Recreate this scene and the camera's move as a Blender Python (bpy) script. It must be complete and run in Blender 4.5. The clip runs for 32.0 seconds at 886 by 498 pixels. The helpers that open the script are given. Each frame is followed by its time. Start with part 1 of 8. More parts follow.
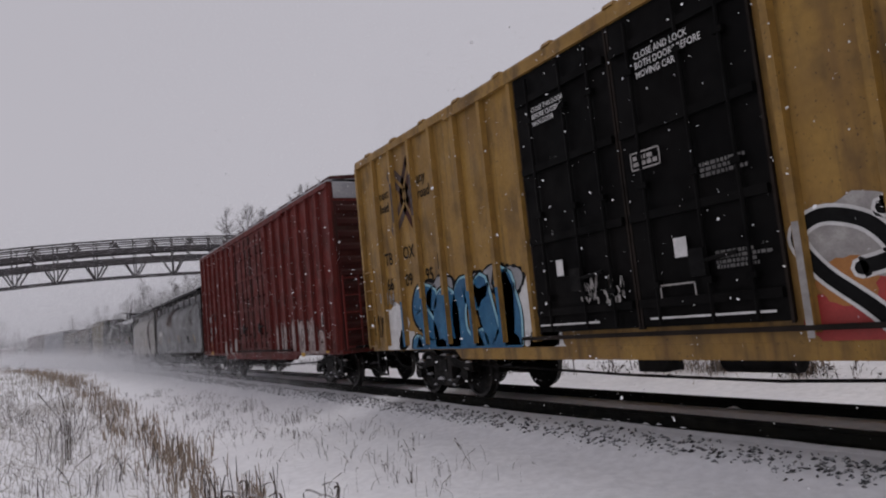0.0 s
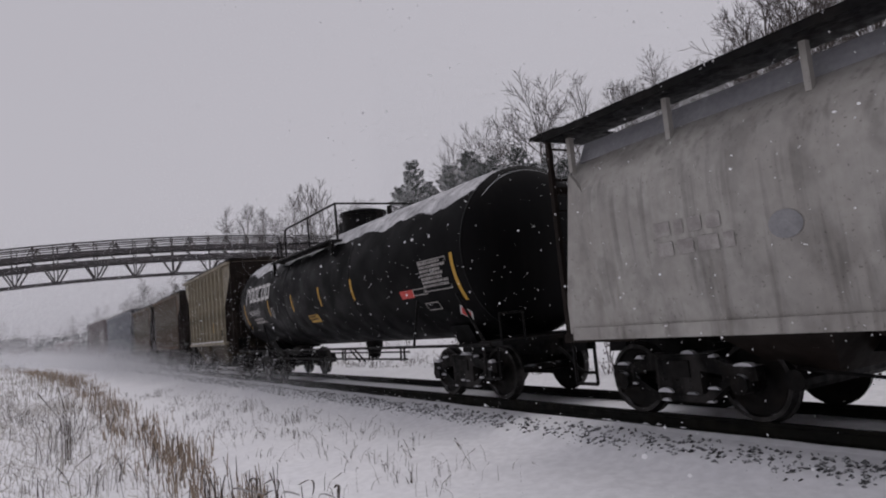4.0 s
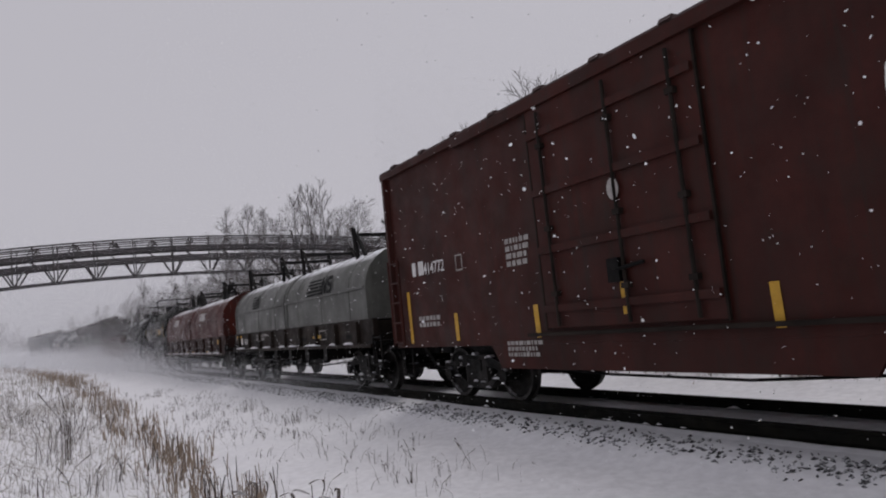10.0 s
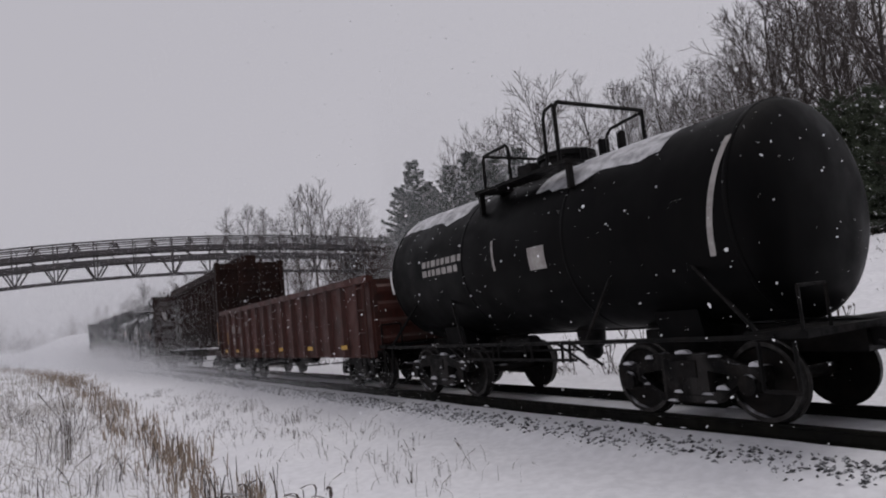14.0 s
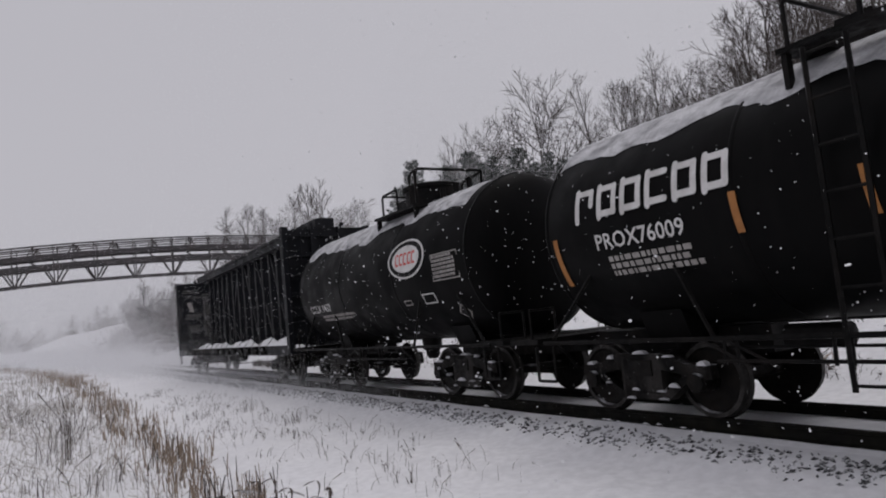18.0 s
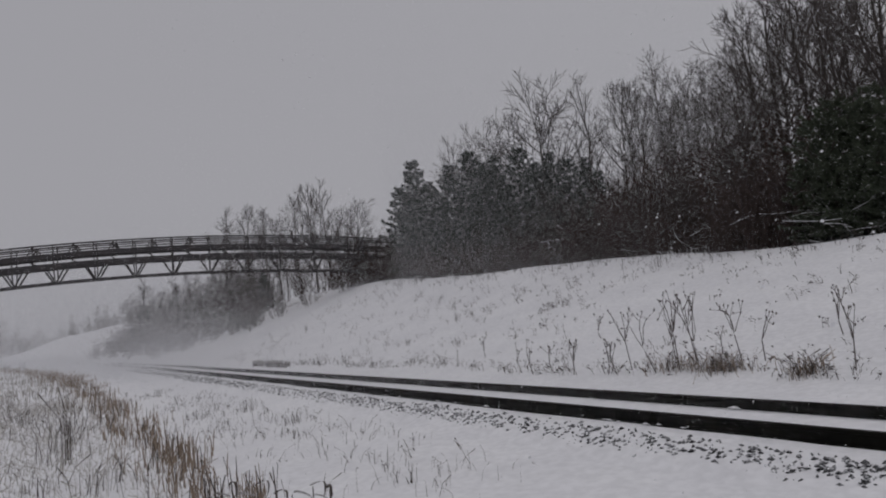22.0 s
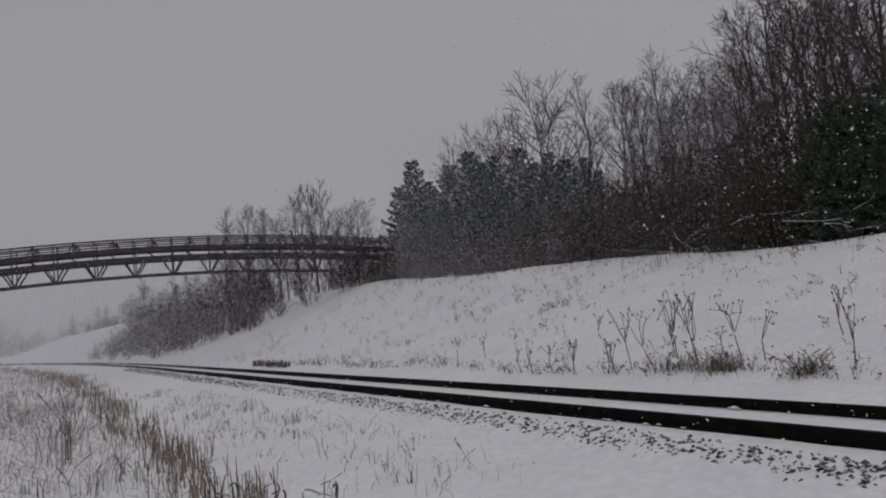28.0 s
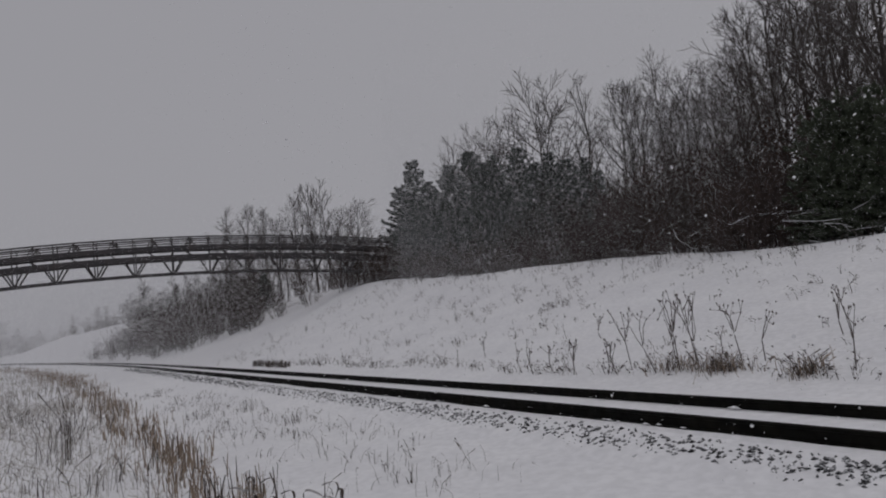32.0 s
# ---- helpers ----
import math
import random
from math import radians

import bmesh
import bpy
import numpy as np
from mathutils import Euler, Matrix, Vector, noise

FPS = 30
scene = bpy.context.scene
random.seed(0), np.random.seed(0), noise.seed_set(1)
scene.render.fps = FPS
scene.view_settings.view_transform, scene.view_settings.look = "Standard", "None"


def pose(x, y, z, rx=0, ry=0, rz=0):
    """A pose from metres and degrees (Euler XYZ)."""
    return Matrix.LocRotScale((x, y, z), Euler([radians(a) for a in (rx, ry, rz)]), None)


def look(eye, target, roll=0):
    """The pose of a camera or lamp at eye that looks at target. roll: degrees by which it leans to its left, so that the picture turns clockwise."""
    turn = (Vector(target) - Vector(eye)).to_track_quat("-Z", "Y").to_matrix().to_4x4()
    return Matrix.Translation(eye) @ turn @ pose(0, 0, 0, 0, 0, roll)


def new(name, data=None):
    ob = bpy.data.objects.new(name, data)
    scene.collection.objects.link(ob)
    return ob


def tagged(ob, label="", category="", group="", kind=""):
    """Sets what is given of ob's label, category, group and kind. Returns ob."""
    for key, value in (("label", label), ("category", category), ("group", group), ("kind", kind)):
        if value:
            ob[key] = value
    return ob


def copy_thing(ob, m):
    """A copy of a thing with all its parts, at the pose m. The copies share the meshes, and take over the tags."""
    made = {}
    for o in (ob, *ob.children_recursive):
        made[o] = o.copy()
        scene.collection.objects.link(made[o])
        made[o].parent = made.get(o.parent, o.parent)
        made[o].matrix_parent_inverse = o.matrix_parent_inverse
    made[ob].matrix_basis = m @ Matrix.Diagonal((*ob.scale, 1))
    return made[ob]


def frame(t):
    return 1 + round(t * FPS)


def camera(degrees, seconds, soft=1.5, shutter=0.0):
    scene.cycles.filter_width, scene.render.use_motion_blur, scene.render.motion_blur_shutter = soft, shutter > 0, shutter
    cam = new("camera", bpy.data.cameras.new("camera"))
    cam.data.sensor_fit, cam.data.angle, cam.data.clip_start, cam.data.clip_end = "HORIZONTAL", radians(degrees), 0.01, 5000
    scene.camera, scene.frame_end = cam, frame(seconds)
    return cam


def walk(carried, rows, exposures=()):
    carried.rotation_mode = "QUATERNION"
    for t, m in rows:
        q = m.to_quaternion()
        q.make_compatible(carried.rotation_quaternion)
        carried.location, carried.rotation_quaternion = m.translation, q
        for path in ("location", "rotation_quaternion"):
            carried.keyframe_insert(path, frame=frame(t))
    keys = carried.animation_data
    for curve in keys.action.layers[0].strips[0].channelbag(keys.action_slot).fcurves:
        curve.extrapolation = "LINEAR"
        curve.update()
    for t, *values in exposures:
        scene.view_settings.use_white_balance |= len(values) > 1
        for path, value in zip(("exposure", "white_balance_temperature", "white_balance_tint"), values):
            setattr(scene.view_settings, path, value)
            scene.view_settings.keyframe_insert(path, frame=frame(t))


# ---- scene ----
# ---- camera: stands still on a tripod in the verge ----
cam = camera(66.16, 32.0, soft=2.0)
EYE = pose(0, -7.765, 1.528, 95.742, 5.647, 59.635)
walk(cam, [(0, EYE), (32, EYE)], exposures=[(0, -0.23, 6500, 14), (11, -0.19, 6500, 13), (19, -0.19, 6500, 11), (20.3, -0.17, 6500, 10), (21.2, -0.42, 6500, 10), (22, -0.71, 6500, 10), (23, -0.84, 6500, 10), (32, -0.84, 6500, 10)])

# ---- light: overcast snowfall ----
world = bpy.data.worlds.new("overcast")
scene.world = world
world.use_nodes = True
wn, wl = world.node_tree.nodes, world.node_tree.links
wn.clear()
sky = wn.new("ShaderNodeTexSky")
sky.sky_type, sky.sun_disc = "NISHITA", False
sky.sun_elevation, sky.sun_rotation, sky.dust_density = radians(73), radians(12), 4.0
grey = wn.new("ShaderNodeHueSaturation")
grey.inputs["Saturation"].default_value = 0.06
thin = wn.new("ShaderNodeBackground")
thin.inputs["Strength"].default_value = 0.02
cloud = wn.new("ShaderNodeBackground")
cloud.inputs["Color"].default_value = (0.468, 0.463, 0.505, 1)
cloud.inputs["Strength"].default_value = 1.0
both = wn.new("ShaderNodeAddShader")
wout = wn.new("ShaderNodeOutputWorld")
wl.new(sky.outputs[0], grey.inputs["Color"])
wl.new(grey.outputs[0], thin.inputs["Color"])
wl.new(thin.outputs[0], both.inputs[0])
wl.new(cloud.outputs[0], both.inputs[1])
wl.new(both.outputs[0], wout.inputs[0])
sun = new("sun", bpy.data.lights.new("sun", "SUN"))
sun.data.energy, sun.data.angle, sun.data.color = 0.7, radians(40), (1.0, 0.97, 0.94)
sun.matrix_basis = look((3.2, 15, 51), (0, 0, 0))


# ---- materials ----
def surf(name, a, b=None, scale=4.0, rough=0.6, metal=0.0, bump=0.15, bump_scale=60.0, dirt=None, dirt_scale=0.9, dirt_amount=0.45, dirt_range=(0.45, 0.7),
         streak=None, streak_amount=0.5, snow=0.0, snow_from=(0.45, 0.85), per_object=0.0, translucent=0.0, gloss=0.5, wear=0.0, chip=(0.02, 0.015, 0.012)):
    """Two tones broken by noise, patches of dirt, vertical streaks and snow lying on upward faces."""
    m = bpy.data.materials.new(name)
    m.use_nodes = True
    nt = m.node_tree
    n, l = nt.nodes, nt.links
    p = n["Principled BSDF"]
    p.inputs["Metallic"].default_value = metal
    p.inputs["Specular IOR Level"].default_value = gloss
    tc = n.new("ShaderNodeTexCoord")

    def noise_of(sc, detail=5, stretch=None, lo=0.35, hi=0.65):
        t = n.new("ShaderNodeTexNoise")
        t.inputs["Scale"].default_value, t.inputs["Detail"].default_value = sc, detail
        if stretch:
            mp = n.new("ShaderNodeMapping")
            mp.inputs["Scale"].default_value = stretch
            l.new(tc.outputs["Object"], mp.inputs[0])
            l.new(mp.outputs[0], t.inputs["Vector"])
        else:
            l.new(tc.outputs["Object"], t.inputs["Vector"])
        r = n.new("ShaderNodeMapRange")
        r.inputs[1].default_value, r.inputs[2].default_value = lo, hi
        l.new(t.outputs["Fac"], r.inputs[0])
        return r.outputs[0]

    def mixed(fac, c1, c2, amount=1.0):
        x = n.new("ShaderNodeMix")
        x.data_type = "RGBA"
        if amount != 1.0:
            k = n.new("ShaderNodeMath")
            k.operation = "MULTIPLY"
            k.inputs[1].default_value = amount
            l.new(fac, k.inputs[0])
            fac = k.outputs[0]
        l.new(fac, x.inputs["Factor"])
        for sock, c in ((x.inputs[6], c1), (x.inputs[7], c2)):
            if isinstance(c, tuple):
                sock.default_value = (*c, 1)
            else:
                l.new(c, sock)
        return x.outputs[2]

    b = b or tuple(v * 0.75 for v in a)
    col = mixed(noise_of(scale), a, b)
    col = mixed(noise_of(scale * 11, 3), col, tuple(v * 0.7 for v in b), 0.35)
    if per_object:
        oi = n.new("ShaderNodeObjectInfo")
        col = mixed(oi.outputs["Random"], col, tuple(v * 0.45 for v in b), per_object)
    if dirt:
        col = mixed(noise_of(dirt_scale, 8, None, *dirt_range), col, dirt, dirt_amount)
    if streak:
        col = mixed(noise_of(1.0, 6, (5.0, 5.0, 0.35), 0.48, 0.72), col, streak, streak_amount)
    if wear:
        # grime caught in fine patches, long runs of dirt, and small chips
        col = mixed(noise_of(2.6, 12, (1.0, 1.0, 0.55), 0.5, 0.66), col, chip, wear)
        col = mixed(noise_of(1.0, 9, (9.0, 9.0, 0.22), 0.54, 0.7), col, chip, wear * 1.1)
        col = mixed(noise_of(26.0, 6, None, 0.64, 0.7), col, chip, min(1.0, wear * 1.6))
    rr = noise_of(scale * 2, 4)
    rm = n.new("ShaderNodeMapRange")
    rm.inputs[3].default_value, rm.inputs[4].default_value = max(0.05, rough - 0.12), min(1.0, rough + 0.12)
    l.new(rr, rm.inputs[0])
    l.new(rm.outputs[0], p.inputs["Roughness"])
    if snow:
        g = n.new("ShaderNodeNewGeometry")
        sp = n.new("ShaderNodeSeparateXYZ")
        l.new(g.outputs["Normal"], sp.inputs[0])
        up = n.new("ShaderNodeMapRange")
        up.inputs[1].default_value, up.inputs[2].default_value = snow_from
        l.new(sp.outputs["Z"], up.inputs[0])
        k = n.new("ShaderNodeMath")
        k.operation = "MULTIPLY"
        l.new(up.outputs[0], k.inputs[0])
        l.new(noise_of(3.0, 6, None, 0.62 - snow * 0.4, 0.78 - snow * 0.4), k.inputs[1])
        col = mixed(k.outputs[0], col, (0.8, 0.81, 0.84))
    l.new(col, p.inputs["Base Color"])
    if bump:
        t = n.new("ShaderNodeTexNoise")
        t.inputs["Scale"].default_value, t.inputs["Detail"].default_value = bump_scale, 6
        l.new(tc.outputs["Object"], t.inputs["Vector"])
        bp = n.new("ShaderNodeBump")
        bp.inputs["Strength"].default_value, bp.inputs["Distance"].default_value = bump, 0.02
        l.new(t.outputs["Fac"], bp.inputs["Height"])
        l.new(bp.outputs[0], p.inputs["Normal"])
    if translucent:
        tr = n.new("ShaderNodeBsdfTranslucent")
        tr.inputs[0].default_value = (0.85, 0.86, 0.88, 1)
        ms = n.new("ShaderNodeMixShader")
        ms.inputs[0].default_value = translucent
        l.new(p.outputs[0], ms.inputs[1])
        l.new(tr.outputs[0], ms.inputs[2])
        l.new(ms.outputs[0], n["Material Output"].inputs[0])
    return m


GRIME = (0.05, 0.038, 0.03)
SNOW = surf("snow", (0.86, 0.86, 0.885), (0.8, 0.8, 0.83), 0.7, 0.75, bump=0.5, bump_scale=9)
CRUST = surf("dusted_snow", (0.66, 0.66, 0.68), (0.4, 0.4, 0.42), 2.2, 0.8, bump=0.4, bump_scale=12, dirt=(0.12, 0.12, 0.125), dirt_scale=5, dirt_amount=0.7)
FLAKE = surf("snow_flake", (0.9, 0.9, 0.92), (0.86, 0.86, 0.88), 1.0, 0.8, bump=0, translucent=0.5)
RAILSTEEL = surf("rail_steel", (0.0105, 0.0105, 0.009), (0.006, 0.006, 0.0054), 5, 0.75, 0.2, dirt=(0.018, 0.016, 0.011), dirt_scale=3, gloss=0.1)
STONE = surf("ballast_stone", (0.045, 0.045, 0.048), (0.022, 0.022, 0.024), 9, 0.85, bump=0.6, per_object=0.5, snow=0.6)
IRON = surf("black_iron", (0.0064, 0.006, 0.006), (0.0032, 0.0032, 0.0032), 5, 0.6, 0.3, dirt=(0.02, 0.016, 0.014), dirt_scale=2, dirt_amount=0.5, gloss=0.15)
BOGIEIRON = surf("snow_dusted_iron", (0.004, 0.0038, 0.0038), (0.0022, 0.0022, 0.0022), 5, 0.6, 0.2, dirt=(0.018, 0.015, 0.013), dirt_scale=4, dirt_amount=0.6, gloss=0.1, snow=0.2, snow_from=(0.5, 0.9), wear=0.5, chip=(0.05, 0.046, 0.044))
WHEEL = surf("wheel_steel", (0.009, 0.008, 0.0075), (0.004, 0.0038, 0.0035), 6, 0.6, 0.3, dirt=(0.02, 0.015, 0.012), dirt_scale=4, gloss=0.1, snow=0.15)
RIM = surf("bright_wheel_rim", (0.055, 0.052, 0.05), (0.02, 0.019, 0.018), 8, 0.5, 0.6, dirt=(0.012, 0.01, 0.009), dirt_scale=5, dirt_amount=0.8, gloss=0.2)
MUTED = surf("muted_emblem_brown", (0.06, 0.035, 0.03), (0.045, 0.027, 0.024), 5, 0.6, bump=0.03)
# darker beige-brown, for the beige hopper's outlet bays
BAYBROWN = surf("dark_beige_brown", (0.1, 0.082, 0.058), (0.06, 0.048, 0.034), 1.5, 0.7, dirt=(0.025, 0.02, 0.016), dirt_amount=0.7, gloss=0.2, wear=0.5)
FAINTRED = surf("weathered_stencil_on_red", (0.23, 0.11, 0.1), (0.16, 0.06, 0.055), 6, 0.7, bump=0.05)
YELLOW = surf("boxcar_yellow", (0.35, 0.203, 0.0478), (0.304, 0.171, 0.0394), 1.2, 0.5, dirt=(0.169, 0.0957, 0.0338), dirt_amount=0.55, streak=(0.141, 0.0735, 0.0282), streak_amount=0.6, gloss=0.3, wear=0.40)
DOORBLACK = surf("door_black", (0.003, 0.0027, 0.0026), (0.002, 0.002, 0.002), 2, 0.6, dirt=(0.011, 0.0095, 0.0085), dirt_amount=0.35, gloss=0.07)
OXIDE = surf("boxcar_oxide", (0.155, 0.022, 0.017), (0.125, 0.018, 0.0145), 1.2, 0.6, dirt=(0.07, 0.02, 0.0165), dirt_amount=0.5, streak=(0.05, 0.012, 0.01), streak_amount=0.5, gloss=0.18, wear=0.42)
# oxide in a darker tone, for the end walls and some smaller parts
OXIDE_DARK = surf("dark_oxide", (0.07, 0.015, 0.0125), (0.045, 0.011, 0.01), 1.5, 0.65, dirt=GRIME, dirt_amount=0.55, gloss=0.15, wear=0.40)
ROOFGREY = surf("galvanised_roof", (0.4, 0.4, 0.42), (0.3, 0.3, 0.32), 1.5, 0.5, 0.3, snow=0.5)
HOPGREY = surf("hopper_grey", (0.201, 0.204, 0.208), (0.163, 0.167, 0.171), 0.8, 0.5, dirt=(0.119, 0.111, 0.104), dirt_amount=0.5, streak=(0.111, 0.104, 0.0965), streak_amount=0.4, gloss=0.3, wear=0.22)
HOPLIGHT = surf("hopper_light", (0.406, 0.392, 0.364), (0.35, 0.336, 0.315), 0.8, 0.5, dirt=(0.252, 0.231, 0.21), dirt_amount=0.45, streak=(0.252, 0.231, 0.21), streak_amount=0.4, gloss=0.3, wear=0.30)
BEIGE = surf("hopper_beige", (0.319, 0.28, 0.203), (0.271, 0.239, 0.175), 0.9, 0.55, dirt=(0.175, 0.144, 0.104), dirt_amount=0.45, streak=(0.191, 0.16, 0.112), streak_amount=0.4, gloss=0.3, wear=0.40)
WEATHERED = surf("hopper_weathered", (0.235, 0.218, 0.185), (0.17, 0.157, 0.13), 0.9, 0.65, dirt=(0.1, 0.045, 0.02), dirt_scale=0.5, dirt_amount=0.95, dirt_range=(0.46, 0.6), streak=(0.075, 0.034, 0.016), streak_amount=0.9, gloss=0.2, wear=0.4, chip=(0.05, 0.026, 0.015))
BLUEGREY = surf("hopper_bluegrey", (0.22, 0.236, 0.27), (0.188, 0.203, 0.233), 0.9, 0.5, dirt=(0.135, 0.138, 0.15), dirt_amount=0.45, streak=(0.125, 0.128, 0.138), streak_amount=0.5, gloss=0.25, wear=0.2)
ENDGREY = surf("dark_end_grey", (0.05, 0.053, 0.06), (0.035, 0.037, 0.042), 1.2, 0.65, dirt=(0.025, 0.024, 0.025), dirt_amount=0.5, gloss=0.15, wear=0.40)
PATCHGREY = surf("patch_grey", (0.23, 0.235, 0.25), (0.19, 0.195, 0.21), 2.0, 0.6, dirt=(0.13, 0.12, 0.12), dirt_scale=3, dirt_amount=0.4, gloss=0.3)
# plain dark brown, for hopper ends, outlet bays, hatches and door edges
DARKBROWN = surf("dark_brown", (0.0175, 0.012, 0.0095), (0.01, 0.0075, 0.006), 1.5, 0.75, dirt=(0.035, 0.025, 0.02), dirt_amount=0.5, gloss=0.15)
BROWN = surf("boxcar_brown", (0.0525, 0.0126, 0.00924), (0.042, 0.0105, 0.00798), 1.0, 0.55, dirt=(0.0252, 0.0101, 0.0084), dirt_amount=0.5, streak=(0.0231, 0.0084, 0.00672), streak_amount=0.45, gloss=0.15, wear=0.40)
BROWNROOF = surf("snowy_brown_roof", (0.048, 0.018, 0.015), (0.03, 0.0132, 0.012), 1.5, 0.6, snow=0.35, gloss=0.3)
HOODGREY = surf("hood_grey", (0.125, 0.128, 0.116), (0.1, 0.103, 0.094), 0.8, 0.5, dirt=(0.066, 0.066, 0.062), dirt_amount=0.5, streak=(0.05, 0.05, 0.046), streak_amount=0.6, snow=0.8, snow_from=(0.74, 0.86), gloss=0.3, wear=0.3)
HOODRED = surf("hood_red", (0.078, 0.014, 0.0085), (0.058, 0.0108, 0.007), 0.8, 0.45, dirt=(0.028, 0.008, 0.006), dirt_amount=0.5, streak=(0.022, 0.006, 0.005), streak_amount=0.5, snow=0.8, snow_from=(0.74, 0.86), gloss=0.15, wear=0.4)
SILLBROWN = surf("sill_brown", (0.0135, 0.0084, 0.006), (0.009, 0.006, 0.0048), 2, 0.65, dirt=GRIME, dirt_amount=0.5, gloss=0.15, wear=0.40)
SILLRED = surf("sill_red", (0.0273, 0.0063, 0.00462), (0.0189, 0.00504, 0.00378), 2, 0.6, dirt=GRIME, dirt_amount=0.55, gloss=0.15, wear=0.40)
TANKBLACK = surf("tank_black", (0.00243, 0.00243, 0.0026), (0.00156, 0.00156, 0.00174), 0.9, 0.5, dirt=(0.00608, 0.00574, 0.00554), dirt_amount=0.6, streak=(0.00693, 0.00639, 0.00608), streak_amount=0.35, bump=0.05, gloss=0.06)
TANKGREEN = surf("tank_dark_green", (0.0036, 0.0051, 0.0042), (0.0027, 0.0036, 0.003), 0.9, 0.45, dirt=(0.009, 0.0096, 0.0084), dirt_amount=0.6, bump=0.05, gloss=0.1)
GONRED = surf("gondola_red", (0.075, 0.02, 0.014), (0.055, 0.016, 0.012), 1.0, 0.6, dirt=(0.03, 0.014, 0.011), dirt_amount=0.55, streak=(0.03, 0.0125, 0.01), streak_amount=0.45, gloss=0.3, wear=0.45)
BEAMBROWN = surf("beam_brown", (0.02, 0.0075, 0.0055), (0.0125, 0.005, 0.004), 1.2, 0.65, dirt=(0.036, 0.016, 0.011), dirt_amount=0.4, streak=(0.008, 0.004, 0.0035), gloss=0.1, wear=0.40)
BEAMNAVY = surf("beam_navy", (0.006, 0.0065, 0.0095), (0.004, 0.0045, 0.006), 1.2, 0.55, dirt=(0.0175, 0.0175, 0.02), dirt_amount=0.5, gloss=0.15)
WHITE = surf("white_paint", (0.72, 0.71, 0.7), (0.6, 0.59, 0.58), 6, 0.6, bump=0.05, dirt=(0.35, 0.33, 0.31), dirt_scale=4, dirt_amount=0.4)
DULLWHITE = surf("faded_white_paint", (0.4, 0.38, 0.36), (0.26, 0.24, 0.23), 6, 0.7, bump=0.05)
FADED = surf("faded_stencil", (0.13, 0.125, 0.12), (0.08, 0.076, 0.073), 6, 0.7, bump=0.05)
BLACK = surf("black_paint", (0.009, 0.009, 0.009), (0.006, 0.006, 0.006), 6, 0.65, bump=0.05, gloss=0.1)
SAFETY = surf("safety_yellow", (0.54, 0.302, 0.0144), (0.446, 0.245, 0.0144), 5, 0.5, bump=0.05)
ORANGE = surf("faded_orange", (0.4, 0.16, 0.032), (0.32, 0.128, 0.032), 5, 0.6, bump=0.05)
CYAN = surf("spray_blue", (0.016, 0.136, 0.264), (0.012, 0.088, 0.192), 2.5, 0.45, bump=0.05, gloss=0.3)
PALEBLUE = surf("spray_pale_blue", (0.3, 0.55, 0.62), (0.2, 0.42, 0.52), 4, 0.45, bump=0.05)
SPRAYGREY = surf("spray_grey", (0.3, 0.3, 0.31), (0.2, 0.2, 0.21), 3, 0.5, bump=0.05)
SPRAYRED = surf("spray_red", (0.4, 0.03, 0.025), (0.28, 0.025, 0.02), 3, 0.5, bump=0.05)
SIGNRED = surf("sign_red", (0.6, 0.04, 0.03), (0.5, 0.04, 0.03), 5, 0.5, bump=0.03)
GREENPAINT = surf("leaf_green_paint", (0.02, 0.09, 0.04), (0.015, 0.06, 0.03), 5, 0.6, bump=0.03)
BRIDGESTEEL = surf("bridge_steel", (0.08, 0.075, 0.077), (0.054, 0.05, 0.053), 2, 0.7, 0.1, dirt=(0.1, 0.08, 0.076), dirt_amount=0.4, snow=0.4, gloss=0.3)
BARK = surf("bark", (0.085, 0.068, 0.058), (0.05, 0.041, 0.036), 5, 0.9, bump=0.6, bump_scale=30, per_object=0.3)
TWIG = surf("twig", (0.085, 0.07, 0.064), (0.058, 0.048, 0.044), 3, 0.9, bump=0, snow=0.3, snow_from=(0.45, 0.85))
BRUSHWOOD = surf("brushwood", (0.082, 0.056, 0.05), (0.05, 0.036, 0.032), 3, 0.9, bump=0, snow=0.16, snow_from=(0.5, 0.9))
SNOWLIMB = surf("snow_lined_bark", (0.07, 0.058, 0.05), (0.045, 0.038, 0.034), 5, 0.9, bump=0, snow=1.0, snow_from=(0.15, 0.5))
NEEDLE = surf("pine_needles", (0.062, 0.075, 0.068), (0.04, 0.05, 0.046), 2, 0.8, bump=0, snow=0.24)
SPRUCE = surf("evergreen_needles", (0.082, 0.1, 0.062), (0.052, 0.066, 0.042), 2, 0.8, bump=0, snow=0.4)
OAKLEAF = surf("withered_leaf", (0.075, 0.036, 0.027), (0.05, 0.025, 0.02), 3, 0.9, bump=0, snow=0.2)
STRAW = surf("dry_straw", (0.37, 0.29, 0.22), (0.24, 0.185, 0.14), 2, 0.9, bump=0, snow=0.2)
DEADWEED = surf("dead_weed", (0.1, 0.08, 0.068), (0.065, 0.052, 0.045), 3, 0.9, bump=0, snow=0.15)
PALEGRASS = surf("pale_dead_grass", (0.5, 0.475, 0.435), (0.37, 0.35, 0.32), 2, 0.9, bump=0)


# ---- mesh helpers ----
def box(bm, x0, x1, y0, y1, z0, z1):
    v = [bm.verts.new((x, y, z)) for x in (x0, x1) for y in (y0, y1) for z in (z0, z1)]
    for f in ((0, 1, 3, 2), (4, 6, 7, 5), (0, 4, 5, 1), (2, 3, 7, 6), (0, 2, 6, 4), (1, 5, 7, 3)):
        bm.faces.new([v[i] for i in f])
    return bm


def ring(bm, c, u, w, r, n):
    return [bm.verts.new(c + r * (math.cos(2 * math.pi * i / n) * u + math.sin(2 * math.pi * i / n) * w)) for i in range(n)]


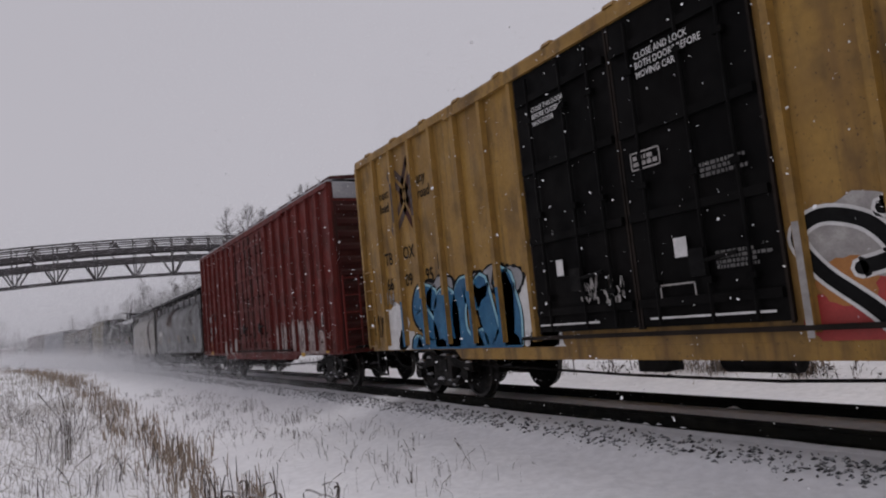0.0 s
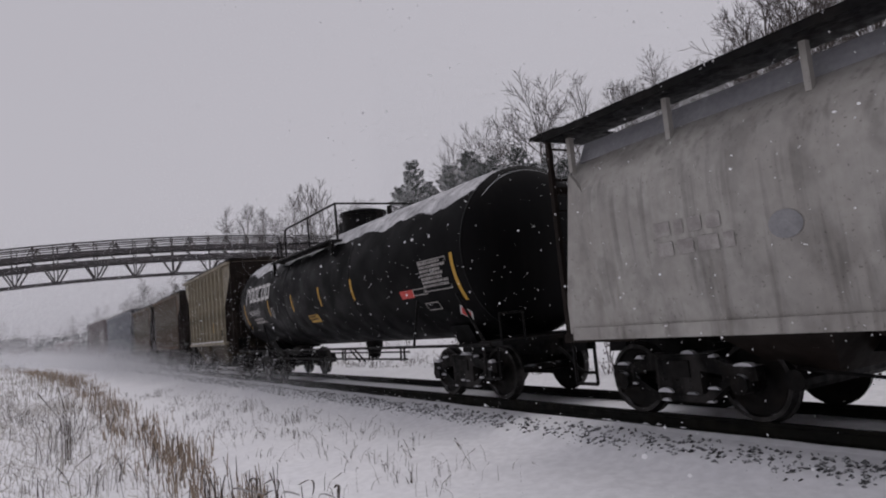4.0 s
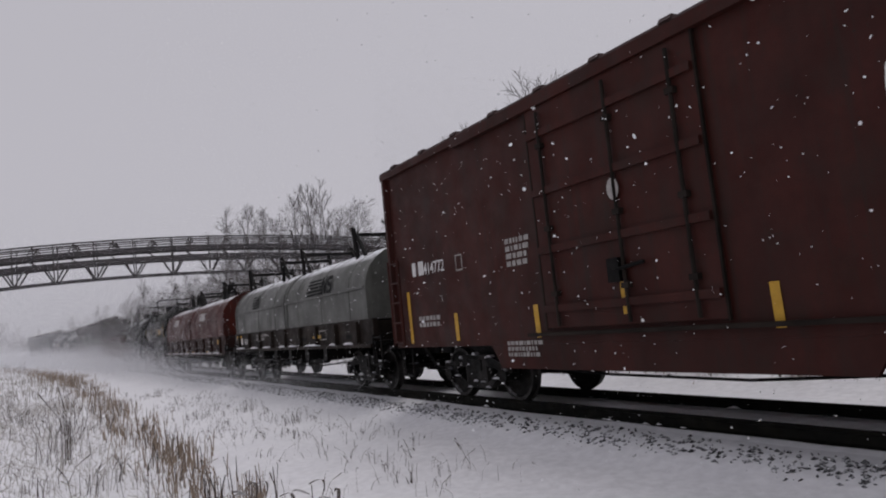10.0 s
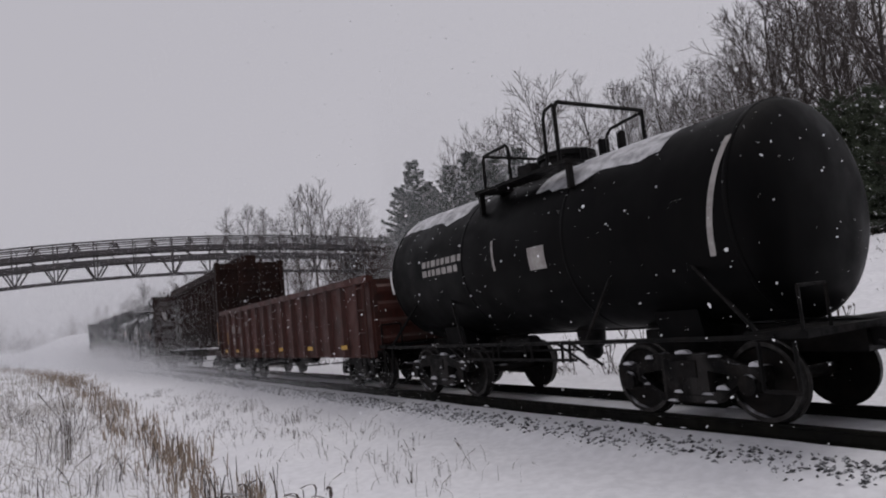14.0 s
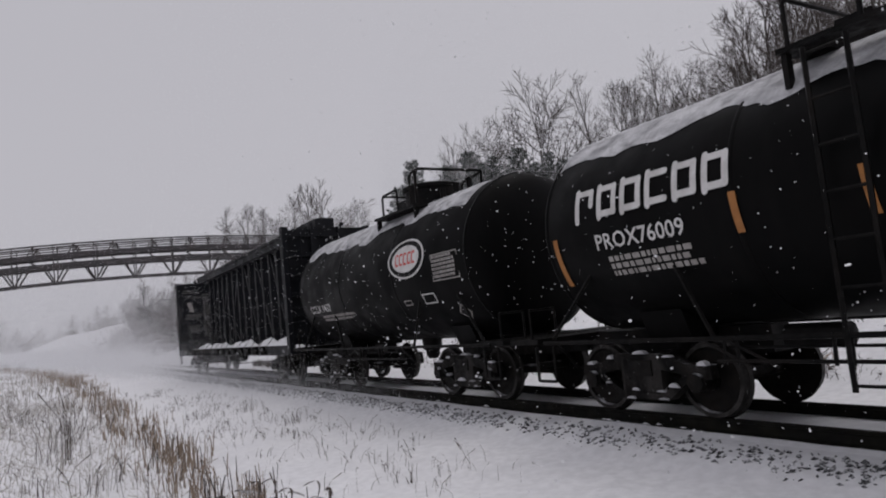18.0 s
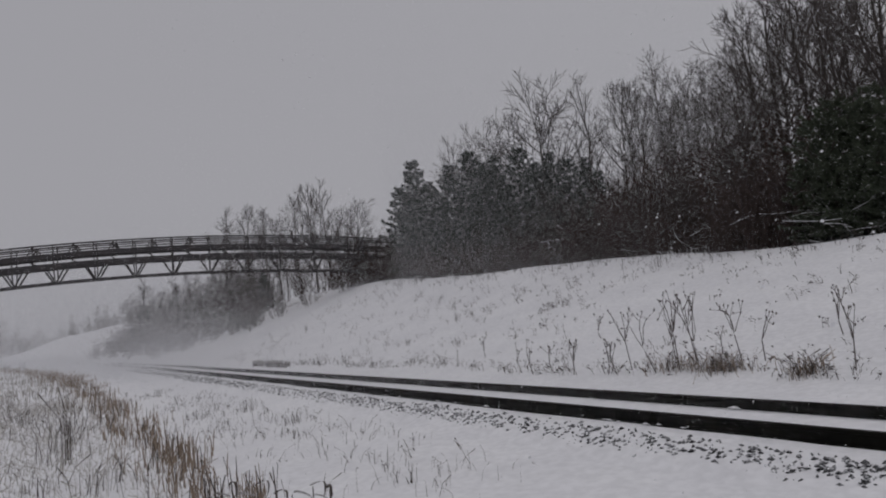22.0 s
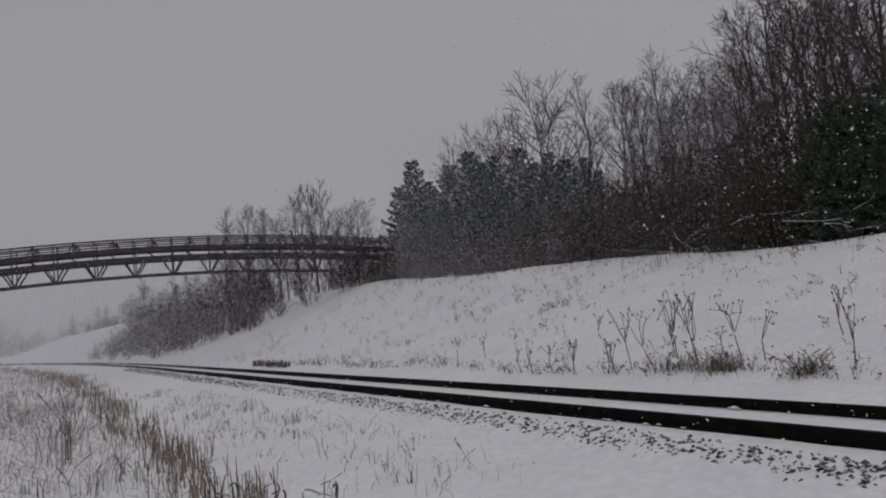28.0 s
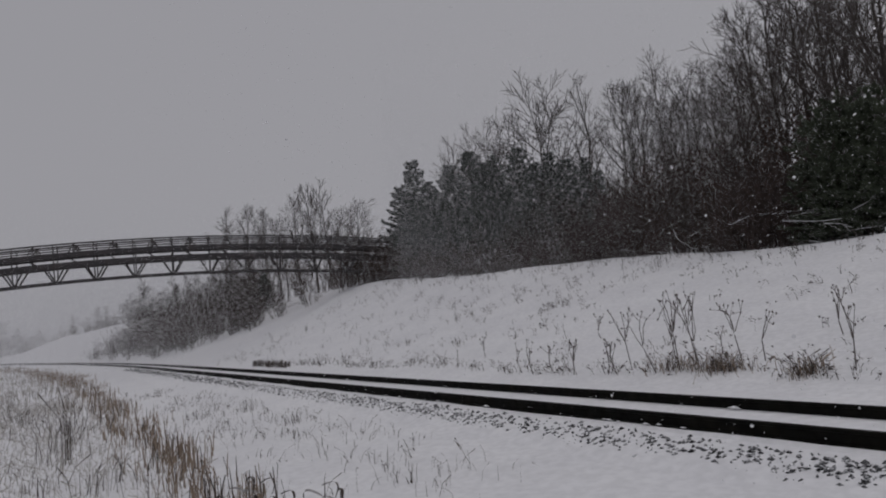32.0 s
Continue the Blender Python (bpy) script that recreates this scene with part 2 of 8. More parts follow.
def tube(bm, p, q, r, n=6, r2=None, caps=True):
    p, q = Vector(p), Vector(q)
    d = (q - p).normalized()
    u = d.orthogonal().normalized()
    w = d.cross(u)
    a, b = ring(bm, p, u, w, r, n), ring(bm, q, u, w, r if r2 is None else r2, n)
    for i in range(n):
        bm.faces.new((a[i], a[(i + 1) % n], b[(i + 1) % n], b[i]))
    if caps:
        bm.faces.new(a[::-1])
        bm.faces.new(b)
    return bm


def bent(bm, pts, r, n=6):
    for p, q in zip(pts, pts[1:]):
        tube(bm, p, q, r, n)
    return bm


def prism(bm, poly, axis, a0, a1):
    """A polygon in the plane across the axis, drawn out along it. 'y': (x, z); 'x': (y, z); 'z': (x, y)."""
    def at(u, v, a):
        return (u, a, v) if axis == "y" else (a, u, v) if axis == "x" else (u, v, a)
    lo, hi = [bm.verts.new(at(u, v, a0)) for u, v in poly], [bm.verts.new(at(u, v, a1)) for u, v in poly]
    k = len(poly)
    bm.faces.new(lo[::-1])
    bm.faces.new(hi)
    for i in range(k):
        bm.faces.new((lo[i], lo[(i + 1) % k], hi[(i + 1) % k], hi[i]))
    return bm


def lathe(bm, prof, n, cy=0.0, cz=0.0, axis="x"):
    """Turns (along, radius) pairs round an axis along x or z or y."""
    rows = []
    for a, r in prof:
        row = []
        for i in range(n):
            c, s = math.cos(2 * math.pi * i / n) * r, math.sin(2 * math.pi * i / n) * r
            row.append(bm.verts.new((a, cy + c, cz + s) if axis == "x" else (cy + c, a, cz + s) if axis == "y" else (cy + c, cz + s, a)))
        rows.append(row)
    for a, b in zip(rows, rows[1:]):
        for i in range(n):
            bm.faces.new((a[i], a[(i + 1) % n], b[(i + 1) % n], b[i]))
    bm.faces.new(rows[0][::-1])
    bm.faces.new(rows[-1])
    return bm


def meshed(name, bm, mat, smooth=False, bevel=0.0):
    if bevel:
        bmesh.ops.bevel(bm, geom=bm.edges[:], offset=bevel, segments=2, affect="EDGES", profile=0.6)
    bmesh.ops.recalc_face_normals(bm, faces=bm.faces[:])
    me = bpy.data.meshes.new(name)
    bm.to_mesh(me)
    bm.free()
    me.materials.append(mat)
    if smooth:
        me.polygons.foreach_set("use_smooth", [True] * len(me.polygons))
        me.set_sharp_from_angle(angle=radians(40))
    return me


def part(name, bm, mat, parent, label="", smooth=False, bevel=0.0):
    """One mesh object under a thing or a part."""
    return put(name, meshed(name, bm, mat, smooth, bevel), parent, label)


def put(name, me, parent, label="", m=None):
    ob = new(name, me)
    ob.parent = parent
    if m is not None:
        ob.matrix_basis = m
    return tagged(ob, label)


def thing(name, label, category, group="", kind="", m=None):
    ob = new(name)
    ob.empty_display_size = 0.2
    if m is not None:
        ob.matrix_basis = m
    return tagged(ob, label, category, group, kind)


def bulk(name, verts, faces, mat, parent=None, label=""):
    """A mesh of many small pieces, from arrays."""
    me = bpy.data.meshes.new(name)
    me.from_pydata(verts, [], faces)
    me.materials.append(mat)
    ob = new(name, me)
    if parent:
        ob.parent = parent
    return tagged(ob, label)


# ---- the track ----
RADIUS, BEND, SPEED = 504.0, -50.0, 12.9


def track(s):
    """Point and heading of the track's middle at the run s: straight past the camera, curving beyond the bend."""
    if s >= BEND:
        return s, 0.0, 0.0, 0.0
    d = BEND - s
    a = d / RADIUS
    return BEND - RADIUS * math.sin(a), -RADIUS * (1 - math.cos(a)), 0.00006 * d * d, a


def track_y(x):
    if x >= BEND:
        return 0.0
    d = min(BEND - x, 480.0)
    return -(RADIUS - math.sqrt(RADIUS * RADIUS - d * d))


def lerp(v, table):
    for (a, p), (b, q) in zip(table, table[1:]):
        if v <= b:
            k = min(1.0, max(0.0, (v - a) / (b - a)))
            return p + (q - p) * (k * k * (3 - 2 * k))
    return table[-1][1]


def crest(x):
    """Distance from the track and height of the cutting's upper edge."""
    return lerp(x, ((-90, 15.0), (-50, 15.5), (-10, 15.0), (60, 15.0))), lerp(x, ((-240, 0.0), (-212, 1.6), (-180, 4.9), (-140, 6.0), (-53, 4.95), (-32, 3.8), (-11, 2.75), (30, 2.0)))


def ground_z(x, y):
    d = y - track_y(x)
    dc, zc = crest(x)
    rise = 0.00006 * min(BEND - x, 160.0) ** 2 if x < BEND else 0.0
    if d < 2.2:
        z = lerp(d, ((-60, 0.2), (-14, -0.12), (-8.6, -0.42), (-7.2, -0.5), (-5.8, -0.62), (-3.6, -0.52), (-2.1, -0.4), (-1.05, -0.2), (1.2, -0.18), (2.2, -0.24)))
    elif d < dc:
        z = lerp(d, ((2.2, -0.24), (3.2, -0.1))) if d < 3.2 else -0.1 + (zc + 0.1) * ((d - 3.2) / (dc - 3.2)) ** 1.08
    else:
        z = zc + lerp(x, ((-170, -0.05), (-110, 0.045))) * min(d - dc, 120.0)
    if abs(d) > 1.6:
        amp = 0.05 if d < 3.2 else 0.16
        z += amp * noise.noise((x * 0.23, y * 0.31, 1.7)) + 0.03 * noise.noise((x * 0.9, y * 1.1, 4.2))
    return z + rise


# ---- ground: one snow sheet to the horizon ----
def build_ground():
    xs = np.concatenate([np.array([-3000, -1500, -800, -500.0]), np.arange(-400, -100, 5.0), np.arange(-100, -40, 1.5), np.arange(-40, 6, 0.5), np.arange(6, 60, 4.0), np.array([60, 120, 300, 800, 3000.0])])
    ys = np.concatenate([np.array([-3000, -1200, -500, -250, -160.0]), np.arange(-120, -20, 5.0), np.arange(-20, -10, 1.0), np.arange(-10, 18, 0.3), np.arange(18, 60, 2.0), np.array([60, 90, 150, 300, 800, 3000.0])])
    verts, faces = [], []
    for x in xs:
        ty = track_y(float(x))
        for y in ys:
            yy = float(y) + (ty if abs(y) < 150 else 0.0)
            verts.append((float(x), yy, ground_z(float(x), yy)))
    k = len(ys)
    for i in range(len(xs) - 1):
        for j in range(k - 1):
            a = i * k + j
            faces.append((a, a + k, a + k + 1, a + 1))
    ob = bulk("ground", verts, faces, SNOW)
    ob.data.polygons.foreach_set("use_smooth", [True] * len(faces))
    return tagged(ob, "rolling snow-covered ground with a cutting slope beside the railway", "ground", kind="structure")


build_ground()


def build_track():
    top = thing("railway_track", "snow-filled railway track with two dark steel rails", "railway track", kind="structure")
    prof = [(-0.075, -0.185), (0.075, -0.185), (0.075, -0.17), (0.014, -0.15), (0.012, -0.05), (0.036, -0.035), (0.036, -0.006), (0.028, 0.0),
            (-0.028, 0.0), (-0.036, -0.006), (-0.036, -0.035), (-0.012, -0.05), (-0.014, -0.15), (-0.075, -0.17)]
    runs = [-430 + 4 * i for i in range(96)] + [-46 + 8 * i for i in range(24)]
    for off in (-0.755, 0.755):
        lift = 0.0 if off < 0 else -0.028
        verts, faces = [], []
        for s in runs:
            x, y, z, a = track(s)
            for u, v in prof:
                verts.append((x - math.sin(a) * (off + u), y + math.cos(a) * (off + u), z + v + lift))
        k = len(prof)
        for i in range(len(runs) - 1):
            for j in range(k):
                faces.append((i * k + j, i * k + (j + 1) % k, (i + 1) * k + (j + 1) % k, (i + 1) * k + j))
        bulk("rail", verts, faces, RAILSTEEL, top)
        # snow packed against both sides of the rail, its edge ragged where it has crumbled
        fine = [q for q in runs if q < -60] + [-60 + 0.2 * i for i in range(310)] + [q for q in runs if q > 2]
        for side in (-1, 1):
            verts, faces = [], []
            for s in fine:
                x, y, z, a = track(s)
                rag = 0.022 * noise.noise((s * 1.9, off * 7 + side, 0.3)) + 0.018 * noise.noise((s * 6.5, off * 7 + side, 5.3))
                low = 0.022 * noise.noise((s * 0.9, off * 3 + side, 2.3))
                for u, v in ((0.034 + max(-0.014, rag), -0.2), (0.04 + max(-0.014, rag), -0.178 + low), (0.13 + rag, -0.168 + low), (0.36, -0.29)):
                    o = off + side * u
                    verts.append((x - math.sin(a) * o, y + math.cos(a) * o, z + v + lift))
            for i in range(len(fine) - 1):
                for j in range(3):
                    faces.append((i * 4 + j, i * 4 + j + 1, (i + 1) * 4 + j + 1, (i + 1) * 4 + j))
            bulk("packed_snow", verts, faces, SNOW, top, "snow packed along the rail").data.polygons.foreach_set("use_smooth", [True] * len(faces))
        # snow crumbs lying on the strip and against the rail
        rng = random.Random(int(off * 100) + 400)
        verts, faces = [], []
        for k in range(60):
            s = -30 + 32 * rng.random()
            u = rng.choice((-0.11, 0.1)) + rng.gauss(0, 0.03)
            r = rng.uniform(0.01, 0.06) * rng.random() + 0.008
            v = len(verts)
            z0 = -0.15
            verts += [(s + r * 2.6, off + u, z0), (s, off + u + r * 0.8, z0), (s - r * 2.2, off + u, z0), (s, off + u - r * 0.8, z0), (s, off + u, z0 + r * 0.7)]
            faces += [(v, v + 1, v + 4), (v + 1, v + 2, v + 4), (v + 2, v + 3, v + 4), (v + 3, v, v + 4)]
        tagged(bulk("snow_crumbs", verts, faces, SNOW, top, "snow crumbs along the rail"), kind="stuff")
    return top


build_track()


# ---- the footbridge over the cutting ----
def build_bridge():
    a, b = Vector((-59.5, -10.6, 0)), Vector((-52.9, 15.8, 0))
    along = (b - a).normalized()
    turn = math.degrees(math.atan2(along.y, along.x))
    top = thing("footbridge", "arched dark steel truss footbridge with snow on its rails", "bridge", m=pose(a.x, a.y, 0, 0, 0, turn))

    def zt(u):
        return 9.92 - 0.0031 * (u - 9.5) ** 2

    us = [1.15 + 2.77 * i for i in range(-10, 12)]
    for side, name_y in ((0, 0.0), (1, 1.25)):
        y = name_y

        def run(name, dz, r, u0=-26.5, u1=31.6, yy=None):
            n, yv = 22, y if yy is None else yy
            line = [u0 + (u1 - u0) * i / n for i in range(n + 1)]
            poly = [(u, zt(u) + dz - r) for u in line] + [(u, zt(u) + dz + r) for u in line[::-1]]
            bm = prism(bmesh.new(), poly, "y", yv - 0.05, yv + 0.05)
            return part(name, bm, BRIDGESTEEL, top)

        run("top_rail", 0.0, 0.055)
        run("guard_rail", -0.33, 0.04)
        run("guard_rail", -0.52, 0.03)
        run("deck_beam", -0.84, 0.2)
        run("lower_beam", -1.6, 0.2)
        run("bottom_chord", -2.86, 0.085, yy=0.2 if side == 0 else 1.05)
        post = meshed("railing_post", tube(bmesh.new(), (0, 0, 0), (0, 0, 0.9), 0.05, 5), BRIDGESTEEL)
        for i, u in enumerate(us):
            for v in (u, u + 1.385):
                put("railing_post", post, top, m=pose(v, y, zt(v) - 0.9))
            c = u + 1.385
            for e in (-0.42, 0.42):
                part("railing_brace", tube(bmesh.new(), (c, y, zt(c) - 0.02), (c + e, y, zt(c) - 0.8), 0.05, 5), BRIDGESTEEL, top)
            part("hanger", tube(bmesh.new(), (u, y, zt(u) - 0.95), (u, y, zt(u) - 1.5), 0.055, 5), BRIDGESTEEL, top)
            foot = 0.2 if side == 0 else 1.05
            for e in (-0.75, 0.75):
                part("truss_strut", tube(bmesh.new(), (u + e, y, zt(u) - 1.7), (u + e * 0.12, foot, zt(u) - 2.86), 0.065, 5), BRIDGESTEEL, top)
            part("truss_tie", tube(bmesh.new(), (u, y, zt(u) - 1.7), (u, foot, zt(u) - 2.86), 0.05, 5), BRIDGESTEEL, top)
            part("beam_strut", tube(bmesh.new(), (c - 0.5, y, zt(c) - 0.95), (c + 0.2, y, zt(c) - 1.5), 0.045, 5), BRIDGESTEEL, top)
            if side == 0:
                part("floor_beam", tube(bmesh.new(), (u, 0.0, zt(u) - 1.6), (u, 1.25, zt(u) - 1.6), 0.07, 5), BRIDGESTEEL, top)
    line = [-26.5 + 2 * i for i in range(30)]
    bm = prism(bmesh.new(), [(u, zt(u) - 0.92) for u in line] + [(u, zt(u) - 0.84) for u in line[::-1]], "y", 0.06, 1.19)
    part("deck", bm, BRIDGESTEEL, top)
    bm = bmesh.new()
    box(bm, 30.0, 33.5, -0.3, 1.6, 3.5, zt(31) - 1.8)
    part("abutment", bm, surf("abutment_concrete", (0.3, 0.29, 0.28), (0.22, 0.21, 0.2), 2, 0.9, snow=0.4), top)
    return top


build_bridge()


# ---- trees and brush ----
def limb(rng, verts, faces, p, d, length, r, r_end, seg, wobble, lift, sides):
    """A tapered bent limb added to the arrays; returns its joints as (place, direction, radius)."""
    joints, base = [], []
    pos, dirn = Vector(p), Vector(d).normalized()
    for i in range(seg + 1):
        rr = r + (r_end - r) * i / seg
        u = dirn.orthogonal().normalized()
        w = dirn.cross(u)
        base.append(len(verts))
        for j in range(sides):
            a = 2 * math.pi * j / sides
            verts.append(tuple(pos + rr * (math.cos(a) * u + math.sin(a) * w)))
        joints.append((Vector(pos), Vector(dirn), rr))
        if i < seg:
            pos = pos + dirn * (length / seg)
            dirn = (dirn + Vector((rng.uniform(-1, 1), rng.uniform(-1, 1), rng.uniform(-0.8, 0.8))) * wobble + Vector((0, 0, lift))).normalized()
    for p0, p1 in zip(base, base[1:]):
        for j in range(sides):
            faces.append((p0 + j, p0 + (j + 1) % sides, p1 + (j + 1) % sides, p1 + j))
    return joints


def branch_out(rng, verts, faces, p, d, length, r, depth, kids, spread, wobble, lift, thick=1.0):
    """A limb, its side branches and their twigs."""
    fine = thick * (0.011, 0.014, 0.02, 0.03)[min(depth, 3)]
    r = max(r, fine)
    joints = limb(rng, verts, faces, p, d, length, r, max(0.009 * thick, r * 0.35), 4 if depth > 1 else 3 if depth else 2, wobble, lift, 5 if r > 0.05 else 3)
    if depth == 0:
        return
    n = len(joints) - 1
    for i in range(kids[depth - 1]):
        k = 0.2 + 0.8 * (i + rng.random()) / kids[depth - 1]
        q = min(int(k * n), n - 1)
        (a, da, ra), (b, db, rb) = joints[q], joints[q + 1]
        f = k * n - q
        side = da.orthogonal().normalized()
        side.rotate(Matrix.Rotation(i * 2.4 + rng.uniform(-0.6, 0.6), 3, da))
        way = (da + side * rng.uniform(0.55, 1.0) * spread).normalized()
        branch_out(rng, verts, faces, a.lerp(b, f), way, length * rng.uniform(0.38, 0.62) * (1.2 - 0.5 * k), ra * rng.uniform(0.4, 0.6), depth - 1, kids, spread, wobble, lift, thick)


def bare_tree(seed, height, limbs=10, first=0.3, out=0.7, kids=(6, 7), spread=0.85, wobble=0.14, lift=0.05, reach=0.36, fork=0.85, girth=0.014, thick=1.15):
    """A leafless tree: a trunk that thins into its leader, limbs that turn upwards, branches and twigs."""
    rng = random.Random(seed)
    top = thing("bare_tree", "leafless grey-brown tree with snow-lined branches", "tree", "trees on the bank")
    verts, faces = [], []
    joints = limb(rng, verts, faces, (0, 0, -0.4), (rng.uniform(-0.05, 0.05), rng.uniform(-0.05, 0.05), 1), height * fork, girth * height, girth * height * 0.22, 9, 0.05, 0.03, 7)
    bulk("trunk", verts, faces, BARK, top)
    verts, faces = [], []
    n = len(joints) - 1
    for i in range(limbs):
        k = first + (1 - first) * (i + rng.uniform(0.1, 0.9)) / limbs
        q = min(int(k * n), n - 1)
        (a, da, ra), (b, db, rb) = joints[q], joints[q + 1]
        ang = i * 2.4 + rng.uniform(-0.5, 0.5)
        way = Vector((math.cos(ang) * out, math.sin(ang) * out, 1.0))
        ln = height * reach * rng.uniform(0.75, 1.15) * (1.25 - 0.65 * k)
        branch_out(rng, verts, faces, a.lerp(b, k * n - q), way, ln, ra * rng.uniform(0.45, 0.7), 2, kids, spread, wobble, lift, thick)
    for e in range(2):
        branch_out(rng, verts, faces, joints[-1][0], joints[-1][1] + Vector((rng.uniform(-0.4, 0.4), rng.uniform(-0.4, 0.4), 0)), height * (1 - fork) * 1.1, joints[-1][2], 2, kids, spread, wobble, lift, thick)
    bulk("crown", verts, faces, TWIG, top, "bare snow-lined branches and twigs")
    return top


def pine_tree(seed, height, wide=0.3, mat=None, label="grey-green pine with snow-dusted boughs", rise=34, shape=0.85):
    """Whorls of boughs that spread flat below and sweep upwards towards the tip, each carrying tufts of needles."""
    rng = random.Random(seed)
    top = thing("pine_tree", label, "tree", "trees on the bank")
    part("trunk", tube(bmesh.new(), (0, 0, -0.3), (0, 0, height * 0.98), 0.012 * height, 7, 0.02), BARK, top)
    verts, faces = [], []
    whorls = int(height * 2.3)
    for w in range(whorls):
        k = 0.05 + 0.94 * w / whorls
        reach = height * wide * (1 - k) ** shape * rng.uniform(0.75, 1.15) + 0.1
        turn = rng.uniform(0, 6.28)
        count = rng.randint(5, 7)
        for b in range(count):
            a = turn + 6.283 * b / count + rng.uniform(-0.3, 0.3)
            tilt = radians(-8 + rise * k + rng.uniform(-8, 12))
            ln = reach * rng.uniform(0.6, 1.12)
            out = Vector((math.cos(a) * math.cos(tilt), math.sin(a) * math.cos(tilt), math.sin(tilt)))
            across = Vector((-math.sin(a), math.cos(a), 0))
            base = Vector((0, 0, k * height))
            steps = max(3, int(ln / 0.17))
            for i in range(1, steps + 1):
                f = i / steps
                if f < 0.25:
                    continue
                c0 = base + out * ln * f + Vector((0, 0, 0.1 * ln * f * f))
                wide_here = 0.2 * ln * (1.15 - f) + 0.05
                for side in range(3):
                    c = c0 + across * rng.gauss(0, wide_here) + Vector((0, 0, rng.gauss(0, 0.05)))
                    for j in range(6):
                        dv = Vector((rng.gauss(0, 0.8), rng.gauss(0, 0.8), rng.gauss(0.45, 0.5)))
                        dv = (dv.normalized() + out * 0.9).normalized() * rng.uniform(0.15, 0.3)
                        sd = dv.cross(Vector((rng.gauss(0, 1), rng.gauss(0, 1), rng.gauss(0, 1)))).normalized() * rng.uniform(0.03, 0.06)
                        i0 = len(verts)
                        verts += [tuple(c - sd), tuple(c + sd), tuple(c + dv)]
                        faces.append((i0, i0 + 1, i0 + 2))
    bulk("crown", verts, faces, mat or NEEDLE, top, "whorled needle boughs")
    return top


def leafy_oak(seed, height):
    """Young oak that keeps its withered brown leaves."""
    rng = random.Random(seed)
    top = thing("young_oak", "young oak still holding withered brown leaves", "tree", "trees on the bank")
    part("trunk", tube(bmesh.new(), (0, 0, -0.3), (0.1, 0, height * 0.9), 0.012 * height, 6, 0.02), BARK, top)
    verts, faces = [], []
    lv, lf = [], []
    for i in range(18):
        k = 0.12 + 0.88 * i / 18
        a = i * 2.4
        n0 = len(verts)
        branch_out(rng, verts, faces, (0.1 * k, 0, k * height * 0.9), (math.cos(a), math.sin(a), 0.6), height * 0.36 * (1.15 - 0.7 * k), 0.03, 2, (3, 4), 0.9, 0.16, 0.02)
        for q in verts[n0::7]:
            c = Vector(q) + Vector((rng.gauss(0, 0.1), rng.gauss(0, 0.1), rng.gauss(-0.05, 0.08)))
            u = Vector((rng.gauss(0, 1), rng.gauss(0, 1), rng.gauss(0, 1))).normalized() * rng.uniform(0.06, 0.1)
            w = u.orthogonal().normalized() * rng.uniform(0.03, 0.055)
            i0 = len(lv)
            lv += [tuple(c - u), tuple(c + w), tuple(c + u), tuple(c - w)]
            lf.append((i0, i0 + 1, i0 + 2, i0 + 3))
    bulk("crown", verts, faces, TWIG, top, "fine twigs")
    bulk("foliage", lv, lf, OAKLEAF, top, "withered brown leaves")
    return top


def shrub_meshes(seed, height, stems=8, spread=0.7, kids=(3, 4)):
    """Main stems and side twigs of one shrub, as two meshes."""
    rng = random.Random(seed)
    sv, sf, tv, tf = [], [], [], []
    for i in range(stems):
        a = rng.uniform(0, 6.28)
        r = rng.uniform(0, 0.45)
        d = Vector((math.cos(a) * spread * rng.random(), math.sin(a) * spread * rng.random(), 1))
        ln = height * rng.uniform(0.55, 1.0)
        joints = limb(rng, sv, sf, (r * math.cos(a), r * math.sin(a), -0.15), d, ln, 0.022, 0.011, 4, 0.2, -0.02, 4)
        for k in range(kids[1]):
            p, dd, rr = rng.choice(joints[1:])
            side = dd.orthogonal().normalized()
            side.rotate(Matrix.Rotation(rng.uniform(0, 6.28), 3, dd))
            branch_out(rng, tv, tf, p, (dd + side * rng.uniform(0.6, 1.2)).normalized(), ln * rng.uniform(0.3, 0.55), 0.012, 1, (kids[0],), 0.9, 0.2, -0.02)
    out = []
    for name, verts, faces in (("stem", sv, sf), ("crown", tv, tf)):
        me = bpy.data.meshes.new(name)
        me.from_pydata(verts, [], faces)
        me.materials.append(BRUSHWOOD)
        out.append(me)
    return out


def plant(make, spots):
    """Sets a tree and its copies at (x, y, turn, scale)."""
    for i, (x, y, turn, k) in enumerate(spots):
        m = pose(x, y, ground_z(x, y), 0, 0, turn) @ Matrix.Diagonal((k, k, k, 1))
        if i == 0:
            make.matrix_basis = m
        else:
            copy_thing(make, pose(0, 0, 0)).matrix_basis = m


rt = random.Random(5)


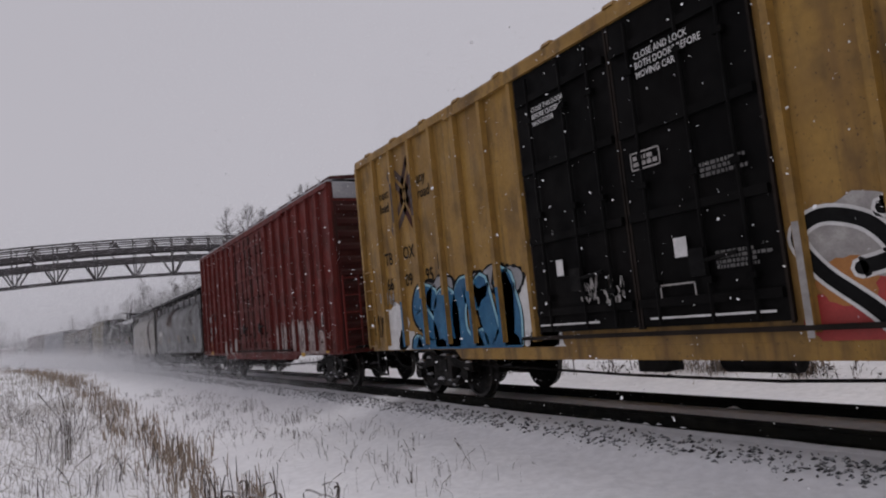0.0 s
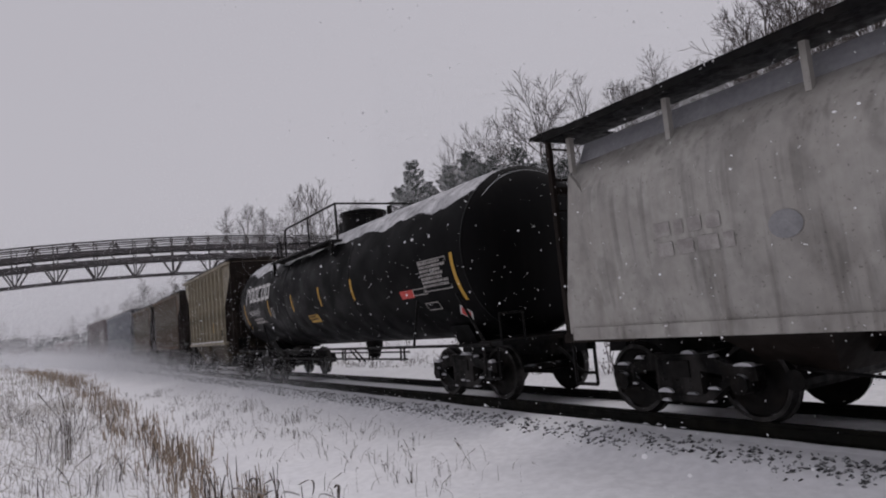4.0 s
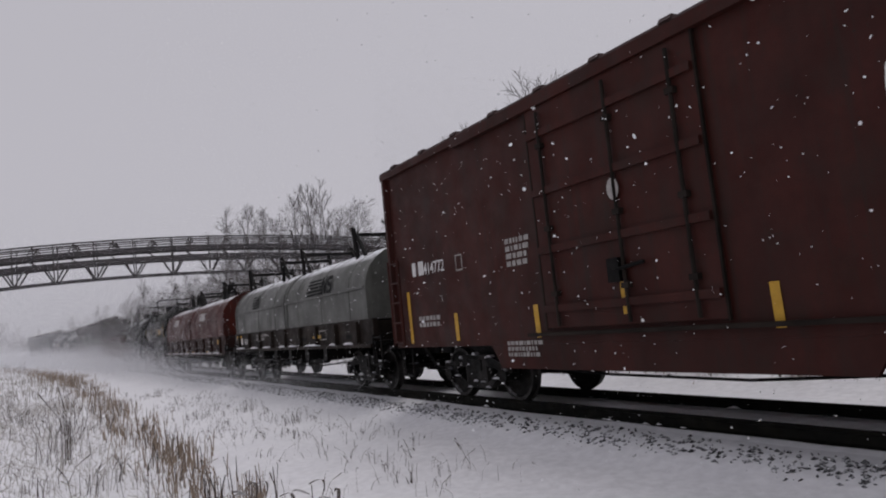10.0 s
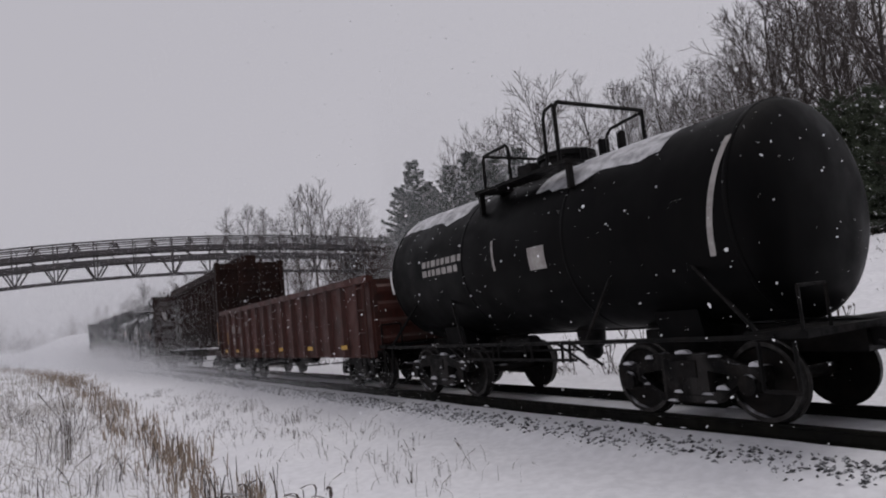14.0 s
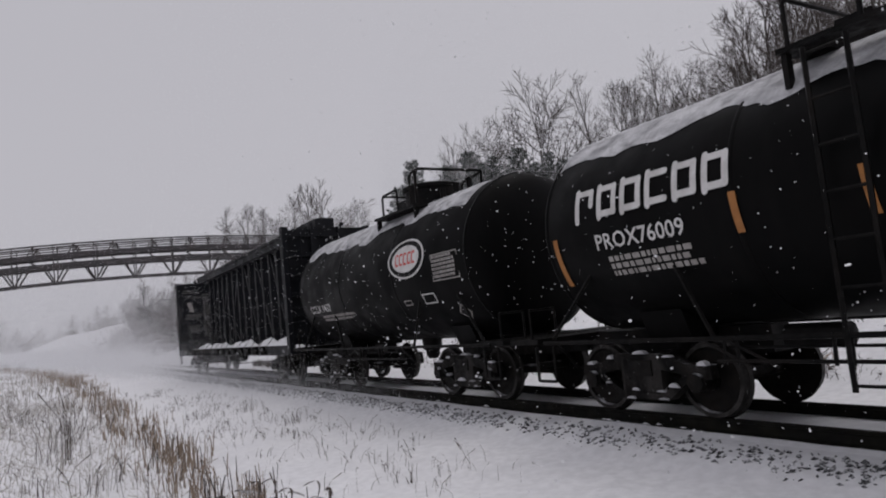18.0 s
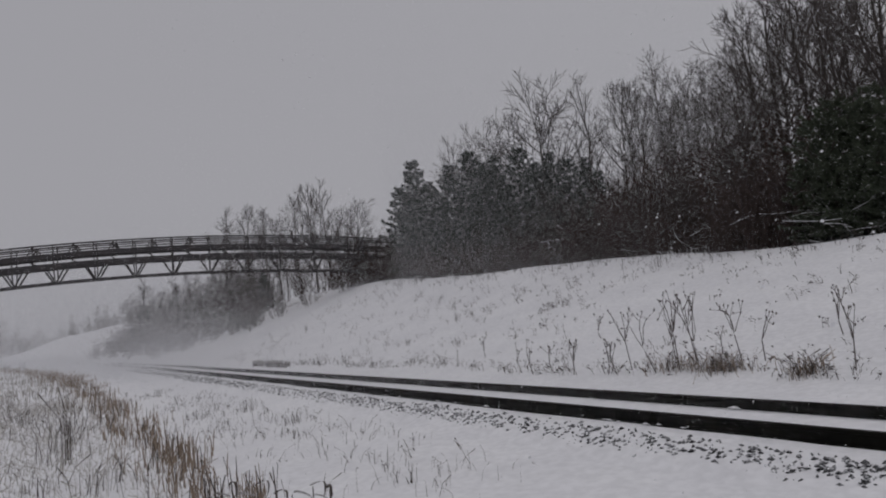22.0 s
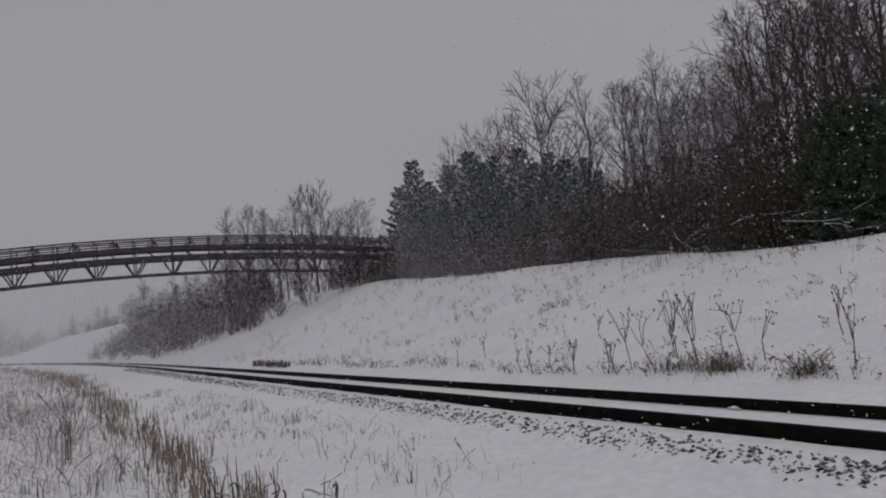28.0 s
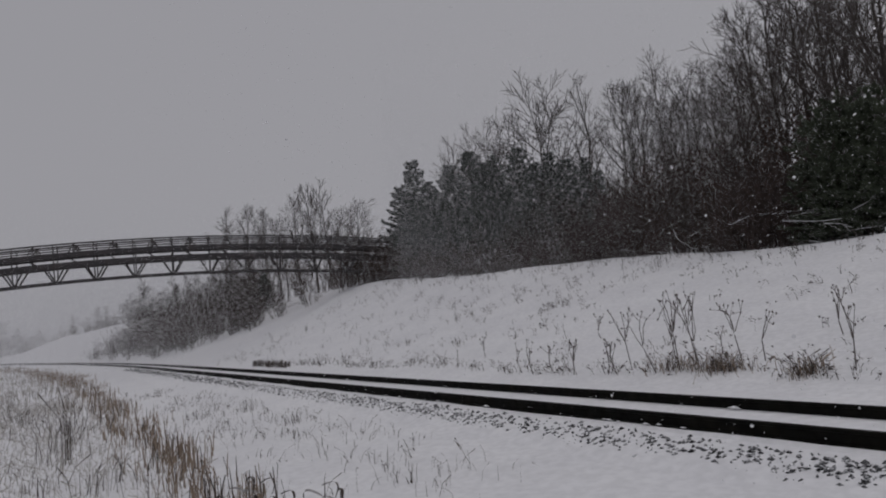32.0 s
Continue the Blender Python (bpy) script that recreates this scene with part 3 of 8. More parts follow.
def forest():
    tall = [12.0, 13.0, 14.0, 13.0, 9.0, 12.0]
    kinds = [bare_tree(11, 12.0, 10, 0.28, 0.95, kids=(7, 8), spread=0.95, reach=0.42, lift=0.07, fork=0.72, girth=0.02, thick=1.7),
             bare_tree(12, 13.0, 11, 0.35, 0.55, reach=0.3),
             bare_tree(13, 14.0, 10, 0.42, 0.5, reach=0.26, fork=0.8),
             bare_tree(14, 13.0, 12, 0.25, 0.75, spread=0.9, reach=0.36),
             bare_tree(15, 9.0, 9, 0.15, 0.7, reach=0.4, fork=0.7),
             bare_tree(16, 12.0, 6, 0.45, 0.45, kids=(4, 5), reach=0.32, fork=0.7, girth=0.02, thick=1.6)]
    spots = [[] for _ in kinds]

    def stand(k, x, y, top_z):
        spots[k].append((x, y, rt.uniform(0, 360), (top_z - ground_z(x, y)) / (tall[k] * 1.0)))

    # kind, x, y, height of the top above the rails
    for k, x, y, top_z in (
        (0, -47.8, 33.0, 22.3),
        (5, -42.6, 33.0, 20.9),
        (3, -41.0, 35.0, 19.3),
        (1, -40.1, 36.0, 19.8),
        (2, -37.0, 36.0, 20.9),
        (1, -42.3, 40.0, 20.9),
        (2, -40.5, 42.0, 21.3),
        (2, -39.3, 42.0, 21.6),
        (2, -38.0, 42.0, 20.6),
        (2, -36.5, 42.0, 20.7),
        (2, -35.5, 42.0, 19.5),
        (1, -34.0, 42.0, 20.9),
        (2, -36.5, 36.0, 16.6),
        (3, -34.3, 36.0, 16.6),
        (3, -31.9, 36.0, 16.2),
        (1, -29.3, 36.0, 17.7),
        (2, -27.5, 36.0, 19.0),
        (1, -25.8, 36.0, 19.5),
        (1, -24.0, 36.0, 19.5),
        (1, -22.3, 36.0, 19.4),
        (2, -20.6, 36.0, 19.0),
        (1, -19.3, 36.0, 18.7),
        (1, -19.7, 23.0, 15.4),
        (3, -19.7, 25.0, 17.9),
        (1, -16.8, 22.0, 15.9),
        (3, -15.0, 21.0, 15.5),
        (2, -15.8, 24.0, 15.7),
        (3, -13.0, 20.0, 14.9),
        (3, -12.1, 20.0, 14.8),
        (4, -56.8, 30.0, 19.8),
        (4, -56.6, 32.0, 20.1),
        (4, -51.0, 30.0, 17.8),
        (4, -61.8, 31.0, 19.9),
        (4, -83.8, 11.8, 16.2),
        (1, -83.1, 14.2, 17.5),
        (1, -82.6, 16.3, 17.1),
        (3, -81.4, 20.1, 18.6),
        (1, -80.7, 22.0, 19.6),
        (4, -80.0, 23.7, 18.9),
        (3, -78.8, 26.7, 17.3),
        (3, -79.3, 25.4, 16.3),
        (3, -82.1, 17.9, 15.9),
        (4, -109.2, 5.2, 11.1),
        (4, -108.7, 9.1, 11.2),
        (4, -108.1, 12.6, 11.2),
    ):
        stand(k, x, y, top_z)
    # low growth under the tall trees and over the bank beyond the bridge
    for i in range(16):
        x = rt.uniform(-34, -18)
        spots[4].append((x, rt.uniform(17.5, 24), rt.uniform(0, 360), rt.uniform(0.35, 0.6)))
    for i in range(22):
        x = rt.uniform(-20, -6)
        spots[rt.choice((3, 4, 4))].append((x, rt.uniform(17.5, 26), rt.uniform(0, 360), rt.uniform(0.4, 0.7)))
    for i in range(16):
        x = -92 - 8 * i + rt.uniform(-3, 3)
        spots[rt.choice((0, 1, 3, 4))].append((x, track_y(x) + rt.uniform(13, 22), rt.uniform(0, 360), rt.uniform(0.28, 0.46)))
    for i in range(34):
        x = rt.uniform(-112, -62)
        spots[rt.choice((1, 3, 4, 4))].append((x, track_y(x) + rt.uniform(8.5, 17), rt.uniform(0, 360), rt.uniform(0.32, 0.56)))
    for i in range(9):
        x = rt.uniform(-230, -212)
        spots[rt.choice((3, 4))].append((x, track_y(x) + rt.uniform(7, 16), rt.uniform(0, 360), rt.uniform(0.35, 0.75)))
    for k, s in zip(kinds, spots):
        plant(k, s)
    pines = [pine_tree(31, 10.0, 0.38), pine_tree(32, 8.5, 0.42), pine_tree(33, 9.2, 0.37)]
    sets = [[], [], []]
    for i, (x, y, z) in enumerate((
            (-51.1, 20.5, 15.5),
            (-53.0, 20.0, 13.5),
            (-50.8, 22.0, 13.6),
            (-47.6, 22.0, 14.3),
            (-45.8, 23.0, 15.0),
            (-42.7, 22.0, 13.3),
            (-42.4, 23.0, 13.8),
            (-40.7, 24.0, 14.0),
            (-36.3, 22.0, 11.7),
            (-37.1, 24.0, 12.7),
            (-34.2, 23.0, 11.4),
            (-33.5, 24.0, 11.4),
            (-31.4, 23.0, 9.9),
            (-47.4, 18.5, 11.3),
            (-43.9, 19.0, 10.4),
            (-39.6, 19.0, 9.9),
            (-36.5, 19.5, 9.7),
            (-33.3, 19.0, 8.4),
            (-31.5, 19.5, 8.2),
            (-29.8, 20.0, 7.7),
            (-71, 12.5, 8.2))):
        k = i % 3
        sets[k].append((x, y, rt.uniform(0, 360), (z - ground_z(x, y)) / (10.0, 8.5, 9.2)[k]))
    for k, s in zip(pines, sets):
        plant(k, s)
    plant(pine_tree(34, 6.0, 0.4, SPRUCE, "broad green evergreen speckled with snow", 40, 0.5), [(x, y, rt.uniform(0, 360), k) for x, y, k in (
        (-14.2, 17.6, 0.77),
        (-13.7, 18.2, 0.87),
        (-12.7, 17.8, 0.78),
        (-11.9, 18.0, 0.87),
        (-14.5, 16.9, 0.50),
        (-13.5, 16.9, 0.53),
        (-12.6, 16.9, 0.49),
        (-11.8, 16.9, 0.49),
    )])
    plant(leafy_oak(61, 5.0), [(x, y, rt.uniform(0, 360), k) for x, y, k in (
        (-23.9, 20.0, 1.01),
        (-22.8, 20.5, 1.06),
        (-21.1, 19.8, 1.01),
        (-19.8, 20.0, 1.04),
        (-18.4, 20.0, 1.09),
        (-17.4, 20.3, 1.19),
        (-16.4, 20.0, 1.02),
        (-25.3, 20.0, 0.91),
        (-21.9, 18.5, 0.69),
        (-19.6, 18.3, 0.64),
        (-17.6, 18.0, 0.60),
        (-16.2, 18.0, 0.62),
        (-26.6, 19.5, 0.80),
    )])


forest()


def thickets():
    """Brush along the crest and over the bank beyond the bridge."""
    meshes = [shrub_meshes(51, 2.0), shrub_meshes(52, 2.6), shrub_meshes(53, 1.5), shrub_meshes(54, 3.2, 9, 0.5)]
    spots = []
    for i in range(120):
        x = -5 - 0.42 * i + rt.uniform(-0.4, 0.4)
        dc, zc = crest(x)
        spots.append((x, dc + 0.6 + abs(rt.gauss(0, 1.2)), rt.uniform(0.55, 1.0)))
    for i in range(170):
        x = -4 - 26 * rt.random()
        spots.append((x, rt.uniform(16.4, 23), rt.uniform(0.8, 1.5)))
    for i in range(110):
        x = rt.uniform(-116, -52)
        d = rt.uniform(4.5 + max(0, (x + 68) * 0.75), 20)
        spots.append((x, track_y(x) + d, rt.uniform(0.8, 1.6)))
    for i in range(150):
        x = rt.uniform(-120, -62)
        spots.append((x, track_y(x) + rt.uniform(3.4 + max(0, (x + 74) * 0.5), 11), rt.uniform(0.5, 1.1)))
    for i in range(110):
        x = rt.uniform(-215, -108)
        spots.append((x, track_y(x) + 15 + abs(rt.gauss(0, 5)), rt.uniform(0.6, 1.2)))
    for i in range(34):
        x = rt.uniform(-235, -205)
        spots.append((x, track_y(x) + rt.uniform(5, 17), rt.uniform(0.8, 1.7)))
    for i in range(16):
        x = rt.uniform(-150, -118)
        spots.append((x, track_y(x) + rt.uniform(-9, -5), rt.uniform(0.25, 0.5)))
    spots = [q for q in spots if not (-15 < q[0] < -6 and q[1] < 17.6)]
    spots.sort(key=lambda q: -q[0])
    for x, y, k in spots[:298]:
        ob = thing("shrub", "leafless brown shrub on the snowy bank", "shrub", "brush on the bank", m=pose(x, y, ground_z(x, y), 0, 0, rt.uniform(0, 360)) @ Matrix.Diagonal((k, k, k, 1)))
        for name, me in zip(("stem", "crown"), rt.choice(meshes)):
            put(name, me, ob)
    verts, faces, base = [], [], 0
    for x, y, k in spots[298:]:
        m = pose(x, y, ground_z(x, y), 0, 0, rt.uniform(0, 360)) @ Matrix.Diagonal((k, k, k, 1))
        for me in rt.choice(meshes):
            verts += [tuple(m @ v.co) for v in me.vertices]
            faces += [tuple(base + i for i in p.vertices) for p in me.polygons]
            base = len(verts)
    tagged(bulk("brush", verts, faces, BRUSHWOOD), "leafless brush covering the bank beyond the bridge", "brush", kind="stuff")


thickets()


def snowy_branch(x, y, z, length, turn, rise, seed):
    """A dead branch caught in the brush, forked, with a line of snow along its top."""
    rng = random.Random(seed)
    top = thing("snowy_branch", "dead forked branch lined with snow in the brush", "branch", "dead branches in the brush", m=pose(x, y, ground_z(x, y) + z, 0, 0, turn))
    verts, faces = [], []
    joints = limb(rng, verts, faces, (0, 0, 0), (1, 0, rise), length, 0.024, 0.011, 6, 0.24, -0.03, 5)
    for q in (2, 4):
        p, d, r = joints[q]
        limb(rng, verts, faces, p, d + Vector((0, rng.uniform(-0.5, 0.5), rng.choice((-0.6, 0.7)))), length * rng.uniform(0.3, 0.5), 0.016, 0.008, 4, 0.24, 0, 4)
    bulk("branch", verts, faces, SNOWLIMB, top)


for k in range(34):
    x = -12.5 - 25 * rt.random() ** 1.3
    snowy_branch(x, crest(x)[0] + rt.uniform(0.3, 1.4), rt.uniform(0.1, 1.5), rt.uniform(0.8, 2.4), rt.choice((0, 180)) + rt.uniform(-30, 30), rt.uniform(-0.3, 0.5), 900 + k)


# ---- rolling stock ----
CACHE = {}
SPINNING = []


def shared(key, make):
    if key not in CACHE:
        CACHE[key] = make()
    return CACHE[key]


def wheelset_mesh():
    bm = bmesh.new()
    for s in (-1, 1):
        lathe(bm, [(s * 0.68, 0.49), (s * 0.71, 0.487), (s * 0.72, 0.462), (s * 0.82, 0.452), (s * 0.82, 0.40), (s * 0.79, 0.38), (s * 0.775, 0.2), (s * 0.8, 0.13), (s * 0.86, 0.12)], 32, axis="y")
    tube(bm, (0, -0.98, 0), (0, 0.98, 0), 0.075, 10)
    for i in range(3):
        a = i * 2.094
        tube(bm, (0.1 * math.cos(a), -0.985, 0.1 * math.sin(a)), (0.1 * math.cos(a), -1.01, 0.1 * math.sin(a)), 0.02, 6)
    me = meshed("wheelset", bm, WHEEL, True)
    me.materials.append(RIM)
    for p in me.polygons:
        if abs(p.center.y) > 0.6 and math.hypot(p.center.x, p.center.z) > 0.405:
            p.material_index = 1
    return me


def sideframe_mesh(s):
    bm = bmesh.new()
    y0, y1 = s * 0.9, s * 1.06
    prism(bm, [(-1.1, 0.5), (-1.08, 0.66), (-0.72, 0.68), (-0.42, 0.8), (0.42, 0.8), (0.72, 0.68), (1.08, 0.66), (1.1, 0.5), (0.78, 0.46), (0.62, 0.56), (0.34, 0.6), (0.34, 0.3), (-0.34, 0.3), (-0.34, 0.6), (-0.62, 0.56), (-0.78, 0.46)], "y", min(y0, y1), max(y0, y1))
    prism(bm, [(-0.8, 0.5), (-0.42, 0.22), (0.42, 0.22), (0.8, 0.5), (0.7, 0.52), (0.36, 0.32), (-0.36, 0.32), (-0.7, 0.52)], "y", min(y0, y1), max(y0, y1))
    return meshed("sideframe", bm, BOGIEIRON)


def spring_mesh(s):
    bm = bmesh.new()
    for i in (-0.2, 0.0, 0.2):
        pts = [(i + 0.08 * math.cos(k * 0.9), s * 0.98 + 0.08 * math.sin(k * 0.9), 0.33 + k * 0.0125) for k in range(22)]
        bent(bm, pts, 0.018, 4)
    return meshed("spring_group", bm, BOGIEIRON)


def clotted_snow_mesh(s, seed):
    """Lumps of snow frozen to a sideframe's ledges and springs."""
    rng = random.Random(seed)
    bm = bmesh.new()
    for x, z, k in ((-0.9, 0.67, 1.0), (-0.55, 0.75, 0.8), (0.1, 0.81, 1.1), (0.5, 0.77, 0.7), (0.95, 0.67, 1.0), (-0.62, 0.42, 0.8), (0.6, 0.4, 0.9), (-0.1, 0.34, 1.0), (0.22, 0.33, 0.7), (-0.3, 0.23, 0.6), (0.35, 0.24, 0.6)):
        x += rng.uniform(-0.1, 0.1)
        ln, ht = 0.09 * k * rng.uniform(0.6, 1.5), 0.035 * k * rng.uniform(0.6, 1.4)
        y0, y1 = sorted((s * 1.0, s * rng.uniform(1.07, 1.1)))
        prism(bm, [(x - ln, z - 0.01), (x + ln, z - 0.01), (x + ln * 0.6, z + ht * 0.8), (x - ln * 0.1, z + ht), (x - ln * 0.7, z + ht * 0.6)], "y", y0, y1)
    return meshed("clotted_snow", bm, CRUST)


def bearing_mesh():
    return meshed("bearing_cap", tube(bmesh.new(), (0, 0.94, 0.457), (0, 1.12, 0.457), 0.115, 12), BOGIEIRON, True)


def brake_mesh():
    bm = bmesh.new()
    for x in (-0.42, 0.42):
        box(bm, x - 0.035, x + 0.035, -0.8, 0.8, 0.36, 0.46)
    tube(bm, (-0.42, 0.1, 0.4), (0.42, -0.1, 0.34), 0.03, 6)
    return meshed("brake_beam", bm, BOGIEIRON)


def bolster_mesh():
    bm = bmesh.new()
    prism(bm, [(-1.08, 0.52), (-1.08, 0.72), (-0.4, 0.78), (0.4, 0.78), (1.08, 0.72), (1.08, 0.52), (0.4, 0.42), (-0.4, 0.42)], "x", -0.2, 0.2)
    lathe(bm, [(0.76, 0.22), (0.86, 0.22)], 16, axis="z")
    return meshed("bogie", bm, IRON)


def bogie(car, x):
    top = put("bogie", shared("bolster", bolster_mesh), car, "black cast-steel bogie with two wheelsets", pose(x, 0, 0))
    for s in (-1, 1):
        put("sideframe", shared(("frame", s), lambda: sideframe_mesh(s)), top)
        put("spring_group", shared(("spring", s), lambda: spring_mesh(s)), top)
        if s < 0:
            k = len(SPINNING) // 2 % 5
            put("clotted_snow", shared(("clot", k), lambda: clotted_snow_mesh(s, 500 + k)), top, "snow frozen to the sideframe")["kind"] = "stuff"
    for wx in (-0.89, 0.89):
        for turn in (0, 180):
            put("bearing_cap", shared("bearing", bearing_mesh), top, m=pose(wx, 0, 0, 0, 0, turn))
    put("brake_beam", shared("brake", brake_mesh), top)
    for wx in (-0.89, 0.89):
        w = put("wheelset", shared("wheelset", wheelset_mesh), top)
        w.matrix_parent_inverse = pose(wx, 0, 0.457)
        SPINNING.append(w)


def coupler_mesh():
    bm = bmesh.new()
    box(bm, -0.75, 0.1, -0.1, 0.1, 0.78, 0.98)
    prism(bm, [(0.1, -0.1), (0.28, -0.2), (0.42, -0.16), (0.42, -0.02), (0.3, 0.0), (0.32, 0.12), (0.44, 0.16), (0.36, 0.24), (0.1, 0.16)], "z", 0.76, 1.02)
    return meshed("coupler", bm, IRON)


def hose_mesh():
    bm = bmesh.new()
    bent(bm, [(0.1, -0.35, 0.85), (0.3, -0.34, 0.72), (0.48, -0.3, 0.5), (0.62, -0.25, 0.42), (0.75, -0.2, 0.42)], 0.028, 6)
    return meshed("brake_hose", bm, IRON)


def running_gear(car, half, bogie_in=1.55, stub=False):
    """Bogies, couplers, hoses, centre sill, brake rod."""
    for e in (-1, 1):
        bogie(car, e * (half - bogie_in))
        m = pose(e * (half + 0.1), 0, 0, 0, 0, 0 if e > 0 else 180)
        put("coupler", shared("coupler", coupler_mesh), car, m=m)
        put("brake_hose", shared("hose", hose_mesh), car, m=m)
    if stub:
        # tank cars carry only short sills over the bogies
        for e in (-1, 1):
            part("stub_sill", box(bmesh.new(), min(e * half, e * (half - 3.1)), max(e * half, e * (half - 3.1)), -0.18, 0.18, 0.72, 1.06), IRON, car)
        return
    bm = bmesh.new()
    box(bm, -half, half, -0.16, -0.1, 0.72, 1.02)
    box(bm, -half, half, 0.1, 0.16, 0.72, 1.02)
    box(bm, -half, half, -0.2, 0.2, 0.98, 1.04)
    part("centre_sill", bm, IRON, car)
    bm = bmesh.new()
    bent(bm, [(-half + 3, -0.9, 0.62), (-1.0, -1.0, 0.52), (1.2, -1.0, 0.5), (half - 3, -0.9, 0.62)], 0.02, 5)
    part("brake_rod", bm, IRON, car)
    bm = bmesh.new()
    tube(bm, (0.4, -0.75, 0.72), (1.3, -0.75, 0.72), 0.17, 12)
    part("brake_reservoir", bm, IRON, car, smooth=True)
    part("brake_valve", box(bmesh.new(), -0.9, -0.45, -0.9, -0.55, 0.55, 0.86), IRON, car)


def ladder(car, name, x, y, z0, z1, w, axis, mat, rungs=None):
    """Two stiles and rungs. axis 'x': the rungs run along the car; 'y': across it."""
    bm = bmesh.new()
    d = (w, 0, 0) if axis == "x" else (0, w, 0)
    a, b = Vector((x, y, z0)), Vector((x + d[0], y + d[1], z0))
    up = Vector((0, 0, z1 - z0))
    tube(bm, a, a + up, 0.028, 5)
    tube(bm, b, b + up, 0.028, 5)
    n = rungs or int((z1 - z0) / 0.42)
    for i in range(n + 1):
        k = Vector((0, 0, 0.06 + (z1 - z0 - 0.12) * i / n))
        tube(bm, a + k, b + k, 0.018, 5)
    return part(name, bm, mat, car)


def step_iron(car, x, y, mat):
    part("sill_step", bent(bmesh.new(), [(x - 0.2, y, 0.95), (x - 0.2, y, 0.45), (x + 0.2, y, 0.45), (x + 0.2, y, 0.95)], 0.025, 5), mat, car)


# lettering and painted marks on the camera side
def flat_on(y):
    return lambda x, z, out=0.0: (x, y - out, z)


def round_on(r, cz):
    """Wraps a drawing whose middle height is cz round a lying cylinder."""
    return lambda x, z, out=0.0: (x, -(r + out) * math.cos((z - cz) / r), cz + (r + out) * math.sin((z - cz) / r))


def letters(car, text, x, z, size, on, mat, squeeze=0.85, name="lettering", label="", out=0.006):
    cu = bpy.data.curves.new("lettering", "FONT")
    cu.body, cu.size, cu.resolution_u, cu.offset = text, size, 2, size * 0.012
    ob = bpy.data.objects.new("lettering", cu)
    me = bpy.data.meshes.new_from_object(ob)
    bpy.data.objects.remove(ob)
    for v in me.vertices:
        v.co = on(x + v.co.x * squeeze, z + v.co.y, out)
    me.materials.clear()
    me.materials.append(mat)
    me.name = "lettering"
    return put(name, me, car, label or "painted lettering " + " ".join(text.split()))


def plate(car, x0, x1, z0, z1, on, mat, out=0.004, name="marking", label="", slant=0.0, n=8):
    """A painted or stuck-on panel following the side."""
    bm = bmesh.new()
    rows = []
    for i in range(n + 1):
        z = z0 + (z1 - z0) * i / n
        k = slant * (z - z0)
        rows.append((bm.verts.new(on(x0 + k, z, out)), bm.verts.new(on(x1 + k, z, out))))
    for a, b in zip(rows, rows[1:]):
        bm.faces.new((a[0], a[1], b[1], b[0]))
    return part(name, bm, mat, car, label)


def bars(car, x, z, rows, w, h, on, mat, seed=1, name="small_print", label="rows of small stencilled print", gap=0.45, out=0.005):
    """Writing too small to read: broken bars of its size."""
    rng = random.Random(seed)
    bm = bmesh.new()
    for i in range(rows):
        zz = z - i * h * (1 + gap)
        u = x
        while u < x + w * rng.uniform(0.75, 1.0):
            ln = rng.uniform(0.5, 1.8) * h
            v = [bm.verts.new(on(a, b, out)) for a, b in ((u, zz), (u + ln, zz), (u + ln, zz + h), (u, zz + h))]
            bm.faces.new(v)
            u += ln + h * 0.4
    return part(name, bm, mat, car, label)


def outline(car, x0, x1, z0, z1, t, on, mat, name="stencil_frame", label="outlined stencil panel"):
    bm = bmesh.new()
    for a0, a1, b0, b1 in ((x0, x1, z0, z0 + t), (x0, x1, z1 - t, z1), (x0, x0 + t, z0, z1), (x1 - t, x1, z0, z1)):
        bm.faces.new([bm.verts.new(on(a, b, 0.006)) for a, b in ((a0, b0), (a1, b0), (a1, b1), (a0, b1))])
    return part(name, bm, mat, car, label)


def stroke(car, pts, w, on, mat, out, name, label="", closed=False):
    """A flat brush stroke of even width with round joints."""
    bm = bmesh.new()
    pts = [Vector(p) for p in pts]
    fine = []
    for i in range(len(pts) - 1):
        p0, p1, p2, p3 = pts[max(0, i - 1)], pts[i], pts[i + 1], pts[min(len(pts) - 1, i + 2)]
        for k in range(6):
            t = k / 6
            fine.append(0.5 * ((2 * p1) + (p2 - p0) * t + (2 * p0 - 5 * p1 + 4 * p2 - p3) * t * t + (3 * p1 - p0 - 3 * p2 + p3) * t ** 3))
    fine.append(pts[-1])
    prev = None
    for i, p in enumerate(fine):
        d = (fine[min(i + 1, len(fine) - 1)] - fine[max(i - 1, 0)]).normalized()
        nrm = Vector((-d.y, d.x)) * w / 2
        a, b = p + nrm, p - nrm
        cur = (bm.verts.new(on(a.x, a.y, out)), bm.verts.new(on(b.x, b.y, out)))
        if prev:
            bm.faces.new((prev[0], prev[1], cur[1], cur[0]))
        prev = cur
    for end in (fine[0], fine[-1]):
        c = [bm.verts.new(on(end.x + w / 2 * math.cos(a * 0.7854), end.y + w / 2 * math.sin(a * 0.7854), out)) for a in range(8)]
        bm.faces.new(c)
    return part(name, bm, mat, car, label)


def blob(car, x, z, rx, rz, on, mat, out, name, label="", n=28, rough=0.0, seed=0):
    rng = random.Random(seed)
    bm = bmesh.new()
    c = bm.verts.new(on(x, z, out))
    vs = []
    for i in range(n):
        a = 2 * math.pi * i / n
        k = 1 + rng.uniform(-rough, rough)
        vs.append(bm.verts.new(on(x + rx * k * math.cos(a), z + rz * k * math.sin(a), out)))
    for i in range(n):
        bm.faces.new((c, vs[i], vs[(i + 1) % n]))
    return part(name, bm, mat, car, label)


TRAIN = []


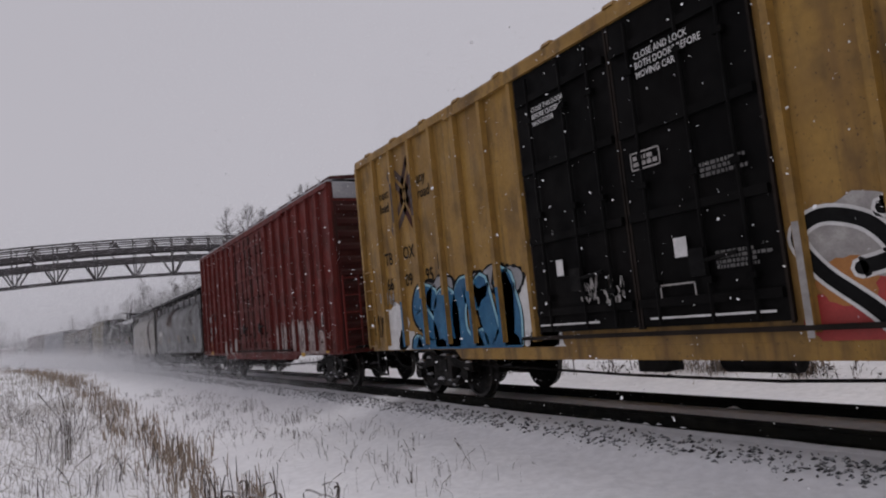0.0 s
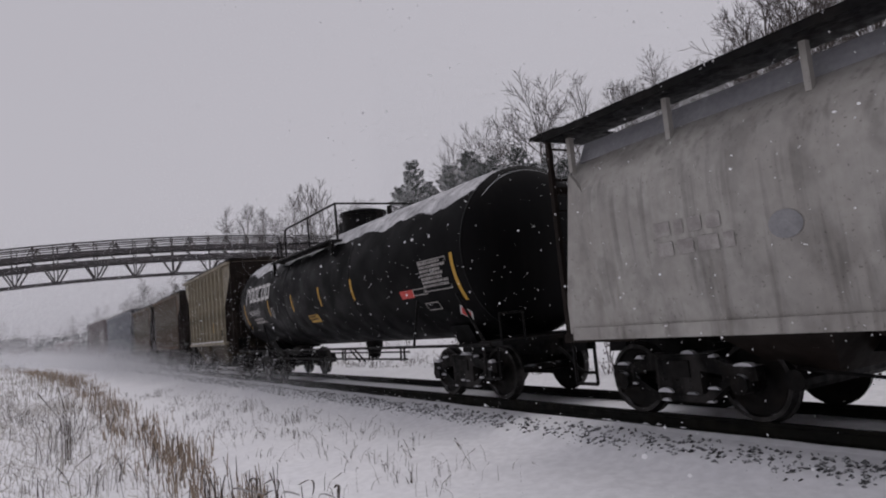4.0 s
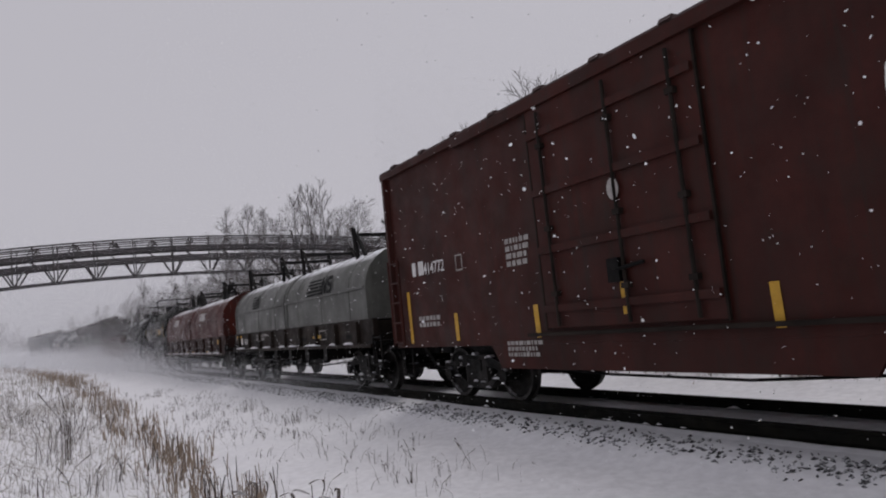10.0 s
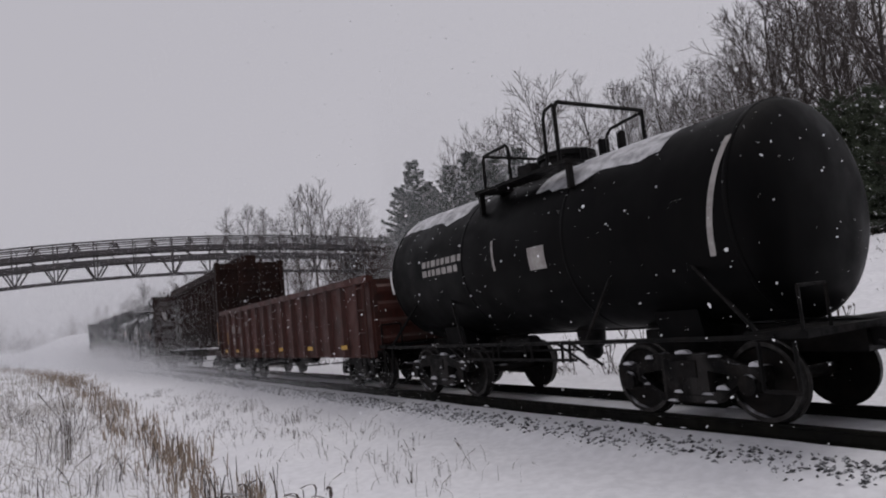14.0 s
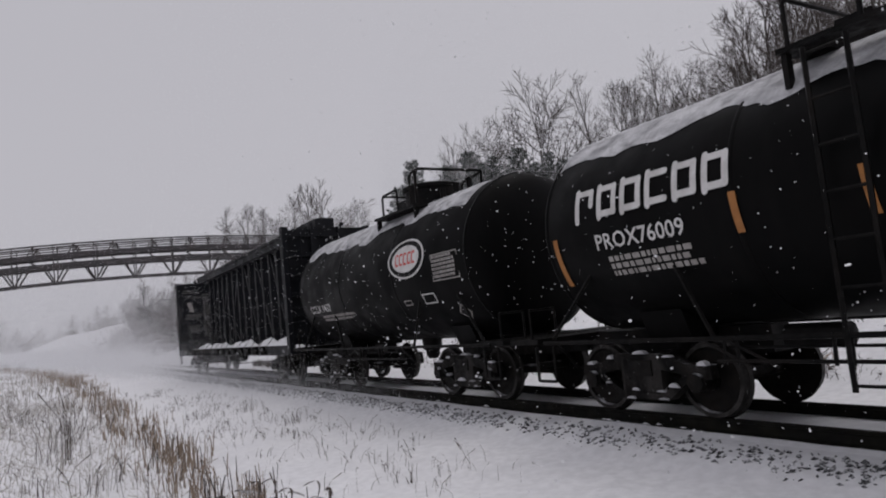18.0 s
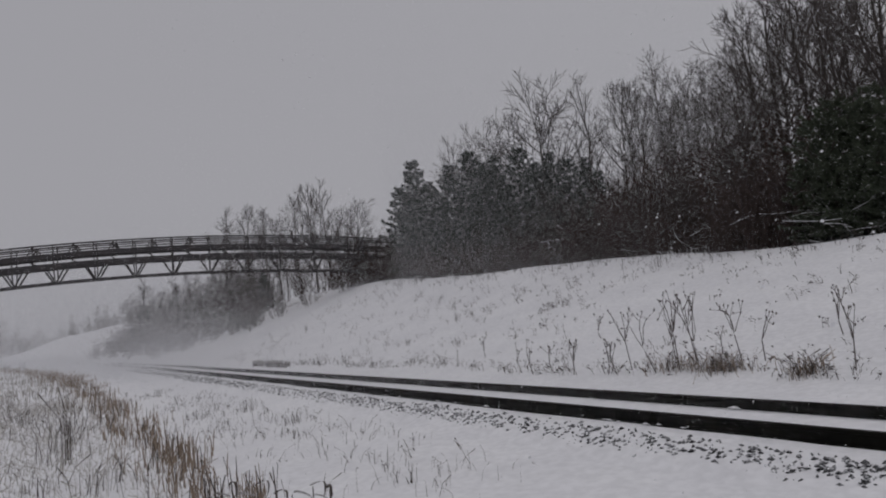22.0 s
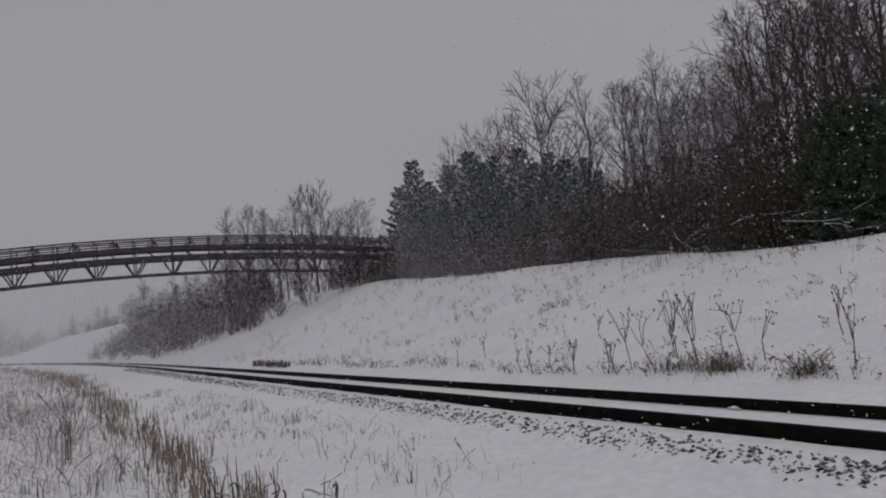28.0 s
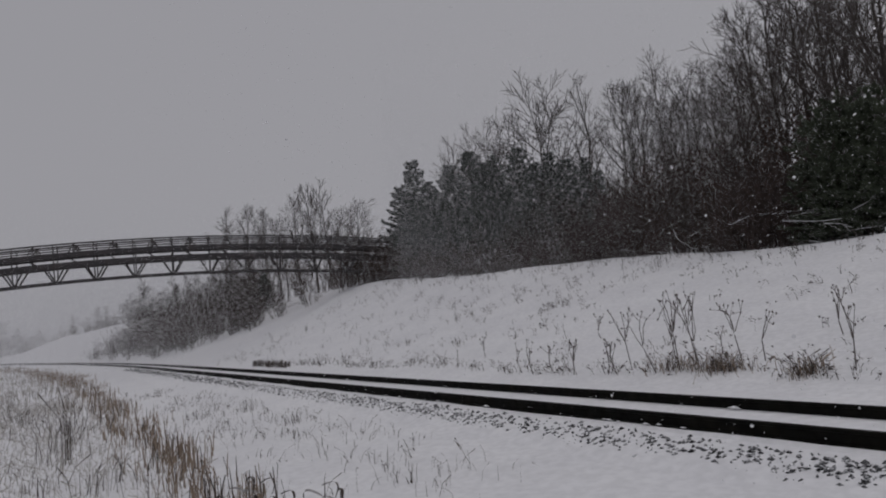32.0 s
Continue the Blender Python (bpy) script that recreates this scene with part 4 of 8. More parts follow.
def car_of(name, s0, s1, label, category):
    """A rail car whose body runs from s0 (leading end) to s1 along the train."""
    car = thing(name, label, category, "cars of the freight train")
    TRAIN.append((car, (s0 + s1) / 2))
    return car, (s0 - s1) / 2


def boxcar(name, s0, s1, label, body_mat, rib_mat, roof_mat, end_mat, zt, zb, zmid, ribs, doors, door_mat, w=1.53, rod_mat=None):
    rod_mat = rod_mat or door_mat
    car, h = car_of(name, s0, s1, label, "boxcar")
    bm = bmesh.new()
    box(bm, -h, h, -w, w, zb, zt)
    part("body", bm, body_mat, car, bevel=0.012)
    d0, d1 = doors[0], doors[-1]
    # deep side sill between the bogies
    bm = bmesh.new()
    prism(bm, [(-h + 3.3, zb + 0.1), (-h + 3.6, zmid), (h - 3.6, zmid), (h - 3.3, zb + 0.1)], "y", -w + 0.008, -w + 0.07)
    prism(bm, [(-h + 3.3, zb + 0.1), (-h + 3.6, zmid), (h - 3.6, zmid), (h - 3.3, zb + 0.1)], "y", w - 0.07, w - 0.008)
    part("side_sill", bm, body_mat, car)
    rib = shared(("rib", s0), lambda: meshed("side_post", prism(bmesh.new(), [(-0.06, 0), (-0.042, -0.095), (0.042, -0.095), (0.06, 0)], "z", zb + 0.1, zt - 0.12), rib_mat))
    for x in ribs:
        put("side_post", rib, car, m=pose(x, -w, 0))
        put("side_post", rib, car, m=pose(x, w, 0, 0, 0, 180))
    for s in (-1, 1):
        bm = bmesh.new()
        box(bm, -h, h, s * (w - 0.02), s * (w + 0.085), zt - 0.14, zt - 0.02)
        part("eave_rail", bm, rib_mat, car)
    # shallow roof with raised seams
    bm = bmesh.new()
    prism(bm, [(-w - 0.07, zt - 0.01), (w + 0.07, zt - 0.01), (w + 0.05, zt + 0.03), (0, zt + 0.12), (-w - 0.05, zt + 0.03)], "x", -h - 0.03, h + 0.03)
    part("roof", bm, roof_mat, car)
    seam = meshed("roof_seam", prism(bmesh.new(), [(-w - 0.08, zt + 0.02), (-w - 0.05, zt + 0.075), (0, zt + 0.17), (w + 0.05, zt + 0.075), (w + 0.08, zt + 0.02)], "x", -0.09, 0.09), roof_mat)
    n = int(2 * h / 1.15)
    for i in range(n):
        put("roof_seam", seam, car, m=pose(-h + (i + 0.5) * 2 * h / n, 0, 0))
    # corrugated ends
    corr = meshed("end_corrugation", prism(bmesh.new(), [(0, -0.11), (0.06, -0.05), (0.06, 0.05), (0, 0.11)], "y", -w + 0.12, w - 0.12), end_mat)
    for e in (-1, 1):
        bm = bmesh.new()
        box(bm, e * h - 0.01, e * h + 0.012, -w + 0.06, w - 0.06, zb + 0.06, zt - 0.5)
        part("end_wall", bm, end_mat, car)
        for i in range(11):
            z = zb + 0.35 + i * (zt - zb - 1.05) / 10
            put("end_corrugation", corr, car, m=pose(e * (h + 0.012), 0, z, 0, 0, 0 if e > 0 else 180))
        ladder(car, "end_ladder", e * (h + 0.1), -w + 0.1, zb + 0.1, zb + 1.9, 0.42, "y", rib_mat)
        ladder(car, "side_ladder", e * (h - 0.06) - (0.42 if e > 0 else 0), -w - 0.09, zb + 0.05, zb + 1.75, 0.42, "x", rib_mat)
        step_iron(car, e * (h - 0.35), -w + 0.03, IRON)
        bm = bmesh.new()
        box(bm, e * (h + 0.05), e * (h + 0.28), -w + 0.3, w - 0.3, zb + 0.12, zb + 0.17)
        part("crossover_step", bm, IRON, car)
    # doors
    for a, b in zip(doors, doors[1:]):
        bm = bmesh.new()
        box(bm, a + 0.02, b - 0.02, -w - 0.06, -w + 0.02, zb + 0.22, zt - 0.2)
        door = part("door", bm, door_mat, car, "sliding plug door", bevel=0.012)
        for i in range(4):
            z = zb + 0.5 + i * (zt - zb - 1.1) / 3
            bm = bmesh.new()
            box(bm, a + 0.06, b - 0.06, -w - 0.115, -w - 0.055, z - 0.05, z + 0.05)
            part("door_stiffener", bm, door_mat, door)
        for x in (a + 0.012, b - 0.04):
            part("door_seam", box(bmesh.new(), x, x + 0.03, -w - 0.068, -w - 0.03, zb + 0.2, zt - 0.16), DARKBROWN, door, "dark gap at the door edge")
        for x in (a + 0.35, a + 0.55 * (b - a), b - 0.35):
            part("lock_rod", tube(bmesh.new(), (x, -w - 0.11, zb + 0.25), (x, -w - 0.11, zt - 0.3), 0.025, 6), rod_mat, door)
            for z in (zb + 0.7, zb + 0.45 * (zt - zb), zb + 0.78 * (zt - zb)):
                part("rod_bracket", box(bmesh.new(), x - 0.06, x + 0.06, -w - 0.14, -w - 0.055, z - 0.035, z + 0.035), rod_mat, door)
        bm = bmesh.new()
        tube(bm, (a + 0.5 * (b - a), -w - 0.13, zb + 0.9), (a + 0.5 * (b - a) + 0.5, -w - 0.13, zb + 0.95), 0.025, 6)
        box(bm, a + 0.5 * (b - a) - 0.1, a + 0.5 * (b - a) + 0.1, -w - 0.15, -w - 0.09, zb + 0.75, zb + 1.05)
        part("door_latch", bm, IRON, door)
    bm = bmesh.new()
    box(bm, d0 - 0.4, d1 + 2.0, -w - 0.1, -w - 0.02, zb + 0.12, zb + 0.17)
    part("door_track", bm, DARKBROWN, car)
    bm = bmesh.new()
    box(bm, d0 - 2.0, d1 + 2.0, -w - 0.11, -w - 0.02, zt - 0.2, zt - 0.14)
    part("door_track", bm, rib_mat, car)
    running_gear(car, h, 2.1)
    return car, h, flat_on(-w - 0.004)


def rib_hopper(name, s0, s1, label, mat, zt, zb, inset, pitch, bays, end_mat, rib_mat=None, w=1.5, roofed=True, cage=True):
    """Straight-sided hopper: stiffened side sheets, sloped end sheets behind open end cages, outlet bays below."""
    car, h = car_of(name, s0, s1, label, "hopper car")
    rib_mat = rib_mat or mat
    k = (zt - zb) * 0.45
    bm = bmesh.new()
    side = [(-h + inset, zb), (h - inset, zb), (h - inset + 0.08, zb + k), (h - 0.12, zt - 0.5), (h - 0.05, zt), (-h + 0.05, zt), (-h + 0.12, zt - 0.5), (-h + inset - 0.08, zb + k)]
    prism(bm, side, "y", -w, w)
    part("body", bm, mat, car)
    rib = meshed("side_post", prism(bmesh.new(), [(-0.045, 0), (-0.04, -0.11), (0.04, -0.11), (0.045, 0)], "z", zb - 0.02, zt - 0.03), rib_mat)
    n = int(round((2 * h - 2 * inset) / pitch))
    for i in range(n + 1):
        x = -h + inset + (2 * h - 2 * inset) * i / n
        put("side_post", rib, car, m=pose(x, -w, 0))
        put("side_post", rib, car, m=pose(x, w, 0, 0, 0, 180))
    for s in (-1, 1):
        bm = bmesh.new()
        box(bm, -h, h, s * (w - 0.05), s * (w + 0.125), zt - 0.1, zt)
        part("top_chord", bm, rib_mat, car)
        bm = bmesh.new()
        box(bm, -h + inset - 0.2, h - inset + 0.2, s * (w - 0.05), s * (w + 0.125), zb - 0.12, zb)
        part("bottom_chord", bm, rib_mat, car)
    if roofed:
        bm = bmesh.new()
        prism(bm, [(-w, zt), (w, zt), (w - 0.35, zt + 0.1), (-w + 0.35, zt + 0.1)], "x", -h, h)
        part("roof", bm, DARKBROWN, car)
        bm = bmesh.new()
        box(bm, -h + 0.2, h - 0.2, -w + 0.1, -w + 0.5, zt + 0.12, zt + 0.16)
        part("running_board", bm, IRON, car)
        for i in range(4):
            x = -h + (i + 0.5) * h / 2
            part("hatch", prism(bmesh.new(), [(x - 0.8, zt + 0.1), (x + 0.8, zt + 0.1), (x + 0.75, zt + 0.2), (x - 0.75, zt + 0.2)], "y", -0.45, 0.45), DARKBROWN, car)
    # dark sloping end sheets with stiffeners, and the cage in front of them
    for e in (-1, 1):
        bm = bmesh.new()
        f = lambda x: e * (h - x)
        prism(bm, [(f(inset - 0.02), zb + 0.02), (f(inset - 0.1), zb + k), (f(0.1), zt - 0.5), (f(0.03), zt - 0.02), (f(0.0), zt - 0.02), (f(0.06), zt - 0.55), (f(inset - 0.16), zb + k), (f(inset - 0.1), zb)], "y", -w + 0.01, w - 0.01)
        part("slope_sheet", bm, end_mat, car)
        for y in (-0.9, -0.3, 0.3, 0.9):
            bm = bmesh.new()
            prism(bm, [(f(inset - 0.12), zb), (f(inset - 0.18), zb + k), (f(0.06), zt - 0.55), (f(0.0), zt - 0.05), (f(-0.05), zt - 0.05), (f(0.0), zt - 0.6), (f(inset - 0.3), zb + k), (f(inset - 0.24), zb)], "y", y - 0.05, y + 0.05)
            part("sheet_stiffener", bm, end_mat, car)
        if cage:
            for y in (-w + 0.05, w - 0.05):
                part("corner_post", box(bmesh.new(), min(f(0.0), f(0.1)), max(f(0.0), f(0.1)), y - 0.05, y + 0.05, 0.98, zt), end_mat, car)
                part("end_rail", tube(bmesh.new(), (f(0.05), y, zb + 0.95), (f(inset), y, zb + 1.0), 0.04, 5), end_mat, car)
            part("end_rail", tube(bmesh.new(), (f(0.02), -w + 0.05, zb + 0.7), (f(0.02), w - 0.05, zb + 0.7), 0.04, 5), end_mat, car)
            ladder(car, "side_ladder", f(0.12) - (0.42 if e > 0 else 0), -w - 0.02, 1.0, zb + (zt - zb) * (0.62 if e > 0 else 0.36), 0.42, "x", end_mat)
            ladder(car, "end_ladder", f(-0.03), -w + 0.12, 1.0, zt - 0.1, 0.42, "y", end_mat)
        bm = bmesh.new()
        box(bm, min(f(0), f(inset + 0.2)), max(f(0), f(inset + 0.2)), -w + 0.03, w - 0.03, 1.0, 1.1)
        part("end_platform", bm, end_mat, car)
        bm = bmesh.new()
        box(bm, min(f(0.25), f(0.75)), max(f(0.25), f(0.75)), -w + 0.15, -w + 0.55, 1.1, 1.55)
        part("brake_valve_box", bm, IRON, car)
        step_iron(car, f(0.32), -w + 0.05, IRON)
    # outlet bays
    span = 2 * h - 2 * inset
    for i in range(bays):
        a, b = -h + inset + span * i / bays, -h + inset + span * (i + 1) / bays
        m = (a + b) / 2
        bm = bmesh.new()
        g = (b - a) * 0.17
        lo = [bm.verts.new((x, y, 0.5)) for x, y in ((m - g, -1.2), (m + g, -1.2), (m + g, 1.2), (m - g, 1.2))]
        hi = [bm.verts.new((x, y, zb)) for x, y in ((a + 0.04, -w + 0.02), (b - 0.04, -w + 0.02), (b - 0.04, w - 0.02), (a + 0.04, w - 0.02))]
        for q in range(4):
            bm.faces.new((lo[q], lo[(q + 1) % 4], hi[(q + 1) % 4], hi[q]))
        bm.faces.new(lo[::-1])
        bm.faces.new(hi)
        bay = part("outlet_bay", bm, BAYBROWN if mat is BEIGE else end_mat, car)
        bm = bmesh.new()
        box(bm, m - g - 0.08, m + g + 0.08, -1.25, 1.25, 0.38, 0.5)
        part("outlet_gate", bm, IRON, bay)
    running_gear(car, h, 1.35)
    return car, h, flat_on(-w - 0.004)


def round_hopper(name, s0, s1, label, mat, zt, zb, bays, wmax=1.58):
    """Covered hopper with bulging sides, rounded body ends, running boards and outlet bays."""
    car, h = car_of(name, s0, s1, label, "covered hopper")

    def half_width(z):
        k = (z - zb) / (zt - zb)
        return wmax * (0.93 + 0.07 * math.sin(min(1, k * 1.4) * math.pi / 2 * 1.2)) if k < 0.62 else wmax * (1 - 0.42 * ((k - 0.62) / 0.38) ** 2.2)

    zs = [zb + (zt - zb) * i / 14 for i in range(15)]
    bm = bmesh.new()
    rows = []
    for x, pull in [(-h + 1.35, 0.35), (-h + 0.85, 0.75), (-h + 0.7, 0.93), (-h + 0.9, 1.0), (h - 0.9, 1.0), (h - 0.7, 0.93), (h - 0.85, 0.75), (h - 1.35, 0.35)]:
        e = 1 if x > 0 else -1
        row = []
        for z in zs:
            k = (z - zb) / (zt - zb)
            xx = x + e * (k ** 1.6) * 0.62 * (1.0 if pull < 1.0 else 0.0) - e * (1 - k) * 0.35 * (1 if pull < 0.9 else 0)
            row.append((xx, half_width(z) * pull, z))
        rows.append(row)
    for s in (-1, 1):
        vs = [[bm.verts.new((x, s * y, z)) for x, y, z in r] for r in rows]
        for a, b in zip(vs, vs[1:]):
            for i in range(14):
                bm.faces.new((a[i], a[i + 1], b[i + 1], b[i]))
    bm.verts.ensure_lookup_table()
    part("body", bm, mat, car, smooth=True)
    for s in (-1, 1):
        bm = bmesh.new()
        box(bm, -h + 0.2, h - 0.2, s * (wmax * 0.93) - 0.05, s * (wmax * 0.93) + 0.06, zb - 0.1, zb + 0.06)
        part("side_sill", bm, mat, car)
    bm = bmesh.new()
    prism(bm, [(-1.12, zt - 0.16), (1.12, zt - 0.16), (1.0, zt + 0.12), (0.5, zt + 0.22), (-0.5, zt + 0.22), (-1.0, zt + 0.12)], "x", -h + 0.3, h - 0.3)
    part("roof", bm, ROOFGREY, car, "snow-dusted roof")
    bm = bmesh.new()
    box(bm, -h + 0.05, h - 0.05, -1.55, -0.95, zt + 0.2, zt + 0.3)
    part("running_board", bm, IRON, car)
    part("running_board", box(bmesh.new(), -h + 0.05, h - 0.05, 0.95, 1.55, zt + 0.2, zt + 0.3), IRON, car)
    for e in (-1, 1):
        part("end_board", box(bmesh.new(), e * h - 0.3, e * h + 0.3, -1.5, 1.5, zt + 0.305, zt + 0.35), IRON, car)
    brk = meshed("board_bracket", box(bmesh.new(), -0.035, 0.035, -1.3, -1.22, zt - 0.3, zt + 0.24), mat)
    n = int(2 * h / 1.7)
    for i in range(n + 1):
        put("board_bracket", brk, car, m=pose(-h + 0.3 + i * (2 * h - 0.6) / n, 0, 0))
    bm = bmesh.new()
    box(bm, -h + 0.9, h - 0.9, -0.3, 0.3, zt + 0.2, zt + 0.34)
    part("hatch_trough", bm, mat, car)
    for e in (-1, 1):
        bm = bmesh.new()
        box(bm, e * h - 0.06, e * h + 0.06, -1.34, 1.34, zt - 0.55, zt - 0.45)
        part("end_beam", bm, DARKBROWN, car)
        for y in (-1.4, 1.4):
            part("end_post", box(bmesh.new(), e * h - 0.035, e * h + 0.035, y - 0.035, y + 0.035, 1.12, zt + 0.22), DARKBROWN, car)
        bm = bmesh.new()
        box(bm, e * (h - 0.55) - 0.65, e * (h - 0.55) + 0.65, -1.42, 1.42, 1.0, 1.12)
        part("end_platform", bm, DARKBROWN, car)
        bm = bmesh.new()
        prism(bm, [(e * (h - 0.1), 1.13), (e * (h - 0.1), 1.55), (e * (h - 0.42), zt - 0.35), (e * (h - 0.55), zt - 0.5), (e * (h - 1.55), zb + 0.4), (e * (h - 1.6), 1.13)], "y", -1.47, -1.41)
        part("end_gusset", bm, mat, car)
        ladder(car, "end_ladder", e * (h + 0.08), -1.35, 1.0, zt + 0.2, 0.4, "y", DARKBROWN)
        step_iron(car, e * (h - 0.3), -1.45, IRON)
    span = 2 * h - 4.2
    for i in range(bays):
        a, b = -h + 2.1 + span * i / bays, -h + 2.1 + span * (i + 1) / bays
        m = (a + b) / 2
        bm = bmesh.new()
        lo = [bm.verts.new((x, y, 0.55)) for x, y in ((m - 0.3, -0.6), (m + 0.3, -0.6), (m + 0.3, 0.6), (m - 0.3, 0.6))]
        hi = [bm.verts.new((x, y, zb)) for x, y in ((a + 0.1, -1.42), (b - 0.1, -1.42), (b - 0.1, 1.42), (a + 0.1, 1.42))]
        for q in range(4):
            bm.faces.new((lo[q], lo[(q + 1) % 4], hi[(q + 1) % 4], hi[q]))
        bm.faces.new(lo[::-1])
        bm.faces.new(hi)
        bay = part("outlet_bay", bm, DARKBROWN, car)
        part("outlet_pipe", tube(bmesh.new(), (m, -0.95, 0.5), (m, 0.95, 0.5), 0.12, 10), IRON, bay)
    running_gear(car, h, 1.5)

    def on(x, z, out=0.0):
        return (x, -half_width(z) - 0.006 - out, z)
    return car, h, on


def tank_car(name, s0, s1, label, mat, r, cz, dome_x, deck, snow_runs, seed, head=0.4, dome_r=0.45, dome_h=0.2, side_ladder=None):
    """Tank with dished heads, saddles, walkway with railings round the manway, side handrail and ladders."""
    car, h = car_of(name, s0, s1, label, "tank car")
    bm = bmesh.new()
    prof = [(-h + head * (1 - math.cos(a)), max(0.02, r * math.sin(a))) for a in [i * math.pi / 2 / 9 for i in range(10)]]
    prof += [(-x, y) for x, y in prof[::-1]]
    lathe(bm, prof, 56, 0, cz)
    part("tank", bm, mat, car, smooth=True)
    seam = meshed("weld_band", lathe(bmesh.new(), [(-0.03, r + 0.001), (-0.02, r + 0.008), (0.02, r + 0.008), (0.03, r + 0.001)], 56, 0, cz), mat, True)
    for i in range(4):
        put("weld_band", seam, car, m=pose(-h + head + (2 * h - 2 * head) * i / 3, 0, 0))
    # snow lying on the tank's top, patchy along its length
    rng = random.Random(seed)
    for x0, x1 in snow_runs:
        bm = bmesh.new()
        n = max(10, int((x1 - x0) / 0.15))
        rows = []
        for i in range(n + 1):
            x = x0 + (x1 - x0) * i / n
            end = min(1.0, (x - x0) / 0.5, (x1 - x) / 0.5)
            wob = noise.noise((x * 1.3, seed * 3.1, 0.5))
            a0, a1 = 0.86 + 0.2 * wob + 0.05 * noise.noise((x * 6.0, seed * 3.1, 9.5)), 0.6 + 0.2 * noise.noise((x * 1.1, seed * 1.7, 5.5))
            fall = 0.0
            if abs(x) > h - head:
                fall = r * (1 - math.sqrt(max(0.0, 1 - ((abs(x) - (h - head)) / head) ** 2)))
            row = []
            for j in range(11):
                ang = -a0 + (a0 + a1) * j / 10
                t = 0.03 * math.sin(math.pi * j / 10) * max(0.0, end) + 0.006
                rr = max(0.05, r - fall) + t
                row.append(bm.verts.new((x, rr * math.sin(ang), cz + rr * math.cos(ang))))
            rows.append(row)
        for a, b in zip(rows, rows[1:]):
            for j in range(10):
                bm.faces.new((a[j], a[j + 1], b[j + 1], b[j]))
        part("snow_cap", bm, CRUST, car, "thin wind-packed snow on the tank top", smooth=True)
    for e in (-1, 1):
        x = e * (h - 1.75)
        bm = bmesh.new()
        poly = [(-0.7, 0.95), (0.7, 0.95)] + [((r + 0.02) * math.sin(a), cz - (r + 0.02) * math.cos(a)) for a in [0.62 - 1.24 * i / 12 for i in range(13)]]
        prism(bm, poly, "x", x - 0.35, x + 0.35)
        part("saddle", bm, mat, car)
        bm = bmesh.new()
        box(bm, e * (h + 0.25) - 0.6, e * (h + 0.25) + 0.1, -1.4, 1.4, 0.98, 1.06)
        part("end_platform", bm, IRON, car)
        for y in (-1.38, 0.9):
            part("end_handrail", bent(bmesh.new(), [(e * (h + 0.3), y, 1.06), (e * (h + 0.3), y, 1.5), (e * (h + 0.3), y + 0.48, 1.5), (e * (h + 0.3), y + 0.48, 1.06)], 0.02, 5), IRON, car)
        part("tank_brace", tube(bmesh.new(), (e * (h - 1.1), -r * 0.88, cz - 0.55), (e * (h - 0.2), -1.38, 1.05), 0.028, 5), IRON, car)
        part("tank_brace", tube(bmesh.new(), (e * (h - 2.4), -r * 0.88, cz - 0.55), (e * (h - 2.9), -1.3, 1.0), 0.028, 5), IRON, car)
        step_iron(car, e * (h + 0.0), -1.4, IRON)
    for y in (-1.4, 1.4):
        part("side_runner", tube(bmesh.new(), (-h, y, 1.0), (h, y, 1.0), 0.03, 6), IRON, car)
        part("side_runner", tube(bmesh.new(), (-h + 3.0, y - 0.02, 0.76), (h - 3.0, y - 0.02, 0.76), 0.022, 6), IRON, car)
    post = meshed("runner_hanger", tube(bmesh.new(), (0, -1.42, 0.72), (0, -1.4, 1.03), 0.022, 5), IRON)
    n = max(3, int((2 * h - 6) / 1.5))
    for i in range(n + 1):
        for dx in (0.0, 0.16):
            put("runner_hanger", post, car, m=pose(-h + 3.1 + dx + i * (2 * h - 6.4) / n, 0, 0))
    for k in (-0.22, 0.12):
        x = 2 * h * k
        part("runner_brace", tube(bmesh.new(), (x, -1.41, 1.0), (x + 0.62, -1.42, 0.7), 0.02, 5), IRON, car)
        part("runner_brace", tube(bmesh.new(), (x + 0.3, -1.41, 1.0), (x + 0.92, -1.42, 0.7), 0.02, 5), IRON, car)
    part("side_runner", tube(bmesh.new(), (-h + 3.0, -1.36, 0.9), (h - 3.0, -1.36, 0.9), 0.018, 6), IRON, car)
    part("outlet_valve", lathe(bmesh.new(), [(0.62, 0.1), (0.7, 0.16), (0.8, 0.16), (0.84, 0.22), (cz - r + 0.06, 0.24)], 14, 0.3, 0, "z"), IRON, car, smooth=True)
    part("brake_cylinder", tube(bmesh.new(), (-h + 3.3, -0.55, 0.95), (-h + 4.0, -0.55, 0.95), 0.13, 10), IRON, car, smooth=True)
    # walkway and railing round the manway
    crown = cz + r
    x0, xm, x1, hy, zp, zz = deck
    bm = bmesh.new()
    box(bm, x0, x1, -hy - 0.25, -hy + 0.12, zp - 0.025, zp + 0.025)
    part("walkway", bm, IRON, car)
    bm = bmesh.new()
    box(bm, x0, x1, hy - 0.12, hy + 0.25, zp - 0.025, zp + 0.025)
    part("walkway", bm, IRON, car)
    part("walkway", box(bmesh.new(), x0, x0 + 0.35, -hy + 0.125, hy - 0.125, zp - 0.02, zp + 0.02), IRON, car)
    part("walkway_bracket", box(bmesh.new(), x0 + 0.02, x0 + 0.08, -hy - 0.2, -hy - 0.1, zp - 0.4, zp - 0.03), IRON, car)
    part("walkway_bracket", box(bmesh.new(), x1 - 0.08, x1 - 0.02, -hy - 0.2, -hy - 0.1, zp - 0.4, zp - 0.03), IRON, car)
    zl = zp + 0.66 * (zz - zp)
    low = min(0.75, (xm - x0) * 0.45)
